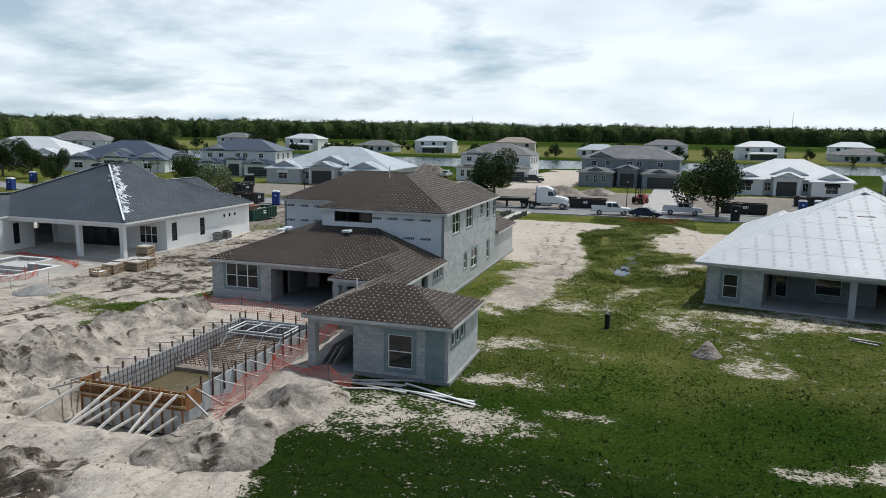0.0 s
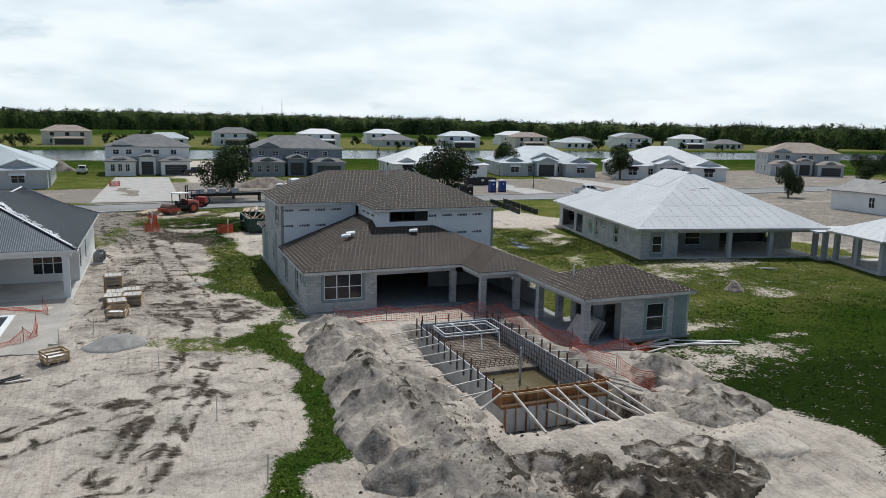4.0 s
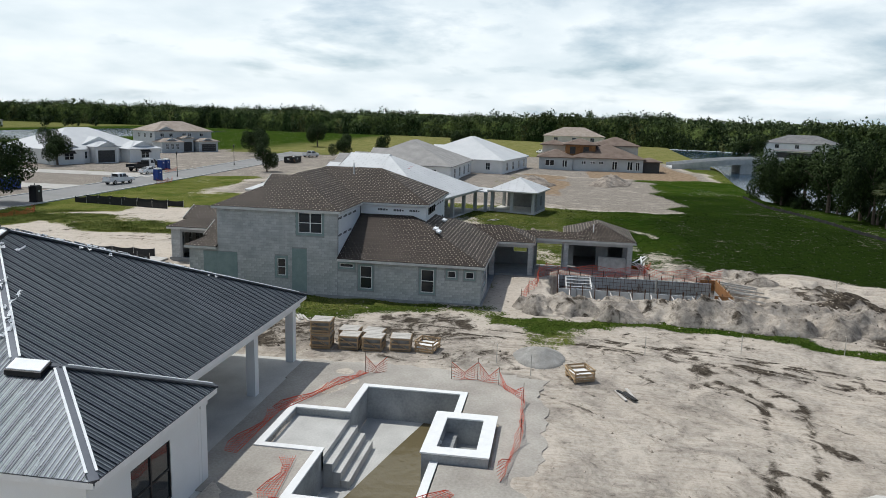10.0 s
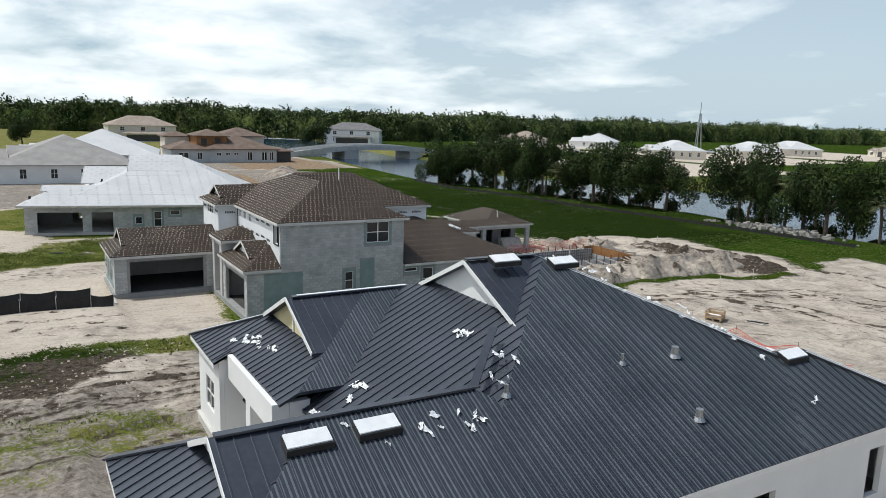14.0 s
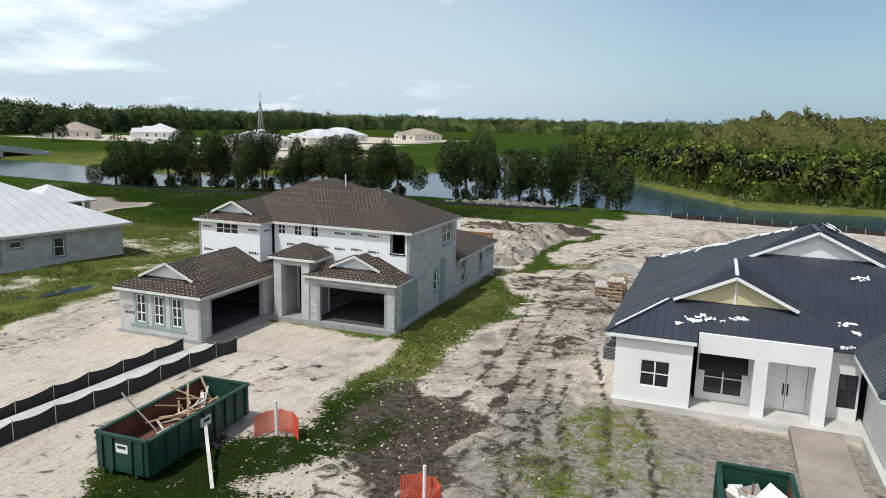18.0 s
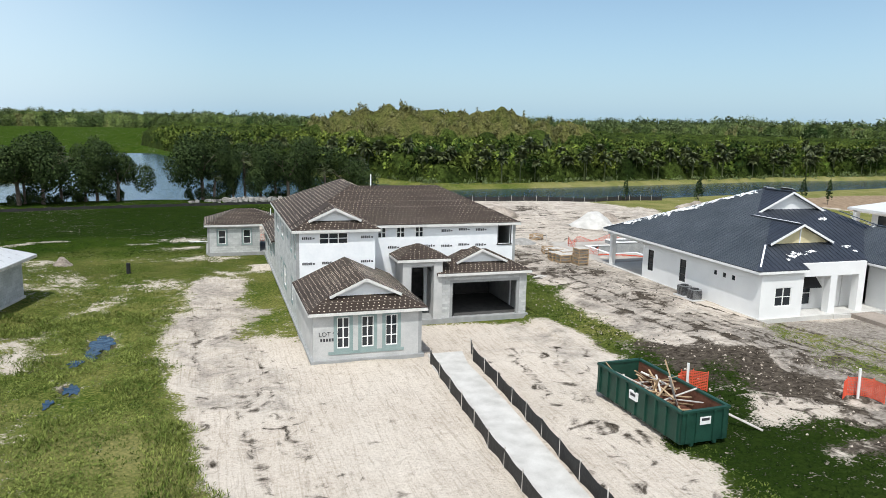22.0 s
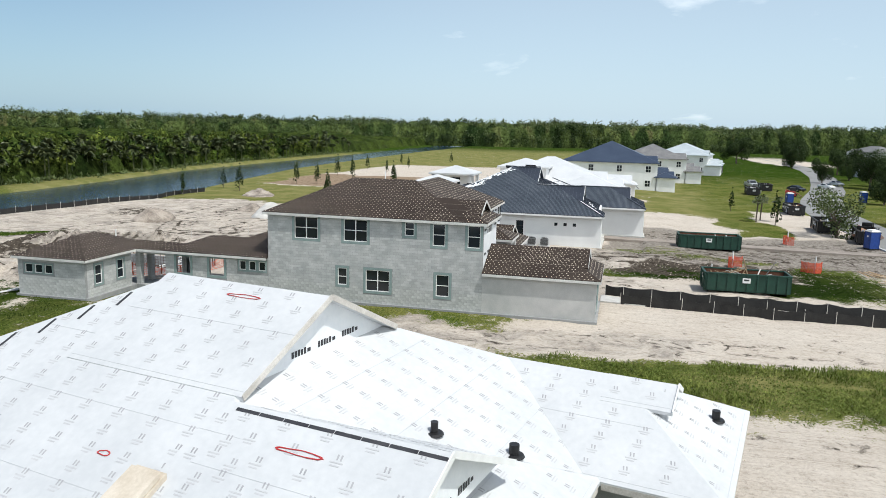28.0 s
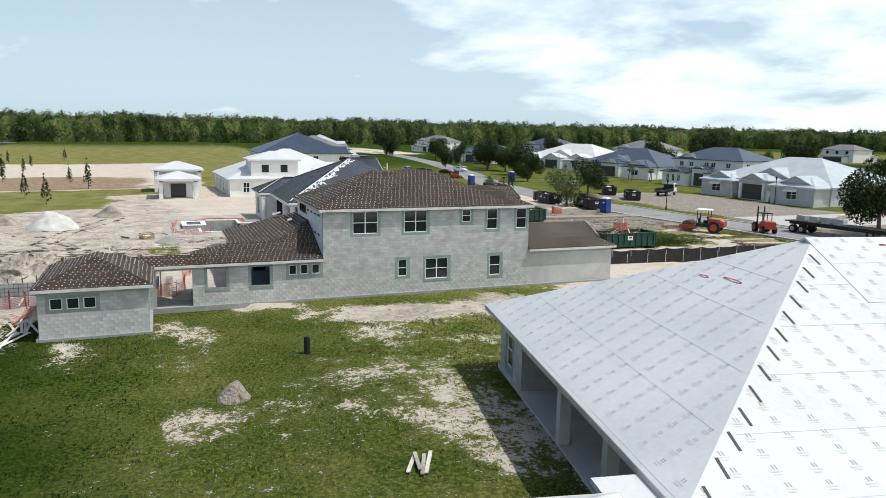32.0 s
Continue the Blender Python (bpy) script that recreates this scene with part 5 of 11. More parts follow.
    for xc, half, yf, zb in ((9.7, 3.55, 15.45, top - 3.55 * P), (3.2, 1.1, 23.7, ze + 2.7 * P), (13.4, 3.6, 20.85, ze + 3.0 * P)):
        wrap_print(Wall("y", yf, xc - half * 0.55, xc + half * 0.55, zb, zb + 1, 1), h, zb + 0.25, xc - half * 0.55, xc + half * 0.55, step=1.15, salt=int(xc))
    return h, sheets + g1 + g2 + g3


memb, MEMB = membrane_house()


# ---------------------------------------------------------------- ground and water
def value_noise(x, y, size, seed):
    """Smooth noise from 0 to 1 over the plan, with cells of the given size."""
    r = np.random.RandomState(seed).rand(256, 256)
    u, v = x / size, y / size
    i, j = np.floor(u).astype(int), np.floor(v).astype(int)
    a, b = u - i, v - j
    a, b = a * a * (3 - 2 * a), b * b * (3 - 2 * b)
    g = lambda p, q: r[p % 256, q % 256]
    return (g(i, j) * (1 - a) + g(i + 1, j) * a) * (1 - b) + (g(i, j + 1) * (1 - a) + g(i + 1, j + 1) * a) * b


def smooth(v, a, b):
    t = np.clip((v - a) / (b - a), 0, 1)
    return t * t * (3 - 2 * t)


NEAR_X, NEAR_Y = [-900, -450, -330, -245, -173, -120, -76, -60, -45, -35, 0, 20, 40, 58, 104, 155, 271, 900], [-72, -46, -37, -31, -24, -13, -3, -6, -10, -13, -14, -12, -6, 2, -2, -9, -15, -60]
FAR_X, FAR_Y = [-900, -450, -282, -245, -176, -156, -110, -98, -76, -56, -48, -38, -20, 20, 28, 80, 121, 156, 280, 900], [-97, -68, -54, -52, -47, -46, -37, -35, -32, -30, -44, -60, -60, -60, -52, -27, -39, -36, -55, -110]


def water_depth(x, y):
    """Positive inside the canal, its side channel and the lake: metres from the bank, roughly."""
    canal = np.minimum(np.interp(x, NEAR_X, NEAR_Y) - y, y - np.interp(x, FAR_X, FAR_Y))
    mid = np.interp(y, [-230, -170, -110, -60], [24, 21, 5, -8])
    half = np.interp(y, [-230, -170, -110, -60], [3, 13, 17, 30])
    chan = np.minimum(half - np.abs(x - mid), np.minimum(-40 - y, y + 232))
    lake = np.minimum(np.minimum(y - (258 + 9 * np.sin(x / 60)), 348 + 10 * np.sin(x / 80) - y), np.minimum(x + 290, 380 - x))
    return np.maximum(np.maximum(canal, chan), lake)


POOL1, POOL2 = (-25.2, 28.0, -20.1, 40.9), (-59.5, 45.5, -49.2, 50.0)
PIT = (-26.5, 24.7, -18.5, 41.7)      # the dig round the first pool


def ground_height(x, y):
    n1, n2, n3 = value_noise(x, y, 9, 1), value_noise(x, y, 2.6, 2), value_noise(x, y, 1.1, 3)
    z = 0.10 * (n1 - 0.5) + 0.05 * (n2 - 0.5)
    z += 0.42 * smooth(-x, 35.5, 42) * smooth(y, 20, 46) * smooth(-y, -92, -78)
    z += 0.25 * smooth(x, 0, 4) * smooth(y, 38, 50) * smooth(-y, -95, -85)
    sandy = smooth(-x, 12, 16) * smooth(y, 12, 20) * smooth(-y, -112, -106)
    z += sandy * (0.10 * (n2 - 0.5) + 0.09 * (n3 - 0.5))
    # churned sand round the dig
    dug = smooth(-np.maximum(np.abs(x + 22.5) - 8.5, np.abs(y - 28.0) - 14.5), -1.5, 1.5)
    z += dug * (0.22 * (n2 - 0.45) + 0.26 * (n3 - 0.5) + 0.12 * (value_noise(x, y, 0.55, 4) - 0.5))
    # wheel ruts along the side yard
    z -= 0.05 * (0.5 + 0.5 * np.sin(x * 2.6 + 1.5 * n1)) * smooth(-np.abs(x + 9.5), -4, -3) * smooth(y, 52, 58) * smooth(-y, -106, -98)
    # hollows that hold rain
    z -= 0.2 * blob(x, y, -3.4, 69, 0.9, 2.8, 0.5, 8) + 0.2 * blob(x, y, -2.8, 76.4, 0.55, 1.3, 0.5, 8)
    # banks
    d = water_depth(x, y)
    z += smooth(d, -3.5, 2.5) * -1.9
    # excavation round the first pool, and the basin of the second
    for (x0, y0, x1, y1), m, deep in ((PIT, 0.0, -1.5), (POOL2, 0.2, -1.9)):
        q = np.minimum(np.minimum(x - x0, x1 - x), np.minimum(y - y0, y1 - y)) + m + (0.9 * (n3 - 0.5) if deep > -1.7 else 0)
        z = np.where(q > 0, np.minimum(z, np.maximum(deep, z - q * (4.0 if deep > -1.7 else 30.0))), z)
    q = np.minimum(np.minimum(x + 56.0, -52.2 - x), np.minimum(y - 49.8, 52.4 - y)) + 0.15
    z = np.where(q > 0, np.minimum(z, np.maximum(-0.6, z - q * 30.0)), z)
    q = np.minimum(np.minimum(x + 56.0, -52.4 - x), np.minimum(y - 43.7, 45.7 - y)) + 0.1
    z = np.where(q > 0, np.minimum(z, np.maximum(-1.2, z - q * 30.0)), z)
    # flat under buildings and road
    for x0, y0, x1, y1, top in ((-31.1, 46.6, -15.1, 75.6, -0.2), (-17, 34.7, -9.5, 46.6, -0.2), (-65.5, 53.4, -46.2, 79.6, 0.1), (4.5, 57.0, 22, 79.5, 0.1), (22.0, 45.0, 27, 57, 0.1)):
        z = np.where((x > x0) & (x < x1) & (y > y0) & (y < y1), np.minimum(z, top), z)
    z = np.where(np.abs(y - 114.3) < 7.3, np.minimum(z, -0.03), z)
    return z


def blob(x, y, cx, cy, rx, ry, soft=0.5, turn=0.0):
    c, s = math.cos(radians(turn)), math.sin(radians(turn))
    u, v = (x - cx) * c + (y - cy) * s, -(x - cx) * s + (y - cy) * c
    return smooth(1 - np.sqrt((u / rx) ** 2 + (v / ry) ** 2), -soft, soft)


def rect(x, y, x0, y0, x1, y1, soft=2.0):
    return smooth(np.minimum(np.minimum(x - x0, x1 - x), np.minimum(y - y0, y1 - y)), -soft, soft)


TRACKS = (((-45, 108), (-42, 98), (-40.5, 88), (-40, 75), (-39, 62), (-37.5, 50), (-38.5, 38), (-42, 26)), ((-51, 103), (-46, 91), (-42.5, 80), (-41.2, 70)), ((-28.5, 108), (-27, 98), (-26, 88), (-27, 78)),
          ((-11.5, 110), (-10.8, 95), (-10, 80), (-9.5, 68), (-9.2, 56)), ((-13.2, 108), (-12.6, 92), (-12, 78)), ((-66, 36), (-55, 32), (-46, 30), (-40, 34), (-38, 42)), ((-63, 23), (-50, 20), (-42, 24), (-39, 34)), ((-70, 14), (-58, 16), (-47, 15), (-38, 12)))
RUTS = (((-9.8, 53), (-11.2, 73), (-11.8, 83), (-12.6, 92), (-14.5, 110)), ((-7.6, 60), (-10.2, 68), (-12.1, 80), (-14.2, 92), (-17.5, 109)), ((-7.3, 66), (-11.2, 79), (-12.7, 92), (-12.4, 108)), ((-9.6, 65), (-13.2, 79), (-15.8, 93), (-18.6, 108)),
        ((-42.6, 73), (-43.1, 78), (-44.6, 84), (-45.4, 90), (-46.5, 106)), ((-43.6, 62), (-44.8, 67), (-47, 77), (-48.4, 86), (-50.5, 104)), ((-25.8, 76), (-24.9, 84), (-24.2, 92), (-24, 106)), ((-27.9, 76), (-26.8, 84), (-25.8, 92), (-25.6, 108)), ((-30.5, 77), (-29, 80), (-25.5, 95), (-26.8, 110)),
        ((-68, 20), (-52, 26), (-43, 37), (-39.5, 48), (-39.6, 62)), ((-66, 30), (-52, 35), (-45, 44), (-42, 58), (-41.5, 76)), ((-62, 12), (-46, 21), (-39.5, 32), (-37.6, 46)), ((1.2, 80), (0.2, 92), (0.6, 108)), ((3.2, 82), (2.8, 96), (3.6, 109)))


def ground_masks(x, y):
    """Grass cover, dark wet soil, mown lawn and brown fill, each from 0 to 1."""
    wob = (value_noise(x, y, 7, 11) - 0.5) * 6 + (value_noise(x, y, 2.2, 12) - 0.5) * 2.5
    X, Y = x + wob, y + (value_noise(x, y, 6, 13) - 0.5) * 5
    g = np.ones_like(x)
    sand = np.zeros_like(x)
    for r in ((-36, 12, -15, 48), (-13.5, 50, -8.5, 108), (-33, 70, -8, 110), (-100, 4, -35.5, 108), (-76, -6, -40, 12), (2.5, 78, 12, 99), (30, 22, 95, 52), (30, 52, 140, 100),
              (-45, 121, 60, 158), (-92, 121, -45, 146), (-36, 158, -20, 240), (60, 100, 150, 180), (95, 4, 170, 60), (-215, -2, -112, 48), (-118, 44, -85, 82), (-420, 146, -330, 176), (95, -185, 185, -140), (100, -230, 170, -185), (110, -350, 190, -240), (205, -215, 280, -150), (60, -130, 130, -75)):
        sand = np.maximum(sand, rect(X, Y, *r, soft=1.6))
    sand = np.maximum(sand, 0.8 * blob(X, Y, 2, 86, 2.2, 20, 0.3))
    for c in ((-12.5, 28.5, 3.2, 3.0), (-7.5, 43, 2.6, 1.6), (-5.5, 55, 4.5, 2.2), (-10, 62, 3, 5), (-1, 59, 2.5, 2), (-6.5, 37, 2.0, 1.1), (-8, 30.5, 3, 2.2), (2, 51, 2.8, 3.6), (8, 54.5, 6, 2.6),
              (-3, 33, 1.2, 0.6), (3.8, 43.8, 1.6, 1.4), (6, 46.5, 2, 1.0), (-12, 48, 2.6, 1.0), (8, 32, 2.5, 0.6), (-11, 28, 2, 1.6), (9.6, 51.6, 2.4, 2.6), (7.4, 50.2, 1.6, 1.8), (12.2, 50.8, 1.6, 1.4)):
        sand = np.maximum(sand, 0.50 * blob(X, Y, *c, 0.8))
    g = (0.93 - 0.25 * value_noise(x, y, 11, 21) * value_noise(x, y, 3.1, 22)) * (1 - sand)
    # green strips on the bare lots
    strip = rect(X, Y, -36.3, 17, -33.6, 45, 0.8); strip = np.maximum(strip, 0.62 * rect(X, Y, -35.2, 44, -32.6, 66, 0.9))
    strip = np.maximum(strip, 0.9 * blob(X, Y, -34.5, 71, 2.2, 8, 0.5, 12))
    strip = np.maximum(strip, 0.75 * blob(X, Y, -34, 86, 2.0, 10, 0.6, -6))
    strip = np.maximum(strip, 0.8 * blob(X, Y, -35, 97, 7, 4.0, 0.5)); strip = np.maximum(strip, 0.8 * blob(X, Y, -35.5, 90.3, 3.4, 2.2, 0.5))
    strip = np.maximum(strip, 0.85 * blob(X, Y, -32.5, 90.5, 3.2, 7.5, 0.4))
    strip = np.maximum(strip, 0.5 * blob(X, Y, -47, 79, 4, 3, 0.6))
    strip = np.maximum(strip, 0.55 * blob(X, Y, -44, 88, 3, 7, 0.6))
    strip = np.maximum(strip, rect(X, Y, -24, 103, 8, 111, 0.8))
    strip = np.maximum(strip, 0.8 * rect(X, Y, -34, 106, -26, 111, 1.0))
    strip = np.maximum(strip, 0.72 * blob(X, Y, -2.5, 80, 4.4, 26, 0.45))
    strip = np.maximum(strip, 0.6 * blob(X, Y, -37, 40, 1.5, 2.0, 0.5))
    strip = np.maximum(strip, rect(X, Y, -113, -6, -78, 34, 2.0) * 0.9)
    strip = np.maximum(strip, rect(X, Y, -90, 92, -66, 99, 1.0))
    strip = np.maximum(strip, rect(X, Y, -118, 80, -88, 98, 1.5))
    g = np.maximum(g, strip)
    wet = 1.25 * blob(X, Y, -36.9, 82.6, 2.0, 4.6, 0.45, 8); wet = np.maximum(wet, 0.75 * blob(X, Y, -37.6, 91.5, 3.2, 3.4, 0.5)); wet = np.maximum(wet, 0.7 * blob(X, Y, -34.5, 76.0, 1.4, 3.0, 0.5))
    wet = np.maximum(wet, 1.0 * blob(X, Y, -30.5, 18.2, 6.5, 2.6, 0.5))
    for c in ((-41, 58, 4, 2, 0.5), (-38.5, 50, 3, 6, 0.6), (-44, 34, 1.6, 0.8, 0.6), (-50, 30, 2, 0.8, 0.7), (-47, 23, 3, 1.2, 0.7), (-33, 20, 5, 2, 0.6), (-41, 66, 3, 1.5, 0.6), (-58, 8, 7, 2, 0.7), (-65, 20, 6, 1.5, 0.7), (-35, 12, 4, 1.3, 0.7)):
        wet = np.maximum(wet, 0.6 * blob(X, Y, *c))
    wet = np.maximum(wet, 0.40 * rect(X, Y, -62, 80, -36, 112, 2.5)); wet = np.maximum(wet, 0.30 * rect(X, Y, -45, 30, -36, 76, 2.0))
    # wheel tracks, two ruts each
    for line in TRACKS:
        for (xa, ya), (xb, yb) in zip(line, line[1:]):
            dx, dy = xb - xa, yb - ya
            ln = math.hypot(dx, dy)
            s = np.clip(((x - xa) * dx + (y - ya) * dy) / ln ** 2, 0, 1)
            d = np.hypot(x - xa - s * dx, y - ya - s * dy)
            wet = np.maximum(wet, (0.66 if xa < -35 else 0.36) * np.exp(-((d - 0.9) / 0.32) ** 2))
    fade = 0.35 + 0.75 * value_noise(x, y, 5, 61)
    for line in RUTS:
        for (xa, ya), (xb, yb) in zip(line, line[1:]):
            dx, dy = xb - xa, yb - ya
            ln = math.hypot(dx, dy)
            s = np.clip(((x - xa) * dx + (y - ya) * dy) / ln ** 2, 0, 1)
            d = np.hypot(x - xa - s * dx, y - ya - s * dy)
            wet = np.maximum(wet, ((0.55 if ya < 60 else 0.95) if xa < -36 else 0.55) * fade * (np.exp(-((d - 0.85) / 0.17) ** 2) + 0.4 * np.exp(-((d - 1.2) / 0.12) ** 2)))
    wet = np.maximum(wet, 0.55 * rect(X, Y, -26.2, 27.2, -19.2, 41.8, 0.8))
    hole = np.maximum(blob(x, y, -3.4, 69, 0.9, 2.8, 0.5, 8), blob(x, y, -2.8, 76.4, 0.55, 1.3, 0.5, 8))
    g, wet = g * (1 - 0.5 * hole), np.maximum(wet, hole)
    lawn = rect(X, Y, -45, -14, 95, 38, 6); lawn = np.maximum(lawn, 0.85 * blob(X, Y, -34.5, 89, 6, 12, 0.4)); lawn = np.maximum(lawn, 0.7 * rect(X, Y, -37, 15, -32.5, 68, 1.0))
    lawn = np.maximum(lawn, smooth(Y, 150, 230)); lawn = np.maximum(lawn, smooth(-Y, 60, 90))
    lawn = np.maximum(lawn, smooth(-X, 150, 240)); lawn = np.maximum(lawn, smooth(X, 110, 170))
    brown = np.maximum(rect(X, Y, 95, 8, 160, 34, 3), 0.72 * rect(X, Y, -152, -4, -113, 40, 4))
    brown = np.maximum(brown, 0.9 * rect(X, Y, 52, 40, 96, 50, 3))
    # damp grey-brown soil and dry yellowish grass
    damp = 1.7 * rect(X, Y, -64, 77, -39.5, 108, 3.0)
    damp = np.maximum(damp, 0.65 * rect(X, Y, -46, 42, -36.5, 79, 2.0))
    damp = np.maximum(damp, 0.9 * rect(X, Y, 30, 16, 95, 100, 4.0)); damp = np.maximum(damp, 0.9 * rect(X, Y, 95, 4, 190, 100, 4.0)); damp = np.maximum(damp, 0.85 * rect(X, Y, 55, 98, 160, 185, 4.0))
    damp = np.maximum(damp, 0.95 * rect(X, Y, -92, 119, 60, 158, 3.0)); damp = np.maximum(damp, 0.52 * rect(X, Y, -100, -6, -15, 44, 3.0))
    damp = np.maximum(damp, 0.5 * rect(X, Y, -33, 66, -27, 79, 2.0)); damp = np.maximum(damp, 0.55 * rect(X, Y, -16, 50, -8, 80, 1.5))
    damp = np.maximum(damp, 0.8 * blob(X, Y, -37.4, 66.3, 1.6, 2.4, 0.6)); damp = np.maximum(damp, 0.9 * blob(X, Y, -37.3, 73.2, 1.4, 1.2, 0.6))
    straw = rect(X, Y, -420, -60, -78, 92, 5); straw = np.maximum(straw, rect(X, Y, 150, -60, 420, 150, 12))
    straw = np.maximum(straw, 0.8 * rect(X, Y, -420, 358, 500, 560, 12))
    straw = np.maximum(straw, 0.6 * rect(X, Y, -9, 80, 4, 113, 3)); straw = np.maximum(straw, 0.2 * rect(X, Y, -36, 96, -30, 112, 3))
    # dense turf zones where shade is painted into the grass colour
    lush = np.maximum(np.maximum(np.maximum(1.1 * rect(X, Y, -18, 4, 60, 24, 8), 1.7 * rect(X, Y, -20, 2, 22, 27, 6)), 0.34 * rect(X, Y, -16, -16, 60, 54, 7)), 0.9 * blob(X, Y, -34.5, 90, 5, 10, 0.4)) * (0.55 + 0.9 * value_noise(x, y, 8, 31))
    return g, wet, lawn, brown, damp, straw, np.clip(lush, 0, 1)


def ground_material():
    m = bpy.data.materials.new("sand_and_grass_ground"); m.use_nodes = True
    nt = m.node_tree; N, L = nt.nodes.new, nt.links.new
    b = nt.nodes["Principled BSDF"]; b.inputs["Roughness"].default_value = 1.0; b.inputs["Specular IOR Level"].default_value = 0.0
    co = N("ShaderNodeTexCoord")

    def noise_tex(scale, detail=6, rough=0.55, dist=0.0):
        n = N("ShaderNodeTexNoise"); n.inputs["Scale"].default_value, n.inputs["Detail"].default_value, n.inputs["Roughness"].default_value, n.inputs["Distortion"].default_value = scale, detail, rough, dist
        L(co.outputs["Object"], n.inputs["Vector"]); return n.outputs["Fac"]

    def ramp(src, stops):
        r = N("ShaderNodeValToRGB"); e = r.color_ramp.elements
        while len(e) < len(stops): e.new(0.5)
        for el, (p, c) in zip(e, stops): el.position, el.color = p, (*c, 1)
        L(src, r.inputs[0]); return r.outputs[0]

    def mix(f, a, bb):
        x = N("ShaderNodeMix"); x.data_type = "RGBA"
        if isinstance(f, float): x.inputs["Factor"].default_value = f
        else: L(f, x.inputs["Factor"])
        L(a, x.inputs["A"]); L(bb, x.inputs["B"]); return x.outputs["Result"]

    def att(name):
        a = N("ShaderNodeAttribute"); a.attribute_name = name; return a.outputs["Fac"]

    def edge(name, src, width=0.55, lo=0.38, hi=0.62):
        s = N("ShaderNodeMath"); s.operation = "MULTIPLY_ADD"; s.inputs[1].default_value = width; L(src, s.inputs[0])
        o = N("ShaderNodeMath"); o.operation = "SUBTRACT"; o.inputs[1].default_value = width / 2
        L(att(name), s.inputs[2]); L(s.outputs[0], o.inputs[0])
        r = N("ShaderNodeMapRange"); r.interpolation_type = "SMOOTHSTEP"; r.inputs["From Min"].default_value, r.inputs["From Max"].default_value = lo, hi
        L(o.outputs[0], r.inputs["Value"]); return r.outputs[0]
    nf, nm, nl, nb = noise_tex(6.0, 8, 0.65), noise_tex(1.1, 8, 0.6, 0.4), noise_tex(0.22, 6), noise_tex(28, 4)
    sand = ramp(nm, [(0.30, (0.33, 0.262, 0.198)), (0.48, (0.52, 0.450, 0.375)), (0.68, (0.63, 0.562, 0.485))])
    sand2 = ramp(nl, [(0.36, (0.29, 0.232, 0.178)), (0.60, (0.57, 0.518, 0.455))])
    sand = mix(0.5, sand, sand2)
    sand = mix(0.30, sand, ramp(nf, [(0.40, (0.15, 0.122, 0.095)), (0.50, (0.52, 0.458, 0.385)), (0.60, (0.70, 0.635, 0.555))]))
    # dragged streaks along the lots, dark clods and pale crust
    st = N("ShaderNodeMapping"); st.inputs["Scale"].default_value = (3.4, 0.22, 1); st.inputs["Rotation"].default_value = (0, 0, 0.12); L(co.outputs["Object"], st.inputs[0])
    sn = N("ShaderNodeTexNoise"); sn.inputs["Scale"].default_value, sn.inputs["Detail"].default_value, sn.inputs["Roughness"].default_value, sn.inputs["Distortion"].default_value = 1.0, 7, 0.65, 2.2
    L(st.outputs[0], sn.inputs["Vector"])
    sand = mix(0.42, sand, ramp(sn.outputs["Fac"], [(0.34, (0.20, 0.158, 0.12)), (0.46, (0.51, 0.448, 0.382)), (0.64, (0.65, 0.588, 0.515))]))
    clod = noise_tex(3.1, 9, 0.72, 0.6)
    sand = mix(0.24, sand, ramp(clod, [(0.36, (0.09, 0.072, 0.056)), (0.45, (0.53, 0.465, 0.39)), (0.62, (0.64, 0.58, 0.505))]))
    fac = N("ShaderNodeMath"); fac.operation = "MULTIPLY"; fac.inputs[1].default_value = 0.85; L(edge("damp", noise_tex(0.35, 8, 0.66, 1.2), 1.7, 0.25, 0.95), fac.inputs[0])
    sand = mix(fac.outputs[0], sand, ramp(clod, [(0.34, (0.078, 0.066, 0.056)), (0.48, (0.190, 0.169, 0.147)), (0.66, (0.325, 0.296, 0.263))]))
    brown = ramp(nm, [(0.3, (0.17, 0.120, 0.080)), (0.65, (0.33, 0.250, 0.175))])
    sand = mix(edge("brown", nl), sand, brown)
    weed = ramp(nf, [(0.40, (0.018, 0.036, 0.006)), (0.50, (0.080, 0.112, 0.018)), (0.60, (0.215, 0.210, 0.060))])
    weed = mix(0.4, weed, ramp(nl, [(0.38, (0.040, 0.070, 0.012)), (0.62, (0.200, 0.175, 0.065))]))
    lawn = ramp(nf, [(0.40, (0.009, 0.023, 0.003)), (0.60, (0.044, 0.082, 0.011))])
    lawn = mix(0.35, lawn, ramp(nl, [(0.38, (0.014, 0.038, 0.005)), (0.62, (0.070, 0.086, 0.018))]))
    grass = mix(att("lawn"), weed, lawn)
    dry = mix(0.5, ramp(nl, [(0.38, (0.110, 0.125, 0.030)), (0.62, (0.250, 0.225, 0.095))]), ramp(nf, [(0.34, (0.080, 0.098, 0.024)), (0.66, (0.250, 0.230, 0.095))]))
    grass = mix(att("straw"), grass, dry)
    # near-black green mixed in: the painted shade of the turf
    grass = mix(att("lush"), grass, mix(0.4, ramp(nf, [(0.38, (0.006, 0.014, 0.003)), (0.62, (0.022, 0.040, 0.007))]), ramp(nm, [(0.36, (0.009, 0.020, 0.004)), (0.66, (0.028, 0.043, 0.010))])))
    dark = ramp(clod, [(0.36, (0.022, 0.018, 0.014)), (0.64, (0.12, 0.10, 0.08))])
    mid = N("ShaderNodeMix"); mid.inputs["Factor"].default_value = 0.45; L(nf, mid.inputs["A"]); L(nm, mid.inputs["B"])
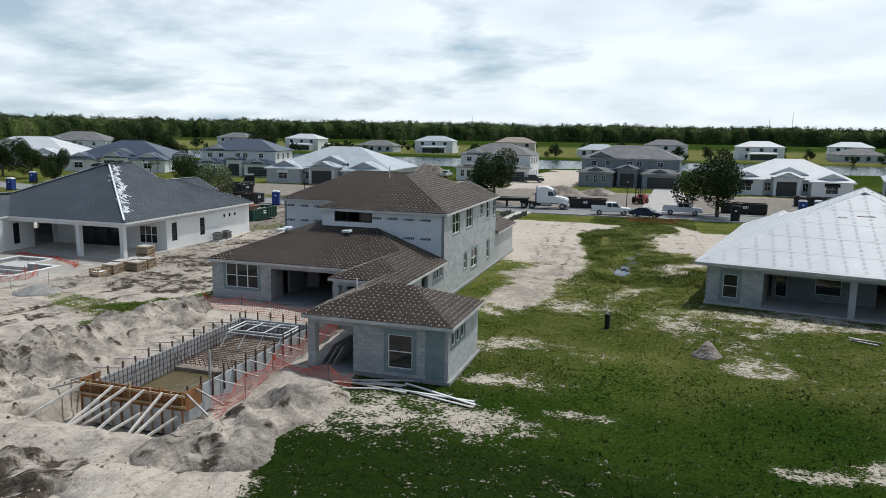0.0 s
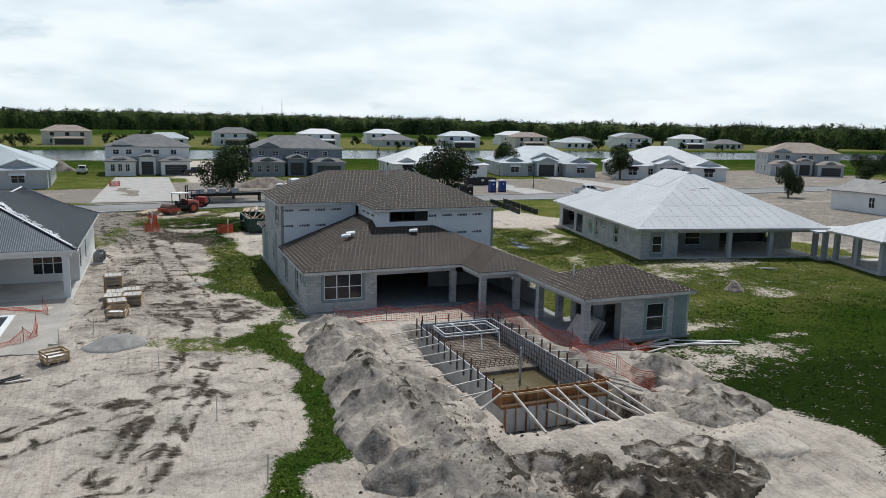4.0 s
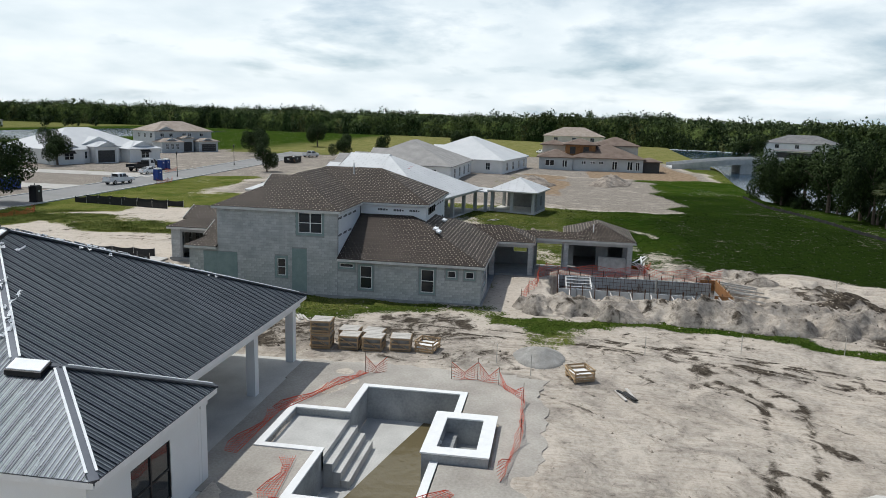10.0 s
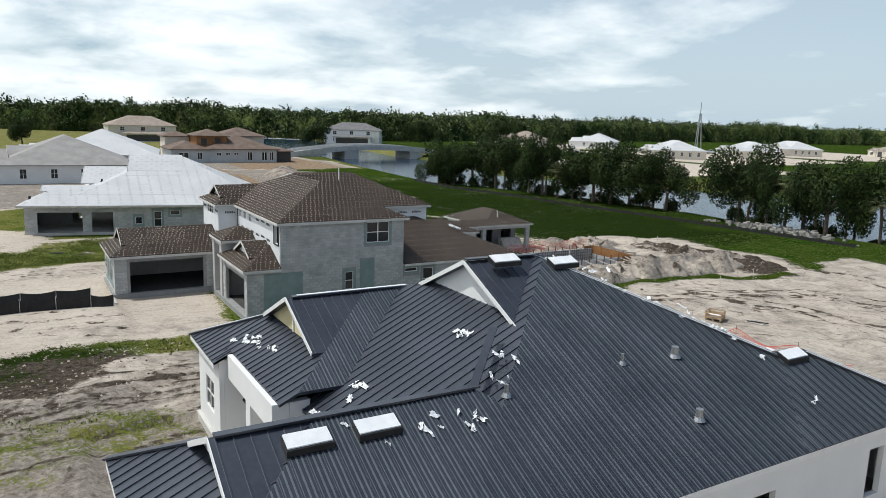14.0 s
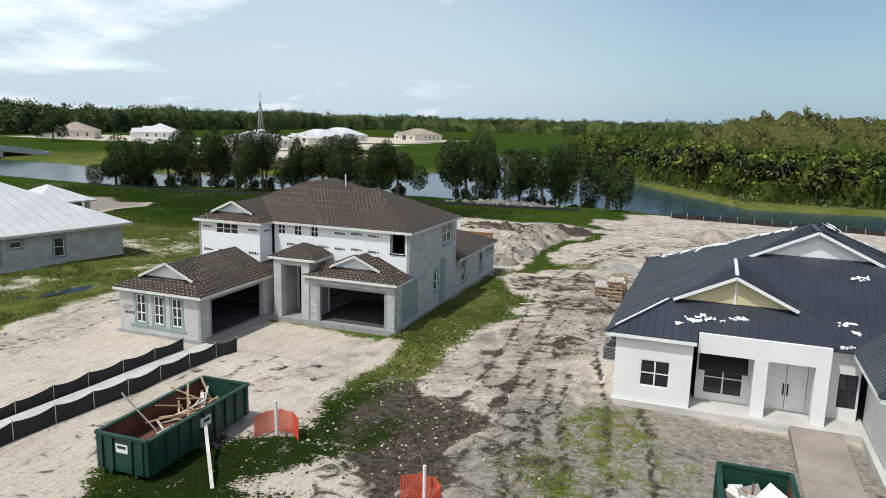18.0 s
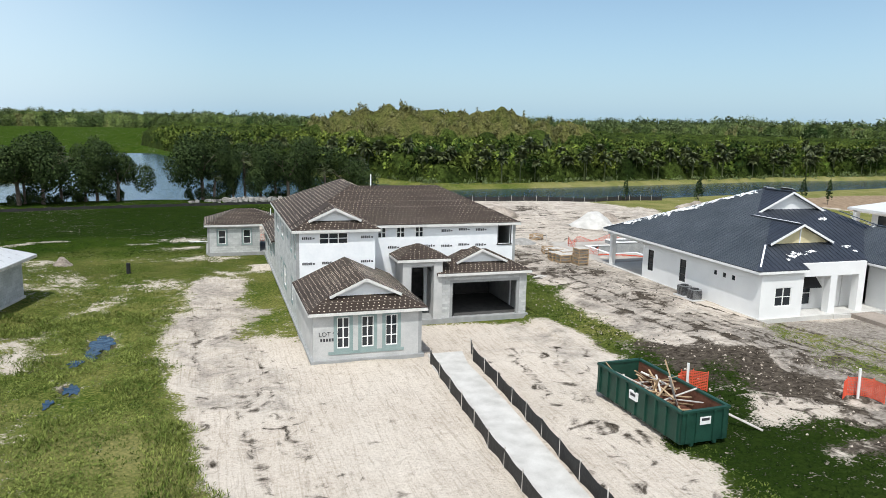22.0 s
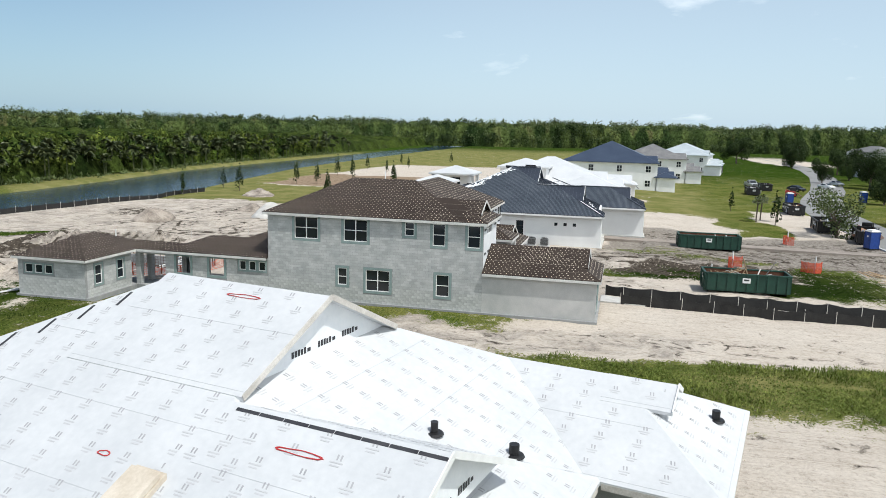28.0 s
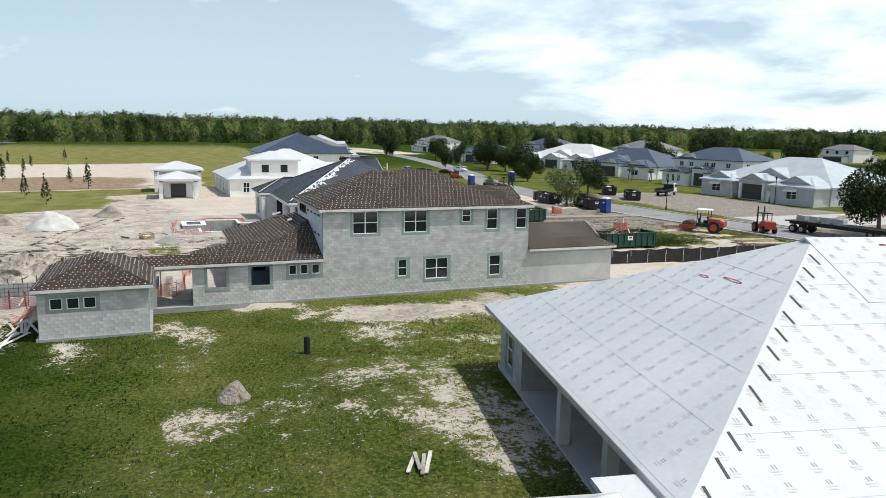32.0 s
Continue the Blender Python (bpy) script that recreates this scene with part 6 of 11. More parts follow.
    soil = mix(edge("wet", noise_tex(0.75, 9, 0.68, 0.9), 2.8, 0.34, 0.78), sand, dark)
    gm = edge("grass", mid.outputs["Result"], 3.0, 0.36, 0.64)
    L(mix(gm, soil, grass), b.inputs["Base Color"])
    h = N("ShaderNodeMath"); h.operation = "MULTIPLY_ADD"; h.inputs[1].default_value = 0.3; L(nb, h.inputs[0]); L(nf, h.inputs[2])
    bp = N("ShaderNodeBump"); bp.inputs["Strength"].default_value, bp.inputs["Distance"].default_value = 1.0, 0.085
    L(h.outputs[0], bp.inputs["Height"]); L(bp.outputs[0], b.inputs["Normal"])
    return m


def axis_steps(parts):
    out = []
    for a, b, s in parts:
        out += list(np.arange(a, b, s))
    return np.array(out + [parts[-1][1]])


def build_ground():
    xs = axis_steps([(-2400, -400, 100), (-400, -130, 10), (-130, -72, 1.5), (-72, -52, 0.45), (-52, -36, 0.22), (-36, -8, 0.22), (-8, 6, 0.28), (6, 34, 0.5), (34, 100, 1.5), (100, 400, 10), (400, 2400, 100)])
    ys = axis_steps([(-2400, -400, 100), (-400, -80, 8), (-80, -20, 1.5), (-20, 14, 1.0), (14, 44, 0.25), (44, 112, 0.45), (112, 160, 1.5), (160, 440, 6), (440, 2400, 98)])
    X, Y = np.meshgrid(xs, ys)
    x, y = X.ravel(), Y.ravel()
    z = ground_height(x, y)
    nx, ny = len(xs), len(ys)
    me = bpy.data.meshes.new("ground")
    me.vertices.add(nx * ny)
    me.vertices.foreach_set("co", np.stack([x, y, z], 1).ravel())
    i = (np.arange(ny - 1)[:, None] * nx + np.arange(nx - 1)[None]).ravel()
    quads = np.stack([i, i + 1, i + 1 + nx, i + nx], 1).ravel()
    me.loops.add(len(quads)); me.loops.foreach_set("vertex_index", quads)
    me.polygons.add(len(i)); me.polygons.foreach_set("loop_start", np.arange(len(i)) * 4); me.polygons.foreach_set("use_smooth", np.ones(len(i), bool))
    me.update(calc_edges=True)
    for name, v in zip(("grass", "wet", "lawn", "brown", "damp", "straw", "lush"), ground_masks(x, y)):
        me.attributes.new(name, "FLOAT", "POINT").data.foreach_set("value", v.astype(np.float32))
    M["ground"] = ground_material()
    me.materials.append(M["ground"])
    return tagged(new("ground", me), "pale sandy soil with patchy green grass", "ground", kind="structure")


build_ground()


def height_at(x, y):
    return float(ground_height(np.array([float(x)]), np.array([float(y)]))[0])


def water_material(name, tint):
    m = bpy.data.materials.new(name); m.use_nodes = True
    nt = m.node_tree; b = nt.nodes["Principled BSDF"]
    b.inputs["Base Color"].default_value, b.inputs["Roughness"].default_value, b.inputs["IOR"].default_value = (*tint, 1), 0.10, 1.33
    n, bp, co = nt.nodes.new("ShaderNodeTexNoise"), nt.nodes.new("ShaderNodeBump"), nt.nodes.new("ShaderNodeTexCoord")
    n.inputs["Scale"].default_value, n.inputs["Detail"].default_value = 1.6, 5
    bp.inputs["Strength"].default_value, bp.inputs["Distance"].default_value = 0.55, 0.12
    nt.links.new(co.outputs["Object"], n.inputs["Vector"]); nt.links.new(n.outputs["Fac"], bp.inputs["Height"]); nt.links.new(bp.outputs[0], b.inputs["Normal"])
    return m


M["water"] = water_material("canal_water", (0.014, 0.040, 0.075))
M["mud_water"] = water_material("muddy_pool_water", (0.13, 0.105, 0.055))
wg = Geo(); wg.quad((-900, -180, -0.75), (900, -180, -0.75), (900, 8, -0.75), (-900, 8, -0.75))
solid("canal", wg, "water", "dark still canal water reflecting the sky", "water", kind="structure")
wg = Geo(); wg.quad((-300, 246, -0.75), (390, 246, -0.75), (390, 362, -0.75), (-300, 362, -0.75))
solid("lake", wg, "water", "pale still lake water behind the houses", "water", kind="structure")

# street with kerbs and a side street
rd = Geo()
rx = list(np.arange(-70, 160, 6.0))
def road_y(x):
    return 116.3 + (0.00035 * (x + 20) ** 2 if x > -20 else -4.9 * float(smooth(-x, 18, 66)))
def road_strip(g, off0, off1, z0, z1=None):
    for a, b in zip(rx, rx[1:]):
        pts = [(a, road_y(a) + off0, z0), (b, road_y(b) + off0, z0), (b, road_y(b) + off1, z0), (a, road_y(a) + off1, z0)]
        g.slab(pts, (0, 0, -0.3))
road_strip(rd, -4.4, 4.4, 0.02)
solid("street", rd, "asphalt", "pale grey asphalt street", "road", kind="structure")
for s in (-1, 1):
    kb = Geo(); road_strip(kb, s * 4.55 - 0.15, s * 4.55 + 0.15, 0.13)
    solid("kerb", kb, "concrete", "pale concrete kerb along the street", "kerb", kind="structure")
sd = Geo()
pth = [(-69.5, 111.4), (-85, 111.0), (-102, 112.0), (-116, 114.0), (-130, 117), (-146, 121.4), (-162, 126), (-190, 132.5), (-230, 141), (-280, 149), (-340, 155), (-430, 160)]
for (xa, ya), (xb, yb) in zip(pth, pth[1:]):
    d = Vector((xb - xa, yb - ya, 0)).normalized(); n = Vector((-d.y, d.x, 0)) * 3.9
    a, b = Vector((xa, ya, 0.015)), Vector((xb, yb, 0.015))
    sd.slab([tuple(a + n), tuple(a - n), tuple(b - n), tuple(b + n)], (0, 0, -0.3))
solid("curving_street", sd, "asphalt", "pale asphalt street curving away", "road", kind="structure")


# ---------------------------------------------------------------- woods
def leaf_cards(n, seed, rx, rz, size, cone=0.0):
    """n leaf clumps as two-triangle flakes in an uneven crown, centred on the stem, base at 0: an (n, 4, 3) array."""
    r = np.random.RandomState(seed)
    lobes = r.normal(size=(7, 3)) * (0.42, 0.42, 0.28) + (0, 0, 0.55)
    k = r.randint(0, 7, n)
    d = r.normal(size=(n, 3)); d /= np.linalg.norm(d, axis=1)[:, None]
    c = lobes[k] + d * (0.22 + 0.24 * r.rand(n, 1) ** 0.5) * (1, 1, 0.8)
    c[:, :2] *= (1 - cone * np.clip(c[:, 2:], 0, 1))
    c = c * (rx, rx, rz)
    a = r.normal(size=(n, 3)); a /= np.linalg.norm(a, axis=1)[:, None]
    b = np.cross(a, d); b /= np.linalg.norm(b, axis=1)[:, None] + 1e-6
    s = size * (0.6 + 0.8 * r.rand(n, 1))
    return np.stack([c - a * s, c - b * s * 0.6, c + a * s, c + b * s * 0.6 + d * s * 0.25], 1)


def flakes_mesh(name, quads, mat):
    q = np.concatenate(quads).astype(np.float32) if isinstance(quads, list) else quads
    n = len(q)
    me = bpy.data.meshes.new(name)
    me.vertices.add(4 * n); me.vertices.foreach_set("co", q.ravel())
    me.loops.add(4 * n); me.loops.foreach_set("vertex_index", np.arange(4 * n))
    me.polygons.add(n); me.polygons.foreach_set("loop_start", np.arange(n) * 4)
    me.update(calc_edges=True)
    me.materials.append(M[mat])
    return me


def scatter(templates, places, seed):
    """Copies of crowns (arrays) at (x, y, z, scale xy, scale z)."""
    r = np.random.RandomState(seed)
    out = []
    for x, y, z, s, sz in places:
        t = templates[r.randint(len(templates))]
        a = r.rand() * 6.28
        c, n = math.cos(a), math.sin(a)
        p = t.copy()
        p[..., 0], p[..., 1] = (t[..., 0] * c - t[..., 1] * n) * s + x, (t[..., 0] * n + t[..., 1] * c) * s + y
        p[..., 2] = t[..., 2] * sz + z
        out.append(p)
    return out


def crowns(x, y, cell, seed):
    """Domes of tree crowns packed over the plan: height from 0 to 1, and a tone for each crown."""
    r = np.random.RandomState(seed)
    jx, jy, jr, jt = (r.rand(128, 128) for _ in range(4))
    u, v = x / cell, y / cell
    i0, j0 = np.floor(u).astype(int), np.floor(v).astype(int)
    best, tone = np.zeros_like(x), np.full_like(x, 0.5)
    for di in (-1, 0, 1):
        for dj in (-1, 0, 1):
            i, j = i0 + di, j0 + dj
            a, b = i % 128, j % 128
            d2 = (u - i - jx[a, b]) ** 2 + (v - j - jy[a, b]) ** 2
            rad = 0.55 + 0.45 * jr[a, b]
            h = np.sqrt(np.clip(1 - d2 / rad ** 2, 0, 1)) * (0.6 + 0.4 * jr[a, b])
            tone = np.where(h > best, jt[a, b], tone)
            best = np.maximum(best, h)
    return best, tone


def leaf_sheet_material(name, dark, light, odd, scale):
    """Foliage seen from afar: a tone for each crown, mottled, with deep relief."""
    m = bpy.data.materials.new(name); m.use_nodes = True
    nt = m.node_tree; N, L = nt.nodes.new, nt.links.new
    b = nt.nodes["Principled BSDF"]; b.inputs["Roughness"].default_value = 0.9; b.inputs["Specular IOR Level"].default_value = 0.03
    co, n, at = N("ShaderNodeTexCoord"), N("ShaderNodeTexNoise"), N("ShaderNodeAttribute")
    at.attribute_name = "tone"
    n.inputs["Scale"].default_value, n.inputs["Detail"].default_value, n.inputs["Roughness"].default_value = scale, 6, 0.75
    L(co.outputs["Object"], n.inputs["Vector"])
    r1 = N("ShaderNodeValToRGB"); e = r1.color_ramp.elements
    e[0].position, e[0].color, e[1].position, e[1].color = 0.0, (*dark, 1), 0.85, (*light, 1)
    k = e.new(1.0); k.color = (*odd, 1)
    L(at.outputs["Fac"], r1.inputs[0])
    r2 = N("ShaderNodeMapRange"); r2.inputs["From Min"].default_value, r2.inputs["From Max"].default_value, r2.inputs["To Min"].default_value, r2.inputs["To Max"].default_value = 0.35, 0.65, 0.25, 1.6
    L(n.outputs["Fac"], r2.inputs["Value"])
    hs = N("ShaderNodeHueSaturation"); L(r1.outputs[0], hs.inputs["Color"]); L(r2.outputs[0], hs.inputs["Value"])
    L(hs.outputs[0], b.inputs["Base Color"])
    bp = N("ShaderNodeBump"); bp.inputs["Strength"].default_value, bp.inputs["Distance"].default_value = 1.0, 0.8 / scale
    L(n.outputs["Fac"], bp.inputs["Height"]); L(bp.outputs[0], b.inputs["Normal"])
    return m


# woodland sheet coloured dark: painted shade in the gaps between crowns
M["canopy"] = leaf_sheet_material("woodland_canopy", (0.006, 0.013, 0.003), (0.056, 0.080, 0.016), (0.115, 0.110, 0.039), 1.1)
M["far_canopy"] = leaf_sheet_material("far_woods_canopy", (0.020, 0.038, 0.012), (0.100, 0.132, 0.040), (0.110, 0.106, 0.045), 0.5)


def sheet(name, x, y, z, tone, nx, ny, mat, label):
    me = bpy.data.meshes.new(name)
    me.vertices.add(nx * ny); me.vertices.foreach_set("co", np.stack([x, y, z], 1).ravel())
    i = (np.arange(ny - 1)[:, None] * nx + np.arange(nx - 1)[None]).ravel()
    q = np.stack([i, i + 1, i + 1 + nx, i + nx], 1)
    q = q[z[q].max(1) > -0.9].ravel()
    n = len(q) // 4
    me.loops.add(len(q)); me.loops.foreach_set("vertex_index", q)
    me.polygons.add(n); me.polygons.foreach_set("loop_start", np.arange(n) * 4); me.polygons.foreach_set("use_smooth", np.ones(n, bool))
    me.update(calc_edges=True)
    me.attributes.new("tone", "FLOAT", "POINT").data.foreach_set("value", tone.astype(np.float32))
    me.materials.append(M[mat])
    return tagged(new(name, me), label, "woods", kind="stuff")


def wood_edge(x):
    return np.interp(x, [-900, -450, -282, -176, -110, -76, -56, -48, -38, -22, -14, 4, 19], [-106, -77, -62, -55, -45, -40, -39, -54, -71, -96, -120, -180, -240])


def palm_cards(seed):
    """A cabbage palm seen from afar, as flakes: a trunk and drooping fan fronds, base at 0."""
    r = np.random.RandomState(seed)
    h = 5.6 + r.rand() * 1.6
    out = [[(-0.16, 0, 0), (0.16, 0, 0), (0.13, 0, h), (-0.13, 0, h)], [(0, -0.16, 0), (0, 0.16, 0), (0, 0.13, h), (0, -0.13, h)]]
    for k in range(54):
        a, e, ln = r.rand() * 6.28, r.uniform(-0.9, 1.2), r.uniform(1.3, 2.0)
        d = np.array([math.cos(a) * math.cos(e), math.sin(a) * math.cos(e), math.sin(e)])
        s = np.array([-math.sin(a), math.cos(a), 0.0]) * r.uniform(0.22, 0.42)
        p = np.array([0, 0, h])
        m = p + d * ln * 0.6
        out.append([p, m + s, p + d * ln - (0, 0, 0.5), m - s])
    return np.array(out)


def woods():
    r = np.random.RandomState(5)
    # the wood across the canal, as packed crowns
    xs = axis_steps([(-700, -330, 5.0), (-330, 19, 1.3)])
    ds = axis_steps([(-1, 60, 1.3), (60, 420, 4.0)])
    X, D = np.meshgrid(xs, ds)
    x, d = X.ravel(), D.ravel()
    y = wood_edge(x) - d + (value_noise(x, x * 0 + 3, 6, 41) - 0.5) * 5
    c, tone = crowns(x, y, 6.0, 42)
    c2, t2 = crowns(x, y, 2.0, 43)
    stand = np.exp(-((x + 93) / 52) ** 4 - ((y + 138) / 38) ** 4)
    top = 5.2 + 2.4 * smooth(d, 8, 60) + 1.6 * value_noise(x, y, 26, 44) + 9.0 * stand * (0.7 + 0.6 * value_noise(x, y, 14, 45))
    z = smooth(d, -1, 2.5) * top * (0.12 + 0.88 * c) + 0.8 * c2 * smooth(d, 0, 3) - 0.9 * smooth(-d, 0, 1)
    tone = np.clip(0.7 * tone + 0.3 * t2, 0, 0.95)
    tone = np.where(stand > 0.35, 0.9 + 0.1 * t2, tone)
    sheet("woodland", x, y, z, tone, len(xs), len(ds), "canopy", "dense green woodland across the canal")
    # leaf clumps standing out of the canopy at its front
    near = [leaf_cards(64, 10 + i, 2.4, 2.6, 0.44) for i in range(5)]
    cyp = [leaf_cards(150, 40 + i, 2.4, 3.4, 0.36, cone=0.15) for i in range(3)]
    shrubs = [leaf_cards(40, 50 + i, 1.6, 1.3, 0.32) for i in range(3)]
    pl, pc, ps = [], [], []
    pick = r.choice(np.nonzero((d > 0.5) & (d < 45) & (x > -300) & (x < 10))[0], 3200, replace=False)
    pd, pb = [], []
    for k in pick:
        s = r.uniform(0.65, 1.35)
        (pd, pl, pl, pb)[min(3, int(tone[k] * 2.6 + r.rand() * 1.6))].append((x[k], y[k], z[k] - 1.7 * s, s, s * r.uniform(0.8, 1.2)))
    pick = r.choice(np.nonzero(stand > 0.4)[0], 330, replace=False)
    for k in pick: pc.append((x[k], y[k], z[k] - 2.4, r.uniform(0.7, 1.1), r.uniform(0.8, 1.15)))
    for q in np.arange(-330, -14, 1.7):
        ps.append((q + r.uniform(-1, 1), float(wood_edge(q)) + r.uniform(0.4, 3.5), -0.5, r.uniform(0.5, 1.1), r.uniform(0.5, 1.3)))
    fans, pp = [palm_cards(90 + i) for i in range(4)], []
    for q in np.arange(-330, -14, 1.5):
        back = r.uniform(-2.5, 12)
        pp.append((q + r.uniform(-1.5, 1.5), float(wood_edge(q)) - back, -0.4, r.uniform(0.9, 1.35), r.uniform(0.7, 1.1) + 0.03 * max(0.0, back)))
    for name, tp, places, mat, lab in (("shaded_woods", near, pd, "wood_leaf_dark", "dark green crowns in the woodland across the canal"), ("bright_woods", near, pb, "wood_leaf_light", "bright green crowns in the woodland across the canal"),
                                       ("woodland_palms", fans, pp, "palm", "cabbage palms with drooping fronds along the wood"), ("canal_woods", near, pl, "wood_leaf", "green leaf clumps at the woodland edge along the canal"),
                                       ("cypress_stand", cyp, pc, "cypress", "taller olive-brown cypress trees in the wood"), ("bank_shrubs", shrubs, ps, "leaf_pale", "low bright green shrubs on the bank")):
        tagged(new(name, flakes_mesh(name, scatter(tp, places, 7), mat)), lab, "woods", kind="stuff")
    # far ring of woods
    ang = np.arange(-180, 180.01, 0.16)
    rows = np.array([0.0, 0.5, 1.5, 3, 5, 8, 12, 18, 26, 36, 50, 70, 95, 130])
    A, R = np.meshgrid(ang, rows)
    a, q = A.ravel(), R.ravel()
    base = np.interp(a, [-180, -150, -115, -95, -85, -64, -56, -40, -25, 0, 20, 50, 80, 135, 159, 180], [560, 520, 520, 640, 760, 760, 640, 420, 330, 380, 450, 700, 850, 820, 600, 560])
    px = np.interp(a, [-180, -165, -137, -107, -79, -50, -20, 0, 20, 49, 80, 107, 135, 159, 180], [17, 15, 11, 5, 3, 5, 6, 7, 6, 6, 10, 12, 13, 16, 17])
    ca, sa = np.cos(np.radians(a)), np.sin(np.radians(a))
    u, v = ca * (base + q), sa * (base + q)
    rad = base + q + 26 * (value_noise(u, v, 45, 51) - 0.5) - 5 * crowns(u, v, 7.0, 54)[0]
    x, y = -21 + ca * rad, 55 + sa * rad
    hgt = 13 + px * (base + 57) / 1277
    c, tone = crowns(u, v, 6.5, 52)
    z = np.where(q == 0, -0.6, hgt * np.interp(q, [0, 0.5, 1.5, 3, 5, 8, 12, 18], [0, 0.22, 0.36, 0.5, 0.62, 0.70, 0.75, 0.76]) + (hgt * 0.22) * c * np.clip(q / 3, 0.3, 1) + 4.0 * (value_noise(u, v, 34, 53) - 0.7))
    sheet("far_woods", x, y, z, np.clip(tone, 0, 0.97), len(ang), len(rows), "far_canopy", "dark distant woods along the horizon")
    clumps = [leaf_cards(46, 120 + i, 3.6, 4.2, 0.66) for i in range(6)]
    # lit and shaded leaf colours by place: the front face mostly shaded
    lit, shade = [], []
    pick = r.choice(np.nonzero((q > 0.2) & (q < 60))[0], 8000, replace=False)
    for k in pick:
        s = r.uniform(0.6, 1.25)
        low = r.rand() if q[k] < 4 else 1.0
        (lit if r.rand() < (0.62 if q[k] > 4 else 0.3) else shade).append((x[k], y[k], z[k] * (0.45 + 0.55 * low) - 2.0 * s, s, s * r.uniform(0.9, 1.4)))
    for name, places, mat, lab in (("far_tree_crowns", lit, "far_leaf", "distant green tree crowns along the horizon"), ("far_shaded_crowns", shade, "far_leaf_shaded", "distant dark tree crowns along the horizon")):
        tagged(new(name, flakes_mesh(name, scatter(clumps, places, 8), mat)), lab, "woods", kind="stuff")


woods()


# ---------------------------------------------------------------- grass
def grass_tufts():
    r = np.random.RandomState(77)
    out, deep = [], []
    for (x0, y0, x1, y1), n in (((-16, -13, 34, 62), 24000), ((-37, 16, -31, 70), 7000), ((-10, 50, 4, 112), 12000), ((-46, 68, -26, 112), 9000), ((-46, -12, -16, 20), 6000)):
        x, y = r.uniform(x0, x1, n), r.uniform(y0, y1, n)
        g = ground_masks(x, y)[0] + (value_noise(x, y, 1.3, 78) - 0.5) * 0.9
        k = (g > 0.55) & (water_depth(x, y) < -0.5)
        for bx0, by0, bx1, by1 in ((-31.3, 46.4, -14.9, 76), (-17.2, 34.4, -9.3, 46.6), (-66, 52.7, -45.6, 80.3), (3.2, 55.9, 29, 82.2), (19.7, 41.8, 29, 57), (-26.5, 26.5, -19, 42)):
            k &= ~((x > bx0) & (x < bx1) & (y > by0) & (y < by1))
        x, y = x[k], y[k]
        z = ground_height(x, y)
        n = len(x)
        for b in range(4):
            t = r.uniform(0, 6.28, n); h = r.uniform(0.02, 0.075, n) * (1 + 0.6 * value_noise(x, y, 4, 79)); lean = r.uniform(0.02, 0.16, n); w = r.uniform(0.012, 0.03, n)
            ox, oy = x + r.normal(0, 0.08, n), y + r.normal(0, 0.08, n)
            c, s = np.cos(t), np.sin(t)
            p0 = np.stack([ox - s * w, oy + c * w, z - 0.02], 1); p1 = np.stack([ox + s * w, oy - c * w, z - 0.02], 1)
            p2 = np.stack([ox + c * lean + s * w * 0.3, oy + s * lean - c * w * 0.3, z + h], 1); p3 = np.stack([ox + c * lean * 0.8 - s * w, oy + s * lean * 0.8 + c * w, z + h * 0.8], 1)
            q = np.stack([p0, p1, p2, p3], 1)
            # blades in the darkened zones take the shade-coloured material
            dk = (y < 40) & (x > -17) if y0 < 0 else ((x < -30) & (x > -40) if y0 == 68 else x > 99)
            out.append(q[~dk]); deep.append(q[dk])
    n = 24000
    x, y = r.uniform(-10, 4, n), r.uniform(62, 112, n)
    k = ground_masks(x, y)[0] + (value_noise(x, y, 1.6, 83) - 0.5) * 1.1 > 0.62
    x, y = x[k], y[k]
    z, n, weeds = ground_height(x, y), len(x), []
    tall = 0.35 + 1.0 * value_noise(x, y, 2.6, 84) ** 2
    for b in range(5):
        t, h, lean, w = r.uniform(0, 6.28, n), r.uniform(0.05, 0.34, n) * tall, r.uniform(0.04, 0.2, n), r.uniform(0.010, 0.030, n)
        ox, oy = x + r.normal(0, 0.12, n), y + r.normal(0, 0.12, n)
        c, s = np.cos(t), np.sin(t)
        p0 = np.stack([ox - s * w * 0.3, oy + c * w * 0.3, z + h * 0.2], 1); p1 = np.stack([ox + c * lean * 0.5 + s * w, oy + s * lean * 0.5 - c * w, z + h * 0.7], 1)
        p2 = np.stack([ox + c * lean, oy + s * lean, z + h], 1); p3 = np.stack([ox + c * lean * 0.5 - s * w, oy + s * lean * 0.5 + c * w, z + h * 0.7], 1)
        weeds.append(np.stack([p0, p1, p2, p3], 1))
    tagged(new("weed_patch", flakes_mesh("weed_patch", weeds, "weed")), "bushy yellow-green weeds round the puddle", "weeds", kind="stuff")
    tagged(new("turf_tufts", flakes_mesh("turf_tufts", deep, "grass_shade")), "dark lush turf blades", "grass", kind="stuff")
    tagged(new("grass_tufts", flakes_mesh("grass_tufts", out, "grass")), "rough green and straw grass tufts", "grass", kind="stuff")


grass_tufts()


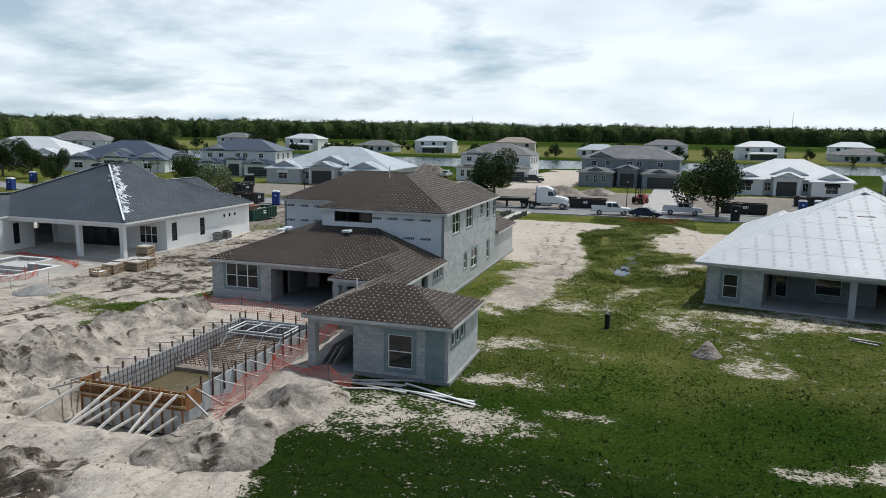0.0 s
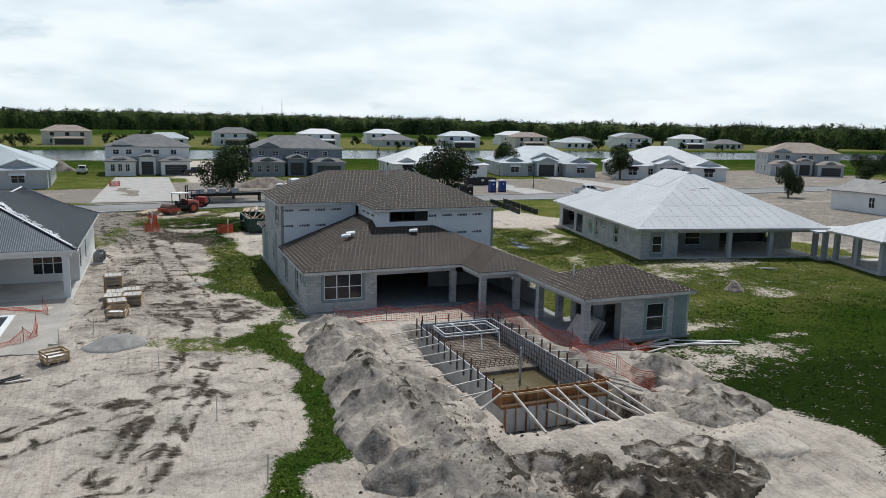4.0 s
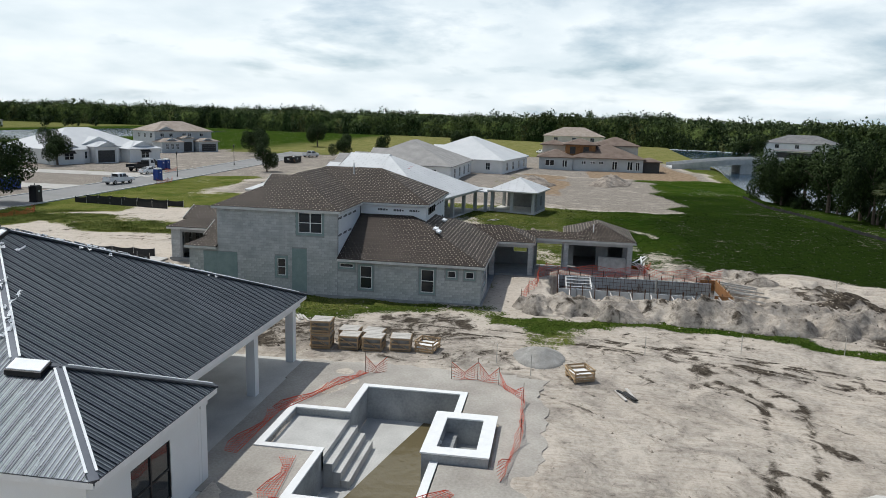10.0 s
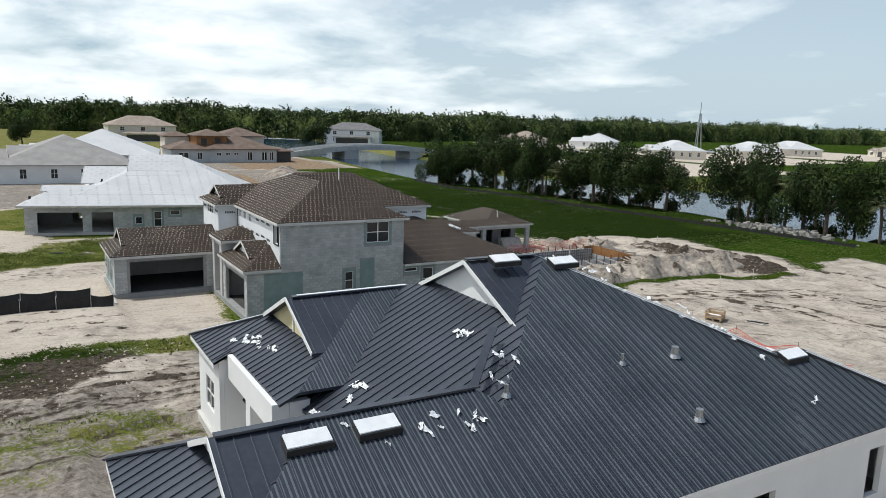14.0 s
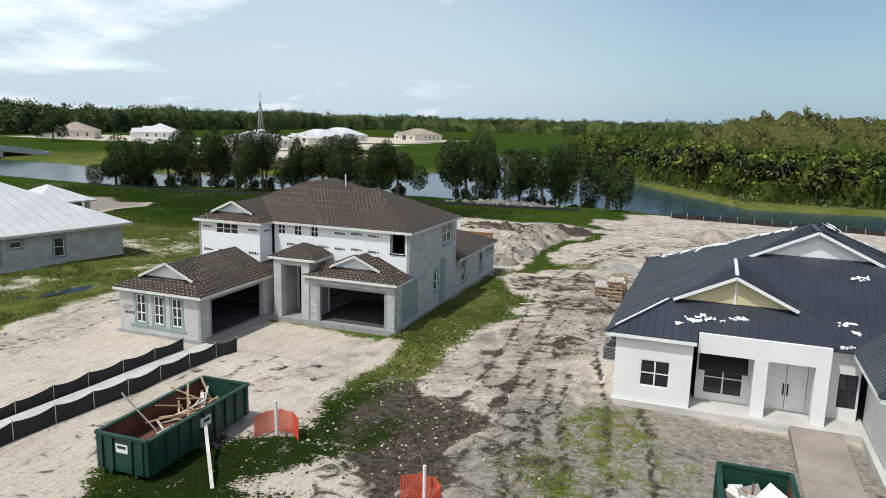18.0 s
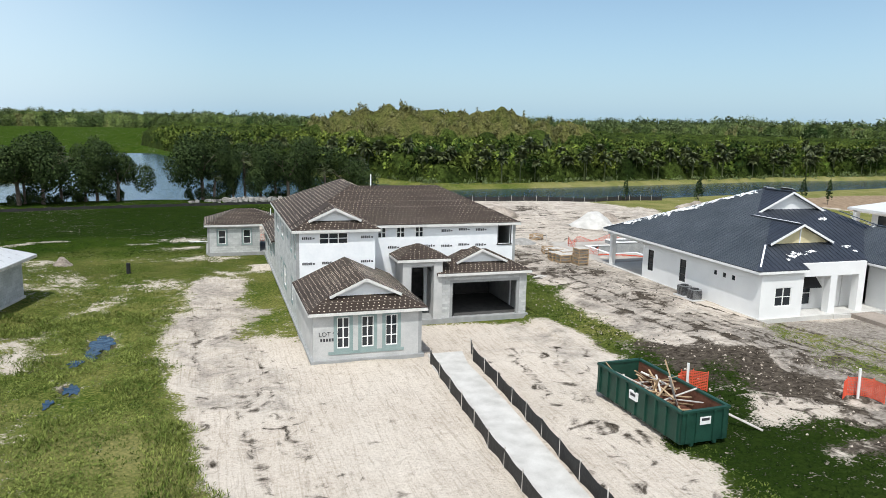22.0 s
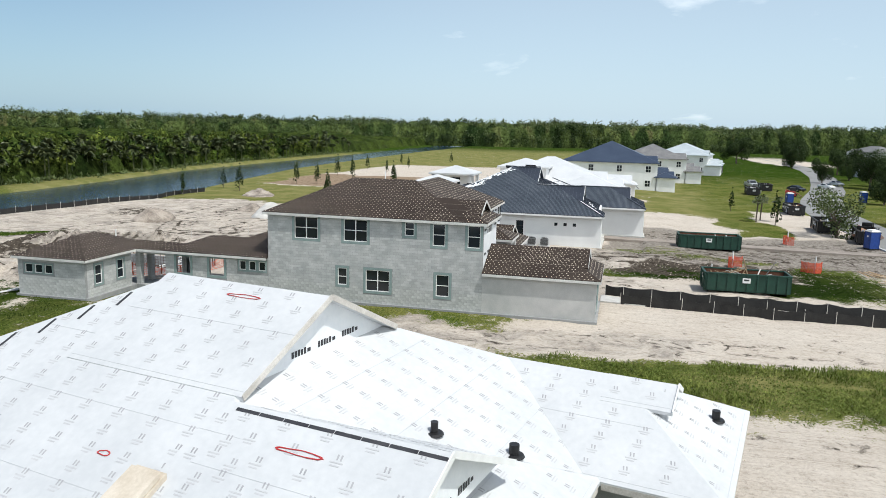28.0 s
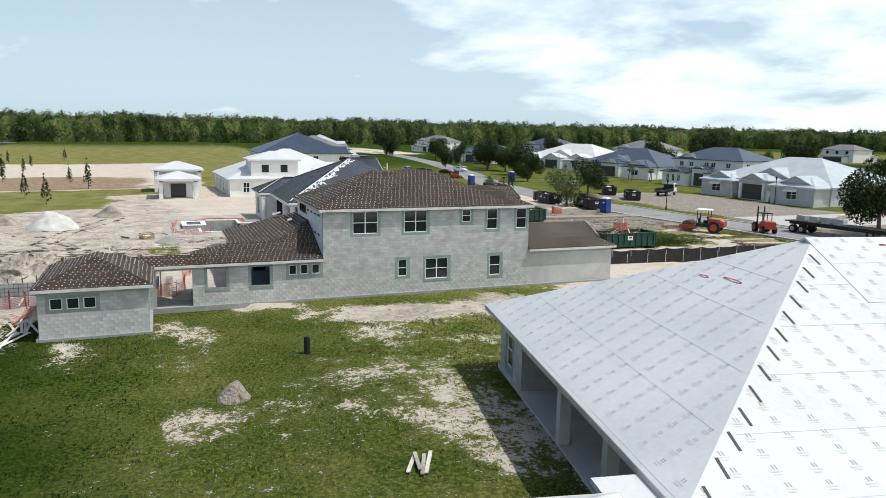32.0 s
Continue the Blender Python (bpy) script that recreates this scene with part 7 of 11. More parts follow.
# ---------------------------------------------------------------- yard: pools, heaps, fences
def coping_pool():
    """The finished shell behind the metal-roofed house: walls, floor, ledge steps, raised spa, white coping."""
    p = placed("plastered_pool", "empty grey plastered swimming pool with white coping and raised spa", "pool", (-54.3, 48, 0.4))
    top, deep = 0.50, -1.15
    part("basin_floor", Geo().box(-59.6, 45.3, deep - 0.15, -49.1, 50.2, deep), "slab", p)
    w = 0.22
    for r in ((-59.75, 45.45, -56.2, 45.67), (-52.3, 45.2, -49.0, 45.42), (-49.2, 45.42, -48.98, 50.2), (-52.3, 50.0, -49.2, 50.22), (-59.75, 50.0, -56.0, 50.22), (-59.75, 45.67, -59.53, 50.0)):
        part("basin_wall", Geo().box(r[0], r[1], deep, r[2], r[3], top - 0.06), "plaster", p)
    # ledge with a sunken floor and three steps
    part("ledge", Geo().box(-56.0, 50.0, -0.6, -52.3, 52.5, 0.12), "slab", p)
    for r in ((-56.22, 50.0, -56.0, 52.6), (-52.3, 50.22, -52.08, 52.6), (-56.22, 52.5, -52.08, 52.72)):
        part("ledge_wall", Geo().box(r[0], r[1], -0.4, r[2], r[3], top - 0.06), "plaster", p)
    for i in range(3):
        part("step", Geo().box(-56.0, 49.62 - 0.34 * i, deep, -52.3, 49.99 - 0.34 * i, -0.15 - 0.33 * i), "slab", p)
    c = Geo()
    z0, z1 = top - 0.06, top
    for r in ((-59.9, 45.4, -56.2, 45.72), (-52.3, 45.15, -48.9, 45.47), (-49.25, 45.47, -48.9, 49.95), (-52.35, 49.95, -48.9, 50.27), (-52.35, 50.27, -52.03, 52.77), (-56.27, 52.45, -52.35, 52.77),
              (-56.27, 49.95, -55.95, 52.45), (-59.9, 49.95, -56.27, 50.27), (-59.9, 45.72, -59.58, 49.95)):
        c.box(r[0], r[1], z0, r[2], r[3], z1)
    part("coping", c, "trim", p, "white coping band")
    # raised spa
    s = Geo()
    for r in ((-56.2, 43.5, -52.3, 43.95), (-56.2, 45.6, -52.3, 46.05), (-56.2, 43.95, -55.7, 45.6), (-52.8, 43.95, -52.3, 45.6)):
        s.box(r[0], r[1], deep, r[2], r[3], 0.80)
    spa = part("spa_wall", s, "plaster", p)
    cc = Geo()
    for r in ((-56.25, 43.45, -52.25, 44.0), (-56.25, 45.55, -52.25, 46.1), (-56.25, 44.0, -55.65, 45.55), (-52.85, 44.0, -52.25, 45.55)):
        cc.box(r[0], r[1], 0.80, r[2], r[3], 0.86)
    part("spa_coping", cc, "trim", spa)
    part("spa_bench", Geo().box(-55.7, 43.95, deep, -52.8, 45.6, -0.3).box(-55.7, 45.1, -0.3, -52.8, 45.6, 0.15), "plaster", spa)
    for x in (-55.2, -54.4):
        part("spa_jet", Geo().tube((x, 45.6, 0.45), (x, 45.55, 0.45), 0.07, n=10), "trim", spa)
    part("skimmer", Geo().box(-50.3, 45.42, 0.18, -50.0, 45.46, 0.36), "black", p)
    wq = Geo(); wq.quad((-59.5, 45.7, deep + 0.03), (-49.25, 45.7, deep + 0.03), (-49.25, 47.2, deep + 0.03), (-52.5, 48.0, deep + 0.03)); wq.quad((-59.5, 45.7, deep + 0.03), (-52.5, 48.0, deep + 0.03), (-56.5, 48.9, deep + 0.03), (-59.5, 49.9, deep + 0.03))
    tagged(part("shallow_water", wq, "mud_water", p))
    return p


coping_pool()
# crushed-stone apron round the pool
ap = Geo()
for r in ((-65, 43.0, -59.95, 52.7), (-59.95, 43.0, -56.3, 45.35), (-56.3, 43.0, -52.2, 43.4), (-52.2, 43.0, -46.2, 45.1), (-48.9, 45.1, -46.2, 54.3), (-59.95, 50.3, -56.3, 54.2), (-56.3, 52.8, -52.0, 54.2), (-52.0, 50.3, -48.9, 54.2)):
    ap.slab([(r[0], r[1], 0.455), (r[2], r[1], 0.455), (r[2], r[3], 0.455), (r[0], r[3], 0.455)], (0, 0, -0.4))
rag = random.Random(17)
e0 = 0.6
for k in range(47):      # ragged outer edges that thin out over the soil
    x, e1 = -65 + k * 0.4, max(0.1, min(1.7, e0 + rag.uniform(-0.28, 0.28)))
    ap.slab([(x, 43 - e0, 0.40), (x + 0.4, 43 - e1, 0.40), (x + 0.4, 43, 0.455), (x, 43, 0.455)], (0, 0, -0.4)); e0 = e1
e0 = 0.5
for k in range(28):
    y, e1 = 43 + k * 0.4, max(0.1, min(1.3, e0 + rag.uniform(-0.28, 0.28)))
    ap.slab([(-46.2, y, 0.455), (-46.2 + e0, y, 0.40), (-46.2 + e1, y + 0.4, 0.40), (-46.2, y + 0.4, 0.455)], (0, 0, -0.4)); e0 = e1
solid("crushed_stone_apron", ap, "apron", "compacted pale crushed stone round the pool", "paving", kind="structure")


def form_pool():
    """The pool being formed: steel side panels, rebar, plywood end with raking braces, muddy water."""
    p = placed("pool_formwork", "pool formwork of plywood, steel panels and rebar in an excavation", "formwork", (-22.7, 34.5, -1.4))
    x0, y0, x1, y1 = POOL1
    z0, z1 = -1.45, 0.38
    rng = random.Random(4)
    # side and far panels, in bays with a grid of bars
    def bay(xa, ya, xb, yb, name="form_panel"):
        g = Geo()
        g.box(min(xa, xb) - 0.03, min(ya, yb) - 0.03, z0, max(xa, xb) + 0.03, max(ya, yb) + 0.03, z1)
        b = part(name, g, "galv", p)
        return b
    ny = 9
    for k in range(ny):
        ya, yb = y0 + 0.4 + (y1 - y0 - 0.4) * k / ny, y0 + 0.4 + (y1 - y0 - 0.4) * (k + 1) / ny - 0.02
        bay(x0, ya, x0, yb); bay(x1, ya, x1, yb)
    for k in range(4):
        bay(x0 + 0.05 + (x1 - x0) * k / 4, y1, x0 + (x1 - x0) * (k + 1) / 4 - 0.05, y1)
    grid = Geo()
    for side, x in ((1, x0 + 0.1), (-1, x1 - 0.1)):
        y = y0 + 0.5
        while y < y1:
            grid.beam((x, y, z0), (x, y, z1 + 0.05), 0.025); y += 0.3
        for z in (-1.2, -0.9, -0.6, -0.3, 0.0, 0.28):
            grid.beam((x, y0 + 0.4, z), (x, y1, z), 0.025)
    for z in (-0.9, -0.6, -0.3, 0.0):
        grid.beam((x0, y1 - 0.1, z), (x1, y1 - 0.1, z), 0.025)
    for k in range(16):
        grid.beam((x0 + 0.2 + k * 0.31, y1 - 0.1, z0), (x0 + 0.2 + k * 0.31, y1 - 0.1, z1), 0.025)
    for k in range(17):   # mat over the shelf
        grid.beam((x0 + 0.15 + k * 0.3, 34.4, -0.55), (x0 + 0.15 + k * 0.3, y1 - 0.2, -0.55), 0.025)
        grid.beam((x0 + 0.15 + k * 0.3, 34.4, -0.55), (x0 + 0.15 + k * 0.3, 34.2, 0.05), 0.025)
    for k in range(20):
        grid.beam((x0 + 0.1, 34.5 + k * 0.31, -0.53), (x1 - 0.1, 34.5 + k * 0.31, -0.53), 0.025)
    tagged(part("rebar_grid", grid, "steel", p), kind="stuff")
    # stakes along the rim
    for k in range(14):
        y = y0 + 0.6 + k * 0.95
        for x in (x0 - 0.08, x1 + 0.08):
            part("stake", Geo().beam((x, y, -0.4), (x + rng.uniform(-0.04, 0.04), y, z1 + rng.uniform(0.3, 0.55)), 0.07), "steel", p)
    for k in range(6):
        x = x0 + 0.3 + k * 0.9
        part("stake", Geo().beam((x, y1 + 0.08, -0.4), (x, y1 + 0.08, z1 + 0.5), 0.07), "steel", p)
    # plywood end with studs, walers and raking braces
    for k in range(4):
        xa = x0 - 0.3 + k * 1.43
        part("plywood_panel", Geo().box(xa, y0 - 0.03, -0.25, xa + 1.40, y0 + 0.02, 0.62), "ply", p)
        part("lower_panel", Geo().box(xa, y0 - 0.02, z0, xa + 1.40, y0 + 0.03, -0.26), "galv", p, "pale lower form panel")
    part("plywood_panel", Geo().box(x0 - 0.34, y0 + 0.03, -0.3, x0 - 0.29, y0 + 1.2, 0.6), "ply", p)
    part("plywood_panel", Geo().box(x1 + 0.29, y0 + 0.03, -0.3, x1 + 0.34, y0 + 1.2, 0.6), "ply", p)
    for k in range(11):
        xa = x0 - 0.25 + k * 0.56
        part("stud", Geo().box(xa, y0 - 0.13, z0, xa + 0.045, y0 - 0.035, 0.6 + 0.1 * (k % 3)), "wood" if k % 2 else "ply", p)
    for z in (0.45, -0.05):
        part("waler", Geo().box(x0 - 0.5, y0 - 0.19, z, x1 + 0.5, y0 - 0.135, z + 0.1), "wood", p)
    for k, xa in enumerate((x0 + 0.1, x0 + 1.7, x0 + 2.4, x0 + 3.4, x0 + 4.4, x1 + 0.1)):
        d = (-0.1, 0.7, 0.0, 0.5, 0.9, 0.5)[k]
        part("brace", Geo().beam((xa, y0 - 0.15, 0.55), (xa + d, y0 - 3.5 - 0.4 * (k % 2), 0.02), 0.075, 0.11), "grey_wood", p)
        if k % 2: part("brace", Geo().beam((xa + 0.05, y0 - 0.15, -0.4), (xa + d, y0 - 3.3, -0.25), 0.07, 0.1), "grey_wood", p)
    for k in range(8):     # bars tied back to the ground on both sides
        y = y0 + 1.2 + k * 1.55
        part("tie_board", Geo().beam((x0 - 0.05, y, 0.3), (x0 - 2.1, y + rng.uniform(-0.2, 0.2), 0.12), 0.08, 0.05), "grey_wood", p)
        if k > 0: part("tie_board", Geo().beam((x1 + 0.05, y, 0.3), (x1 + 1.6, y + rng.uniform(-0.2, 0.2), 0.12), 0.08, 0.05), "grey_wood", p)
    for sx, xe in ((x0 - 0.3, x0 - 2.0), (x1 + 0.3, x1 + 2.0)):
        part("brace", Geo().beam((sx, y0 + 0.2, 0.5), (xe, y0 - 0.6, 0.0), 0.06, 0.09), "grey_wood", p)
        part("brace", Geo().beam((sx, y0 + 0.9, 0.5), (xe, y0 + 0.6, 0.05), 0.06, 0.09), "grey_wood", p)
    # shelf, water, pipe frame for the spa
    part("earth_shelf", Geo().box(x0 + 0.05, 34.3, z0, x1 - 0.05, y1 - 0.05, -0.75), "sand", p)
    wq = Geo(); wq.quad((x0 + 0.03, y0 + 0.05, -0.95), (x1 - 0.03, y0 + 0.05, -0.95), (x1 - 0.03, 34.32, -0.95), (x0 + 0.03, 34.32, -0.95))
    part("muddy_water", wq, "mud_water", p, "still brown water in the excavation")
    fx0, fx1, fy0, fy1 = -24.4, -20.8, 38.3, 40.3
    for z in (0.22, 0.40):
        for a, b in (((fx0, fy0), (fx1, fy0)), ((fx1, fy0), (fx1, fy1)), ((fx1, fy1), (fx0, fy1)), ((fx0, fy1), (fx0, fy0))):
            part("pipe", Geo().tube((*a, z), (*b, z), 0.04, n=8), "pvc", p)
    for x in (fx0, -23.2, -22.0, fx1):
        part("pipe", Geo().tube((x, fy0, 0.4), (x, fy1, 0.4), 0.035, n=8), "pvc", p)
        part("pipe", Geo().tube((x, fy0, 0.22), (x - 0.2, fy0 - 0.6, -0.6), 0.035, n=8), "pvc", p)
    part("survey_post", Geo().box(-22.05, 33.0, -0.95, -21.95, 33.1, 0.9), "grey_wood", p)
    return p


form_pool()


def heap(name, cx, cy, rx, ry, h, turn, seed, mat="sand", label="heap of pale sandy soil", rough=0.35, group=""):
    """A tipped heap with lumps, its foot sunk into the ground."""
    n = max(28, int(max(rx, ry) * 11))
    u = np.linspace(-1.15, 1.15, n)
    U, V = np.meshgrid(u, u)
    r = np.sqrt(U ** 2 + V ** 2)
    c, s = math.cos(radians(turn)), math.sin(radians(turn))
    x, y = cx + U * rx * c - V * ry * s, cy + U * rx * s + V * ry * c
    big, med, fine = value_noise(x, y, 2.6, seed), value_noise(x, y, 1.0, seed + 1), value_noise(x, y, 0.42, seed + 2)
    body = np.clip(1 - r + 0.5 * (big - 0.5), 0, 1)
    prof = body ** 0.85 * 1.25
    z = ground_height(x, y) * 0 + np.clip(prof, 0, 1.15) * h * (0.75 + 0.5 * big)
    z = z + (med - 0.5) * rough * np.clip(prof * 2, 0, 1) + (fine - 0.5) * rough * 0.55 * np.clip(prof * 2, 0, 1)
    base = np.array(ground_height(x.ravel(), y.ravel())).reshape(x.shape)
    base = np.maximum(base, -0.2)
    z = np.where(body > 0.02, base + z, base - 0.25)
    verts = np.stack([x - cx, y - cy, z], -1).reshape(-1, 3)
    i = (np.arange(n - 1)[:, None] * n + np.arange(n - 1)[None]).ravel()
    me = mesh_of(name, verts, np.stack([i, i + 1, i + 1 + n, i + n], 1).tolist(), mat)
    me.polygons.foreach_set("use_smooth", np.ones(len(me.polygons), bool))
    ob = new(name, me); ob.location = (cx, cy, 0)
    return tagged(ob, label, "heap", group)


BANKS = []


def bank_top(x, y):
    """Height of the banks of dug soil over a point of the plan."""
    best = -9.0
    for xa, ya, sx, sy, z in BANKS:
        i, j = int((x - xa) / sx), int((y - ya) / sy)
        if 0 <= i < z.shape[1] and 0 <= j < z.shape[0]: best = max(best, z[j, i])
    return best


def mound(name, spine, label, seed, cell=0.15, lump=0.74, wet=0.22, group="spoil mounds", pale=False):
    """A bank of dug sand along a spine of (x, y, half width, height): steep sides, slumps, gullies and clods."""
    xs_ = [p[0] for p in spine]; ys_ = [p[1] for p in spine]; m = max(p[2] for p in spine) + 1.2
    xa, xb, ya, yb = min(xs_) - m, max(xs_) + m, min(ys_) - m, max(ys_) + m
    nx, ny = int((xb - xa) / cell) + 1, int((yb - ya) / cell) + 1
    X, Y = np.meshgrid(np.linspace(xa, xb, nx), np.linspace(ya, yb, ny))
    x, y = X.ravel(), Y.ravel()
    big, med, fine, tiny = (value_noise(x, y, c, seed + i) for i, c in enumerate((3.4, 1.25, 0.52, 0.26)))
    wx, wy = x + (big - 0.5) * 1.6 + (med - 0.5) * 0.7, y + (value_noise(x, y, 2.7, seed + 7) - 0.5) * 1.6
    h = np.zeros_like(x)
    for (x0, y0, w0, h0), (x1, y1, w1, h1) in zip(spine, spine[1:]):
        t = np.clip(((wx - x0) * (x1 - x0) + (wy - y0) * (y1 - y0)) / ((x1 - x0) ** 2 + (y1 - y0) ** 2), 0, 1)
        d = np.hypot(wx - x0 - t * (x1 - x0), wy - y0 - t * (y1 - y0)) / (w0 + (w1 - w0) * t)
        p = np.clip(1 - d, 0, 1)
        h = np.maximum(h, (h0 + (h1 - h0) * t) * (1.25 * p ** 0.9 - 0.25 * p ** 3))
    body = np.clip(h / 0.35, 0, 1)
    gully = 1 - np.abs(2 * value_noise(x, y, 1.7, seed + 9) - 1)
    h = h * (0.78 + 0.44 * big) + body * (lump * (med - 0.5) + 0.62 * lump * (fine - 0.5) + 0.34 * lump * (tiny - 0.5) - 0.30 * lump * gully ** 3)
    z = np.maximum(ground_height(x, y), -0.15)
    inside = h > 0.015
    z = np.where(inside, z + h + 0.03, z - 0.3)
    cell_x, cell_y = (xb - xa) / (nx - 1), (yb - ya) / (ny - 1)
    me = bpy.data.meshes.new(name)
    i = (np.arange(ny - 1)[:, None] * nx + np.arange(nx - 1)[None]).ravel()
    q = np.stack([i, i + 1, i + 1 + nx, i + nx], 1)
    q = q[inside[q].any(1)]
    used, q = np.unique(q, return_inverse=True)
    cx, cy = float(np.mean(xs_)), float(np.mean(ys_))
    me.vertices.add(len(used)); me.vertices.foreach_set("co", np.stack([x - cx, y - cy, z], 1)[used].ravel())
    n = q.size // 4
    me.loops.add(4 * n); me.loops.foreach_set("vertex_index", q.ravel())
    me.polygons.add(n); me.polygons.foreach_set("loop_start", np.arange(n) * 4); me.polygons.foreach_set("use_smooth", np.ones(n, bool))
    me.update(calc_edges=True)
    me.attributes.new("wet", "FLOAT", "POINT").data.foreach_set("value", (wet + 0.5 * (big - 0.5) + 0.9 * (fine - 0.55))[used].astype(np.float32))
    me.attributes.new("damp", "FLOAT", "POINT").data.foreach_set("value", ((-0.6 if pale else 0.66) + 0.7 * (med - 0.5))[used].astype(np.float32))
    me.materials.append(M["ground"])
    BANKS.append((xa, ya, cell_x, cell_y, np.where(inside, z, -9).reshape(ny, nx)))
    ob = new(name, me); ob.location = (cx, cy, 0)
    return tagged(ob, label, "heap", group)


mound("spoil_bank", [(-30.4, 42.6, 1.6, 0.7), (-30.1, 40.0, 2.2, 1.0), (-30.4, 34.0, 2.9, 1.1), (-30.4, 28.0, 3.2, 1.25), (-30.6, 23.0, 3.4, 1.3), (-29.8, 19.0, 2.8, 0.8)], "long lumpy bank of excavated pale sand beside the pool formwork", 11)
mound("spoil_bank", [(-15.1, 31.2, 1.3, 0.4), (-15.3, 28.6, 1.8, 0.6), (-15.6, 25.2, 1.9, 0.5), (-16.8, 23.6, 1.6, 0.3)], "churned bank of pale sand between the dig and the lawn", 31)
mound("spoil_bank", [(-27.6, 20.0, 3.0, 0.55), (-23.5, 19.4, 2.4, 0.35), (-20.5, 19.6, 2.0, 0.3)], "low trampled bank of damp sand in front of the dig", 51, wet=0.75)
mound("shell_patch", [(-18.4, 20.8, 1.5, 0.22), (-16.4, 21.0, 1.5, 0.26)], "low pale patch of crushed shell sand beside the lawn", 71, lump=0.3, wet=-0.8, pale=True)
mound("mud_bank", [(-32.8, 17.6, 2.4, 0.6), (-29.3, 17.8, 3.0, 0.6), (-26.0, 17.0, 2.0, 0.35)], "low bank of dark damp mud clods", 91, lump=0.5, wet=1.6)
for a in ((-50.3, 16.5, 3.2, 2.4, 1.2, 20, 61), (-63.9, 23.7, 2.6, 2.0, 1.0, 60, 71), (-68.7, 35.2, 2.2, 2.2, 1.1, 0, 81), (3.0, 43.8, 0.75, 0.65, 0.5, 0, 91), (-88, 12, 5, 3, 1.0, 30, 95), (70, 46, 7, 4, 1.6, 30, 97), (78, 30, 8, 4, 1.4, -20, 99), (-20, 146, 6, 4, 1.5, 0, 101), (-13, 149, 4, 3, 1.2, 0, 103), (-66, 196, 7, 4, 2.5, 0, 105)):
    heap("soil_mound", *a, group="soil mounds")


def soil_clods():
    """Loose lumps of soil thrown about the dig and the bare lots, as small broken wedges."""
    r = np.random.RandomState(404)
    for name, mat, lots, lab in (("soil_clods", "clod", ((-30.4, 31, 1.5, 7, 900), (-30.6, 21, 2.2, 3.0, 450), (-17.0, 26, 1.6, 3.5, 220), (-22, 20.5, 4.5, 1.6, 260), (-42, 55, 3, 14, 600), (-40, 84, 3, 8, 700), (-56, 28, 9, 9, 700), (-35, 70, 1.3, 8, 260)), "crumbled clods of brown soil thrown about"),
                                 ("mud_clods", "mud", ((-30.5, 17.6, 2.0, 1.0, 420), (-37, 82, 1.6, 4, 260), (-29.0, 24.5, 2.4, 3.2, 240), (-42, 60, 2.5, 7, 200)), "dark wet clods of mud")):
        out = []
        for cx, cy, sx, sy, n in lots:
            x, y = cx + sx * r.normal(size=n), cy + sy * r.normal(size=n)
            keep = ~((x > -26.6) & (x < -18.4) & (y > 24.6) & (y < 41.8)) & ~((x > -31.6) & (x < -9) & (y > 46) & (y < 76)) & ~((x > -17.3) & (y > 34) & (y < 47)) & ~((x < -45) & (y > 44) & (y < 81))
            x, y = x[keep], y[keep]
            z = np.maximum(ground_height(x, y), [bank_top(a, b) for a, b in zip(x, y)])
            k = len(x)
            s = 0.03 + 0.08 * r.rand(k) ** 3
            a = r.rand(k) * 6.28
            for j in range(3):
                b0, b1 = a + j * 2.094, a + j * 2.094 + 2.094
                top = np.stack([x + 0.2 * s * np.cos(a), y + 0.2 * s * np.sin(a), z + s * 0.9], 1)
                p = np.stack([x + s * np.cos(b0), y + s * np.sin(b0), z - 0.03], 1); q = np.stack([x + s * np.cos(b1), y + s * np.sin(b1), z - 0.03], 1)
                m = (p + q) / 2; m[:, 2] = z + s * 0.25; m[:, 0] += 0.3 * s * np.cos(a + j * 2.094 + 1.047); m[:, 1] += 0.3 * s * np.sin(a + j * 2.094 + 1.047)
                out.append(np.stack([p, m, q, top], 1))
        tagged(new(name, flakes_mesh(name, out, mat)), lab, "soil", kind="stuff")


soil_clods()
heap("gravel_mound", -58.7, 29.5, 2.9, 2.6, 1.35, 0, 111, "gravel", "heap of pale crushed stone")
heap("gravel_mound", -42.9, 41.9, 1.6, 1.4, 0.38, 0, 121, "stone", "small heap of grey crushed stone", 0.12)


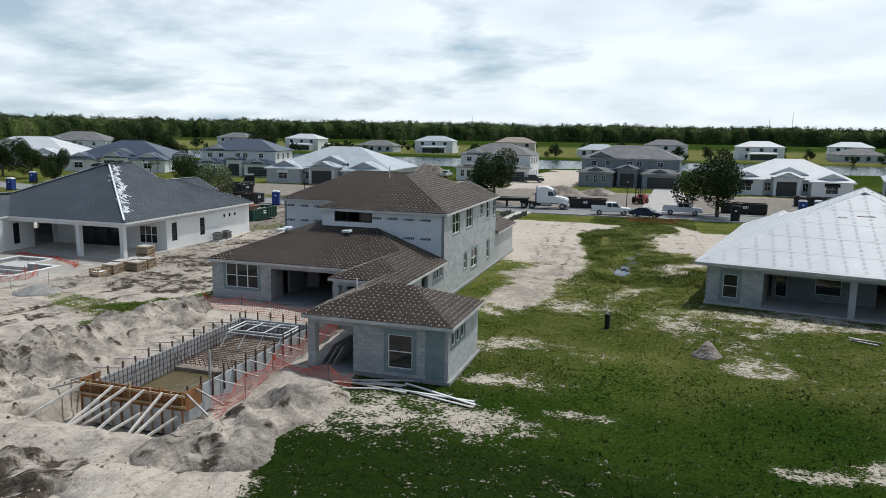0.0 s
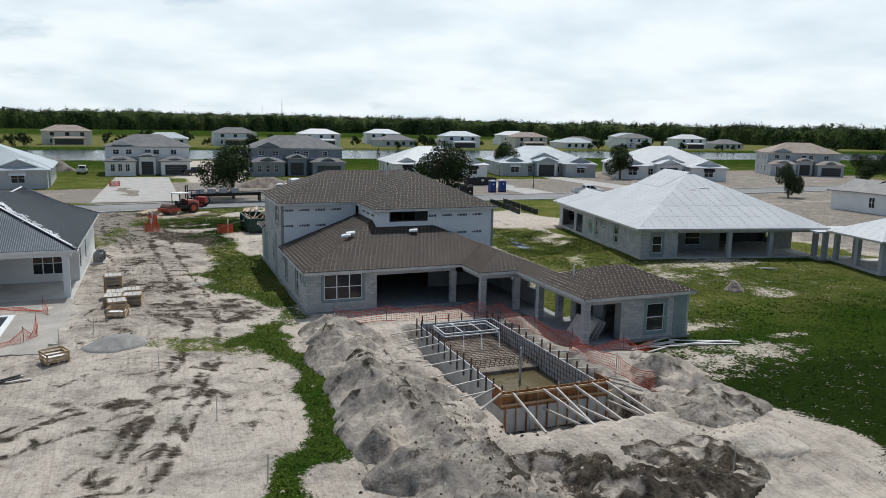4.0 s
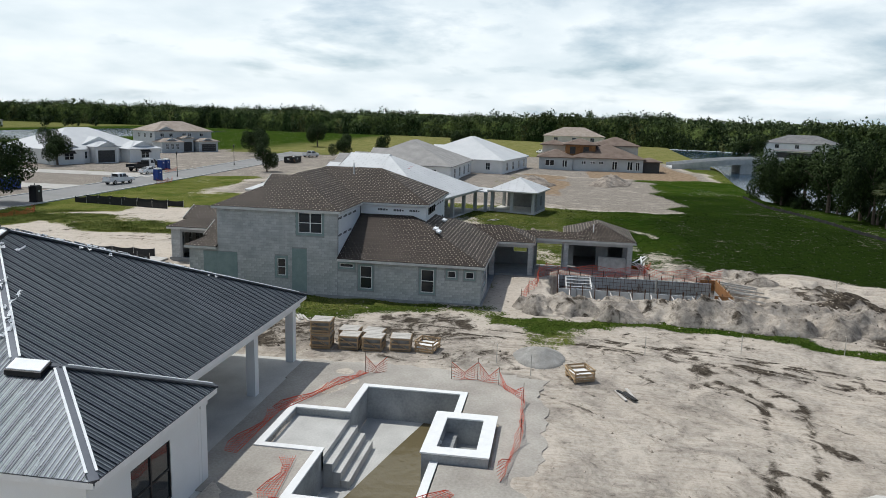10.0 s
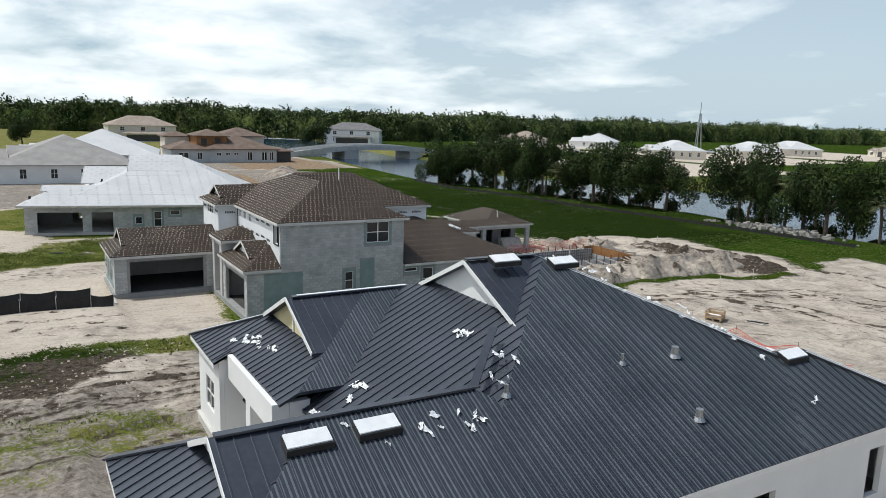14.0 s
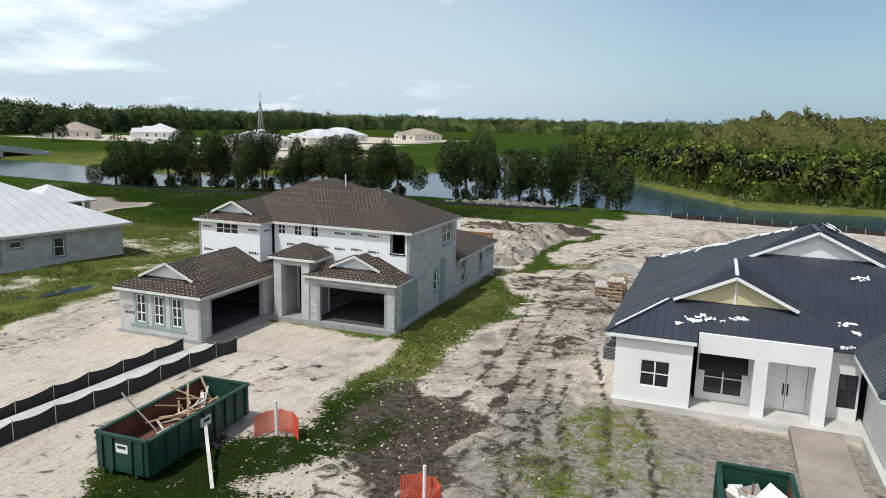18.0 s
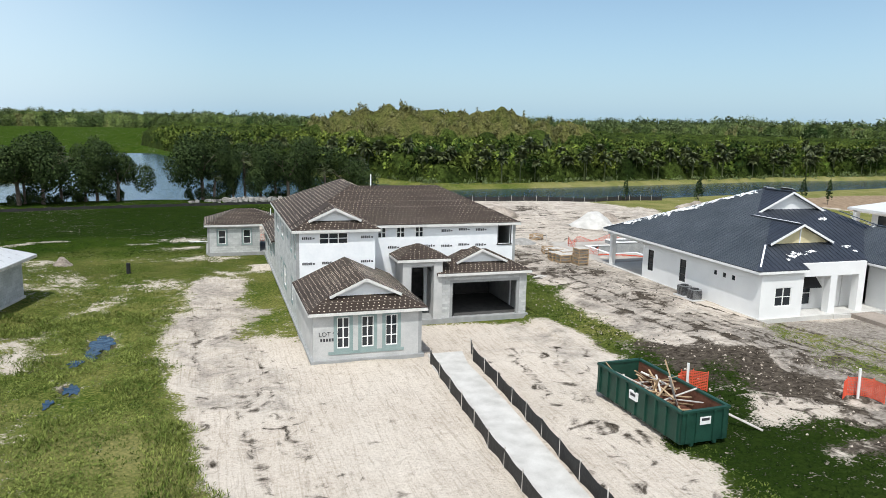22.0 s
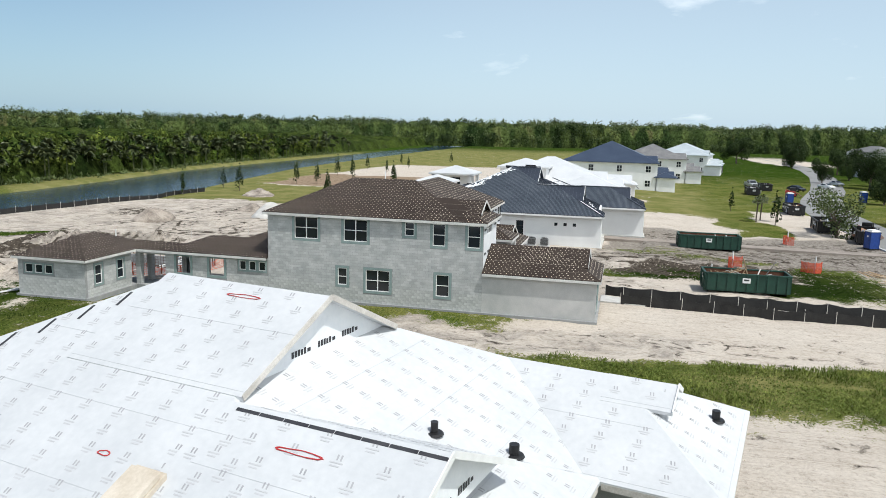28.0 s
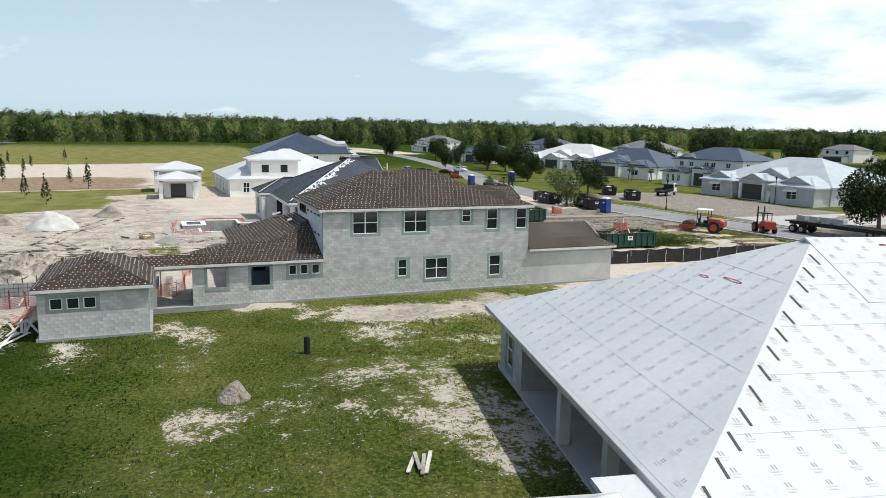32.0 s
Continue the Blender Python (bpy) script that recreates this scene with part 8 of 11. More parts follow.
def silt_fence(points, label, tall=0.84, post="grey_wood"):
    """Black cloth on stakes along a line of the plan."""
    f = placed("silt_fence", label, "fence", (*points[0], 0), group="silt fences")
    rng = random.Random(int(points[0][0] * 10))
    for (xa, ya), (xb, yb) in zip(points, points[1:]):
        ln = math.hypot(xb - xa, yb - ya)
        n = max(1, round(ln / 2.2))
        for k in range(n):
            a, b = k / n, (k + 1) / n
            g = Geo()
            m = 5
            d = Vector((xb - xa, yb - ya, 0)).normalized(); nn = Vector((-d.y, d.x, 0))
            for i in range(m):
                p, q = a + (b - a) * i / m, a + (b - a) * (i + 1) / m
                def pt(t, i_):
                    sag = math.sin((t - a) / (b - a) * math.pi) if 0 < i_ < m else 0
                    base = Vector((xa + (xb - xa) * t, ya + (yb - ya) * t, 0)); base.z = height_at(base.x, base.y)
                    return base + nn * 0.08 * sag, base + Vector((0, 0, tall - 0.12 * sag)) + nn * 0.03 * sag
                (p0, p1), (q0, q1) = pt(p, i), pt(q, i + 1)
                g.slab([tuple(p0 - Vector((0, 0, .05))), tuple(q0 - Vector((0, 0, .05))), tuple(q1), tuple(p1)], tuple(nn * 0.012))
            part("cloth", g, "silt", f)
            xs_, ys_ = xa + (xb - xa) * a, ya + (yb - ya) * a
            zb = height_at(xs_, ys_)
            part("stake", Geo().beam((xs_, ys_, zb - 0.1), (xs_ + rng.uniform(-.03, .03), ys_, zb + tall + 0.1), 0.04), post, f)
    return f


silt_fence([(-21.4, 77.4), (-21.0, 84), (-20.6, 92), (-20.2, 101), (-19.8, 108.5)], "black silt fence along the gravel path", 0.78)
silt_fence([(-24.3, 76.2), (-23.9, 77.6), (-23.6, 84), (-23.0, 92), (-22.6, 101), (-22.2, 108.5)], "black silt fence along the gravel path")
silt_fence([(11.6, 92.5), (12.6, 100), (14.0, 109)], "black silt fence beside the white-roofed house")
silt_fence([(9.2, 93.5), (10.4, 101), (11.6, 109)], "black silt fence beside the white-roofed house")
gp = Geo()
for (xa, ya), (xb, yb) in zip([(-22.8, 75.9), (-22.4, 78), (-22.3, 84), (-21.8, 92), (-21.4, 101), (-21.0, 109)], [(-22.4, 78), (-22.3, 84), (-21.8, 92), (-21.4, 101), (-21.0, 109), (-20.7, 112.3)]):
    gp.slab([(xa - 1.05, ya, 0.12), (xa + 1.05, ya, 0.12), (xb + 1.05, yb, 0.12), (xb - 1.05, yb, 0.12)], (0, 0, -0.3))
solid("gravel_path", gp, "gravel", "straight white gravel path between silt fences", "path", kind="structure")
silt_fence([(60.2, 7.0), (44.1, 7.2), (35.3, 4.8), (14.0, 2.1), (-1.5, -0.6), (-15.0, -2.5), (-30, -4.2)], "low black silt fence along the canal bank", 0.5, "black")
# low black fence far down along the canal bank
silt_fence([(-44, -4.6), (-58, -2.4), (-72, -1.5), (-90, -0.5)], "black silt fence along the canal bank")


def barrier_mesh(points, h=0.9, lean=0.0, label="limp red-orange plastic barrier mesh on thin stakes", seed=1, step=0.16, fallen=False):
    """A net of flat strands along a line of the plan, drooping between stakes."""
    f = placed("barrier_fence", label, "barrier", (*points[0][:2], 0), group="barrier fences")
    rng = random.Random(seed)
    g = Geo()
    for (xa, ya), (xb, yb) in zip(points, points[1:]):
        ln = math.hypot(xb - xa, yb - ya)
        n = max(2, int(ln / step))
        d = Vector((xb - xa, yb - ya, 0)).normalized(); nn = Vector((-d.y, d.x, 0))
        za, zb = height_at(xa, ya), height_at(xb, yb)
        def pt(t, k):
            droop = 1 - (0.35 + lean) * math.sin(t * math.pi) ** 2
            if fallen:
                return Vector((xa + (xb - xa) * t, ya + (yb - ya) * t, za + (zb - za) * t + 0.09 + 0.05 * math.sin(t * 17 + k * 5) ** 2)) + nn * h * (k * (0.6 + 0.3 * math.sin(t * 7)) - 0.3)
            return Vector((xa + (xb - xa) * t, ya + (yb - ya) * t, max(0.0, za + (zb - za) * t) + 0.03 + h * k * droop)) + nn * 0.1 * math.sin(t * 9 + k * 3)
        for i in range(n):
            g.beam(pt(i / n, 0), pt(i / n, 1), 0.012, 0.006)
        for k in range(7):
            m = max(2, n // 4)
            for i in range(m):
                g.beam(pt(i / m, k / 6), pt((i + 1) / m, k / 6), 0.006, 0.02 if k not in (0, 6) else 0.035)
        if not fallen: part("stake", Geo().tube((xa, ya, za - 0.05), (xa, ya, za + h + 0.25), 0.015, n=6), "steel", f)
    tagged(part("mesh_net", g, "orange", f), kind="stuff")
    return f


barrier_mesh([(-57.2, 53.3), (-52.8, 53.2), (-49.5, 51.6), (-47.4, 50.6)], 0.8, fallen=True, label="red barrier net fallen flat on the crushed stone", seed=2)
barrier_mesh([(-47.4, 50.6), (-46.9, 49.6)], 0.9, 0.3, seed=6)
barrier_mesh([(-47.2, 46.2), (-47.0, 44.9), (-47.5, 43.8)], 0.9, 0.3, seed=8)
barrier_mesh([(-47.5, 43.8), (-49.3, 42.5), (-53.5, 42.4), (-57.2, 43.0)], 0.75, 0.45, seed=3)
barrier_mesh([(-58.4, 44.6), (-60.4, 46.8), (-60.3, 50.6), (-57.0, 51.0)], 0.8, fallen=True, label="red barrier net fallen flat on the crushed stone", seed=7)
barrier_mesh([(-30.0, 43.6), (-26.6, 43.2), (-24.0, 42.6), (-20.3, 42.6), (-18.9, 42.0), (-18.5, 38.0), (-18.2, 34.0), (-17.9, 30.0), (-17.6, 27.0)], 1.0, seed=4)
barrier_mesh([(-18.6, 33.6), (-15.2, 33.2), (-13.6, 32.6)], 0.7, 0.3, seed=5)


def standpipe_guard(x, y, rz, tall=1.6, seed=0):
    t = thing("standpipe_guard", "red plastic mesh guard round a white standpipe", "barrier", (x, y, height_at(x, y)), rz, group="standpipe guards")
    pts = [(-0.95, 0.6), (-0.6, -0.05), (0.0, -0.35), (0.6, -0.1), (0.95, 0.55)]
    for (xa, ya), (xb, yb) in zip(pts, pts[1:]):
        g = Geo()
        for i in range(8):
            u = i / 7
            g.beam((xa + (xb - xa) * u, ya + (yb - ya) * u, 0.05), (xa + (xb - xa) * u, ya + (yb - ya) * u, 1.0), 0.035, 0.01)
        for k in range(12):
            z = 0.06 + k * 0.085
            g.beam((xa, ya, z), (xb, yb, z), 0.01, 0.045)
        part("mesh_panel", g, "orange", t)
        part("post", Geo().beam((xa, ya, 0), (xa, ya, 1.1), 0.04), "orange", t)
    part("standpipe", Geo().tube((0.1, 0.1, 0), (0.14, 0.1, tall), 0.07, n=10), "pvc", t, "white plastic standpipe")
    return t


for a in ((-33.0, 84.9, 20), (-41.3, 87.9, -30), (-40.9, 95.2, 100), (-60, 96.5, 10), (-48, 150, 0)):
    standpipe_guard(*a)


def dumpster(x, y, rz, mat="dumpster", debris="lumber", label="", group="waste containers", L=6.6, W=2.45, H=1.55):
    d = thing("dumpster", label or "dark green steel roll-off container heaped with scrap lumber", "container", (x, y, height_at(x, y) + 0.02), rz, group=group)
    hw, hl, t = W / 2, L / 2, 0.06
    near = -60 < x < 0 and y < 110
    part("floor", Geo().box(-hw, -hl, 0.16, hw, hl, 0.24), mat, d)
    for s in (-1, 1):
        g = Geo().box(s * hw - s * t, -hl, 0.2, s * hw, hl, H)
        wl = part("side_wall", g, mat, d)
        for k in range(9) if near else (1, 4, 7):
            yy = -hl + 0.25 + k * (L - 0.5) / 8
            part("rib", Geo().box(s * hw, yy - 0.06, 0.2, s * (hw + 0.09), yy + 0.06, H - 0.05), mat, wl)
        part("top_rail", Geo().box(s * hw - s * 0.1, -hl, H, s * (hw + 0.08), hl, H + 0.1), mat, d)
        part("inner_lining", Geo().box(s * (hw - t - 0.012), -hl + t, 0.25, s * (hw - t - 0.002), hl - t, H), "rust", d, "rust-brown inside face")
        part("skid", Geo().box(s * 0.6 - 0.08, -hl, 0.02, s * 0.6 + 0.08, hl, 0.16), mat, d)
        for yy in (-hl + 0.3, hl - 0.3):
            part("roller", Geo().tube((s * 0.85, yy, 0.11), (s * 1.05, yy, 0.11), 0.1, n=10), "rubber", d)
    for s in (-1, 1):
        e = part("end_wall", Geo().box(-hw, s * hl - s * t, 0.2, hw, s * hl, H), mat, d)
        part("top_rail", Geo().box(-hw, s * hl - s * 0.1, H, hw, s * (hl + 0.06), H + 0.1), mat, d)
        for xx in (-0.95, -0.45, 0.45, 0.95) if near else (-0.6, 0.6):
            part("rib", Geo().box(xx - 0.06, s * hl, 0.2, xx + 0.06, s * (hl + 0.08), H), mat, e)
        part("plate", Geo().box(-0.28, s * (hl + 0.005), 0.95, 0.28, s * (hl + 0.02), 1.3), "trim", e, "pale notice plate")
        part("plate_mark", Geo().box(-0.2, s * (hl + 0.021), 1.12, 0.2, s * (hl + 0.026), 1.24), "print", e)
    for s in (-1, 1):
        part("plate", Geo().box(s * (hw + 0.005), -0.4, 0.9, s * (hw + 0.1), 0.2, 1.3), "trim", d, "pale notice plate")
        part("plate_mark", Geo().box(s * (hw + 0.101), -0.3, 1.08, s * (hw + 0.106), 0.1, 1.22), "print", d)
    rng = random.Random(int(x * 7))
    if debris == "lumber":
        for k in range(46):
            g = Geo()
            a = Vector((rng.uniform(-0.9, 0.9), rng.uniform(-2.6, 1.6), rng.uniform(0.5, 1.35)))
            dr = Vector((rng.uniform(-0.6, 0.6), rng.uniform(-1, 1), rng.uniform(-0.1, 0.35))).normalized()
            b = a + dr * rng.uniform(0.8, 2.6)
            b.x, b.y = max(-1.05, min(1.05, b.x)), max(-3.0, min(2.9, b.y))
            part("scrap_board", g.beam(a, b, 0.09, 0.04), "wood" if k % 4 else "grey_wood", d)
        part("rubble_fill", Geo().box(-1.1, -3.1, 0.24, 1.1, 2.2, 0.62), "rust", d)
    else:
        for k in range(60 if near else 16):
            c = Vector((rng.uniform(-0.9, 0.9), rng.uniform(-2.8, 2.8), rng.uniform(0.6, 1.15)))
            s = rng.uniform(0.2, 0.5) * (1.0 if near else 1.7)
            e1 = Vector((rng.uniform(-1, 1), rng.uniform(-1, 1), rng.uniform(-0.5, 0.5))).normalized() * s
            e2 = e1.cross(Vector((rng.uniform(-1, 1), rng.uniform(-1, 1), rng.uniform(-1, 1)))).normalized() * s * 0.8
            part("scrap_panel", Geo().slab([tuple(c - e1 - e2), tuple(c + e1 - e2), tuple(c + e1 + e2), tuple(c - e1 + e2)], (0, 0, -0.03)), ("film", "trim", "sheathing", "stone")[k % 4], d)
        part("rubble_fill", Geo().box(-1.1, -3.1, 0.24, 1.1, 3.1, 0.6), "rust", d)
    return d


dumpster(-29.6, 87.3, 2)
dumpster(-52.4, 86.8, 2, debris="panels", label="dark green steel roll-off container full of pale scrap panels")
solid("leaning_plank", Geo().beam((-29.6, 85.8, 1.75), (-33.4, 90.0, 0.08), 0.14, 0.05), "grey_wood", "long pale plank leaning from a container to the ground", "plank")
for a in ((-12.7, 122.7, 88), (-76.4, 104.5, 85), (-67.4, 107.2, 80), (-99.7, 105.4, 88), (-141, 105.3, 88), (-157.4, 110.8, 88), (24.9, 142.8, 86), (106.8, 112.3, 90), (11.8, 125.5, 85)):
    dumpster(*a, mat="black", debris="panels", label="black steel roll-off container on the dirt", group="black waste containers")


def crate(x, y, rz, h=0.75, lid=True, w=1.1, z=None):
    c = thing("crate", "slatted wooden crate of pale roof tiles", "crate", (x, y, height_at(x, y) if z is None else z), rz, group="tile crates")
    hw = w / 2
    for sx in (-1, 1):
        for sy in (-1, 1):
            part("post", Geo().box(sx * hw - sx * 0.07, sy * hw - sy * 0.07, 0.1, sx * hw, sy * hw, h), "wood", c)
    for s in (-1, 1):
        for k in range(3):
            z_ = 0.16 + k * (h - 0.24) / 2
            part("slat", Geo().box(-hw, s * hw, z_, hw, s * (hw + 0.025), z_ + 0.09), "wood", c)
            part("slat", Geo().box(s * hw, -hw, z_, s * (hw + 0.025), hw, z_ + 0.09), "wood", c)
        part("brace", Geo().beam((-hw, s * (hw + 0.035), 0.15), (hw, s * (hw + 0.035), h - 0.05), 0.08, 0.02), "wood", c)
        part("brace", Geo().beam((s * (hw + 0.035), -hw, 0.15), (s * (hw + 0.035), hw, h - 0.05), 0.08, 0.02), "wood", c)
    for k in range(3):
        part("skid", Geo().box(-hw + k * (hw - 0.06), -hw, 0.0, -hw + 0.12 + k * (hw - 0.06), hw, 0.1), "wood", c)
    part("tile_stack", Geo().box(-hw + 0.08, -hw + 0.08, 0.1, hw - 0.08, hw - 0.08, h - (0.02 if lid else 0.25)), "stone" if lid else "trim", c, "stack of pale roof tiles")
    if lid:
        for k in range(4):
            part("top_board", Geo().box(-hw + k * w / 4 + 0.02, -hw, h, -hw + (k + 1) * w / 4 - 0.02, hw, h + 0.03), "grey_wood", c)
    return c


for x, y, rz in ((-43.4, 54.2, 5), (-43.2, 52.6, 3), (-43.3, 51.2, 0), (-42.2, 52.9, 2), (-42.1, 51.5, -3), (-43.0, 49.7, 6)):
    crate(x, y, rz, 0.8)
crate(-43.4, 54.2, 5, 0.75, z=height_at(-43.4, 54.2) + 0.84)
crate(-42.9, 48.2, -12, 0.65, False)
crate(-45.5, 39.8, 25, 0.6, False)


def ac_unit(x, y):
    a = thing("air_conditioner", "grey slatted outdoor air-conditioning unit on a pad", "air conditioner", (x, y, 0.42), 0, group="air conditioners")
    part("pad", Geo().box(-0.55, -0.6, -0.4, 0.55, 0.6, 0.06), "concrete", a)
    part("cabinet", Geo().box(-0.38, -0.38, 0.06, 0.38, 0.38, 0.86), "chrome", a)
    for k in range(8):
        z = 0.14 + k * 0.085
        part("louvre", Geo().box(-0.4, -0.4, z, 0.4, 0.4, z + 0.035), "black", a)
    part("fan_guard", Geo().tube((0, 0, 0.86), (0, 0, 0.9), 0.33, n=18), "black", a)
    return a


ac_unit(-45.3, 67.7); ac_unit(-45.2, 69.1)

# loose things in the yards
solid("black_post", Geo().tube((0, 0, 0), (0, 0, 1.0), 0.17, n=12), "black", "short black plastic pipe standing in the grass", "pipe", (-2.9, 48.2, height_at(-2.9, 48.2) - 0.05))


def loose_boards(x, y, rz, n, length, mat, label, seed):
    t = thing("board_pile", label, "lumber", (x, y, height_at(x, y)), rz, group="board piles")
    rng = random.Random(seed)
    for k in range(n):
        a = rng.uniform(-0.25, 0.25)
        o = Vector((rng.uniform(-0.3, 0.3), (k - n / 2) * 0.2, 0.06 + 0.035 * (k % 3)))
        d = Vector((math.cos(a), math.sin(a), 0)) * length / 2 * rng.uniform(0.7, 1)
        part("board", Geo().beam(o - d, o + d, 0.14, 0.045), mat if k % 3 else "grey_wood", t)
    return t


loose_boards(12.2, 49.2, 165, 4, 1.9, "old_wood", "grey scrap boards lying crossed in the grass", 1)
loose_boards(-13.0, 33.4, 4, 6, 4.0, "grey_wood", "pale trim boards stacked beside the cabana", 2)
loose_boards(-9.6, 33.0, -8, 3, 5.5, "pvc", "long white trim boards lying on the grass", 3)
loose_boards(-41.5, 100.5, 10, 9, 3.4, "wood", "tangled pile of scrap lumber by the street", 4)
loose_boards(-36.8, 101.2, 30, 9, 3.0, "wood", "tangled pile of scrap lumber by the street", 5)
loose_boards(-33.8, 102.0, -15, 6, 2.4, "wood", "tangled pile of scrap lumber by the street", 6)
loose_boards(-37.5, 57.8, 40, 4, 1.6, "grey_wood", "broken pallet boards in the mud", 7)
loose_boards(-47.2, 37.7, 20, 4, 1.5, "silt", "dark crumpled sheeting on the sand", 8)
sh = thing("plywood_sheets", "pale plywood sheets leaning under the cabana roof", "plywood", (-15.6, 36.2, 0.15), 0)
for k in range(3):
    part("sheet", Geo().slab([(-1.0 + 0.35 * k, -1.2, 0.03), (-0.9 + 0.35 * k, 1.2, 0.03), (-0.2 + 0.3 * k, 1.2, 1.1), (-0.3 + 0.3 * k, -1.2, 1.1)], (0.03, 0, -0.03)), "grey_wood", sh)
for x, y in ((-38.2, 30.2), (-40.5, 36.0), (-36.9, 24.0), (-44.0, 44.2), (-45.6, 42.3), (-20.4, 18.8)):
    solid("survey_stake", Geo().beam((0, 0, -0.1), (0.03, 0, 1.1), 0.035), "grey_wood", "thin wooden survey stake in the sand", "stake", (x, y, height_at(x, y)), group="survey stakes")
for i, (x, y, a, b) in enumerate(((-3.3, 68.4, 0.8, 1.7), (-3.0, 71.0, 0.55, 1.5), (-2.5, 72.6, 0.35, 0.7), (-2.9, 76.3, 0.5, 0.9), (-2.2, 78.6, 0.25, 0.6))):
    rng = random.Random(i)
    rad = [rng.uniform(0.5, 1.3) for k in range(28)]
    ring = [(a * math.cos(k * 0.2244) * rad[k], b * math.sin(k * 0.2244) * rad[k], 0) for k in range(28)]
    g = Geo(); g.poly(ring)
    solid("puddle", g, "water", "shallow rain puddle in the grass", "puddle", (x, y, height_at(x, y) + 0.06), kind="structure")


# ---------------------------------------------------------------- neighbouring houses
def far_house(x, y, w, d, rz, storeys, roof, wall, label, seed, front_windows=3, garage=True, group="neighbouring houses", pitch=0.42, dark=False, z=0.15):
    """A finished house: walls, hip roofs, gable over the entry, windows with frames and panes. Front faces local -y."""
    h = thing("house", label, "house", (x, y, z), rz, group=group)
    rng = random.Random(seed)
    e1, e2 = 3.3, 6.3
    fr = "black" if dark else "vinyl"

    def win(u, v, zc, ww, hh, out):
        """A window at plan point (u, v) on a wall whose outward direction is out."""
        ox, oy = out
        tx, ty = -oy, ox
        def bx(g, a, b, c, e, d0, d1):
            p, q = (u + tx * a + ox * d0, v + ty * a + oy * d0), (u + tx * b + ox * d1, v + ty * b + oy * d1)
            g.box(p[0], p[1], c, q[0], q[1], e)
        if group == "far shore houses":
            if out != (0, 1): return
            g = Geo(); bx(g, -ww / 2, ww / 2, zc - hh / 2, zc + hh / 2, 0.002, 0.05); part("window", g, "glass", h)
            return
        g = Geo()
        a, b, c, e = -ww / 2, ww / 2, zc - hh / 2, zc + hh / 2
        for q in ((a, b, c, c + 0.07), (a, b, e - 0.07, e), (a, a + 0.07, c + 0.07, e - 0.07), (b - 0.07, b, c + 0.07, e - 0.07), (-0.03, 0.03, c + 0.07, e - 0.07), (a + 0.07, -0.03, zc - 0.025, zc + 0.025), (0.03, b - 0.07, zc - 0.025, zc + 0.025)):
            bx(g, *q, 0.0, 0.07)
        f = part("window", g, fr, h)
        p = Geo(); bx(p, a + 0.03, b - 0.03, c + 0.03, e - 0.03, 0.002, 0.03); part("pane", p, "glass", f)

    def block(x0, y0, x1, y1, top, rp=pitch, over=0.5, base=0.0):
        part("wall", Geo().box(x0, y0, base - 0.4 if base == 0 else base, x1, y1, top), wall, h)
        for f in hip(x0 - over, y0 - over, x1 + over, y1 + over, top + 0.02, rp).values():
            roof_sheet(f, roof, h, "roof_slope", 0.16)
        part("eave_board", Geo().box(x0 - over + 0.03, y0 - over + 0.03, top - 0.2, x1 + over - 0.03, y1 + over - 0.03, top - 0.14), "trim", h)
    def gable(xc, half, y, zb, run):
        if group == "far shore houses": return
        dutch_gable(xc, half, y, zb, pitch, run, h, roof, "trim" if wall == "white" else wall, sign=-1, over=0.25)
    hw, hd = w / 2, d / 2
    if storeys == 1:
        block(-hw, -hd + 2.5, hw, hd, e1)
        block(-hw * 0.25, -hd, hw * 0.2, -hd + 4, e1 + 0.5)
        block(hw * 0.35, -hd - 1.5, hw * 0.98, -hd + 5, e1 - 0.1)
        block(-hw * 0.98, -hd + 0.6, -hw * 0.42, -hd + 5, e1 - 0.1)
        gable(-hw * 0.025, hw * 0.17, -hd - 0.1, e1 + 0.66, 4.5)
        gable(hw * 0.665, hw * 0.22, -hd - 0.6, e1 + 0.45, 5.0); gable(-hw * 0.70, hw * 0.19, -hd + 1.5, e1 + 0.45, 5.0)
        gable(0.0, hw * 0.30, -hd + 4.2, e1 + 0.02 + 2.2 * pitch, 5.0)
        # near-black sheet on the solid wall paints the porch's shade
        part("porch_shade", Geo().box(-hw * 0.2, -hd - 0.02, 0.0, hw * 0.12, -hd + 0.02, 2.9), "dark", h)
        for s in (-1, 1):
            part("porch_column", Geo().box(-hw * 0.04 + s * hw * 0.19 - 0.2, -hd - 0.3, 0.0, -hw * 0.04 + s * hw * 0.19 + 0.2, -hd - 0.03, 3.2), "trim", h)
        win(-hw * 0.70, -hd + 0.6, 1.7, 2.2, 1.7, (0, -1)); win(-hw * 0.34, -hd + 2.5, 1.7, 1.2, 1.7, (0, -1)); win(hw * 0.27, -hd + 2.5, 1.7, 1.0, 1.7, (0, -1))
        for u, v in ((-0.70, -hd + 0.6), (0.66, -hd - 1.5)):
            part("awning", Geo().slab([(hw * u - 1.35, v, 2.95), (hw * u + 1.35, v, 2.95), (hw * u + 1.35, v - 0.8, 2.35), (hw * u - 1.35, v - 0.8, 2.35)], (0, 0, -0.06)), "black" if roof == "membrane" else "trim", h)
        win(hw * 0.66, -hd - 1.5, 1.8, 2.2, 1.8, (0, -1))
        for k in range(4):
            win(-hw, -hd + 4.5 + k * (d - 6) / 3.2, 1.8, 1.1, 1.7, (-1, 0)); win(hw, -hd + 6.5 + k * (d - 9) / 3.2, 1.8, 1.1, 1.7, (1, 0))
            win(-hw * 0.7 + k * hw * 0.45, hd, 1.6, 1.8, 2.0, (0, 1))
    else:
        block(-hw, -hd + 3, hw, hd, e2)
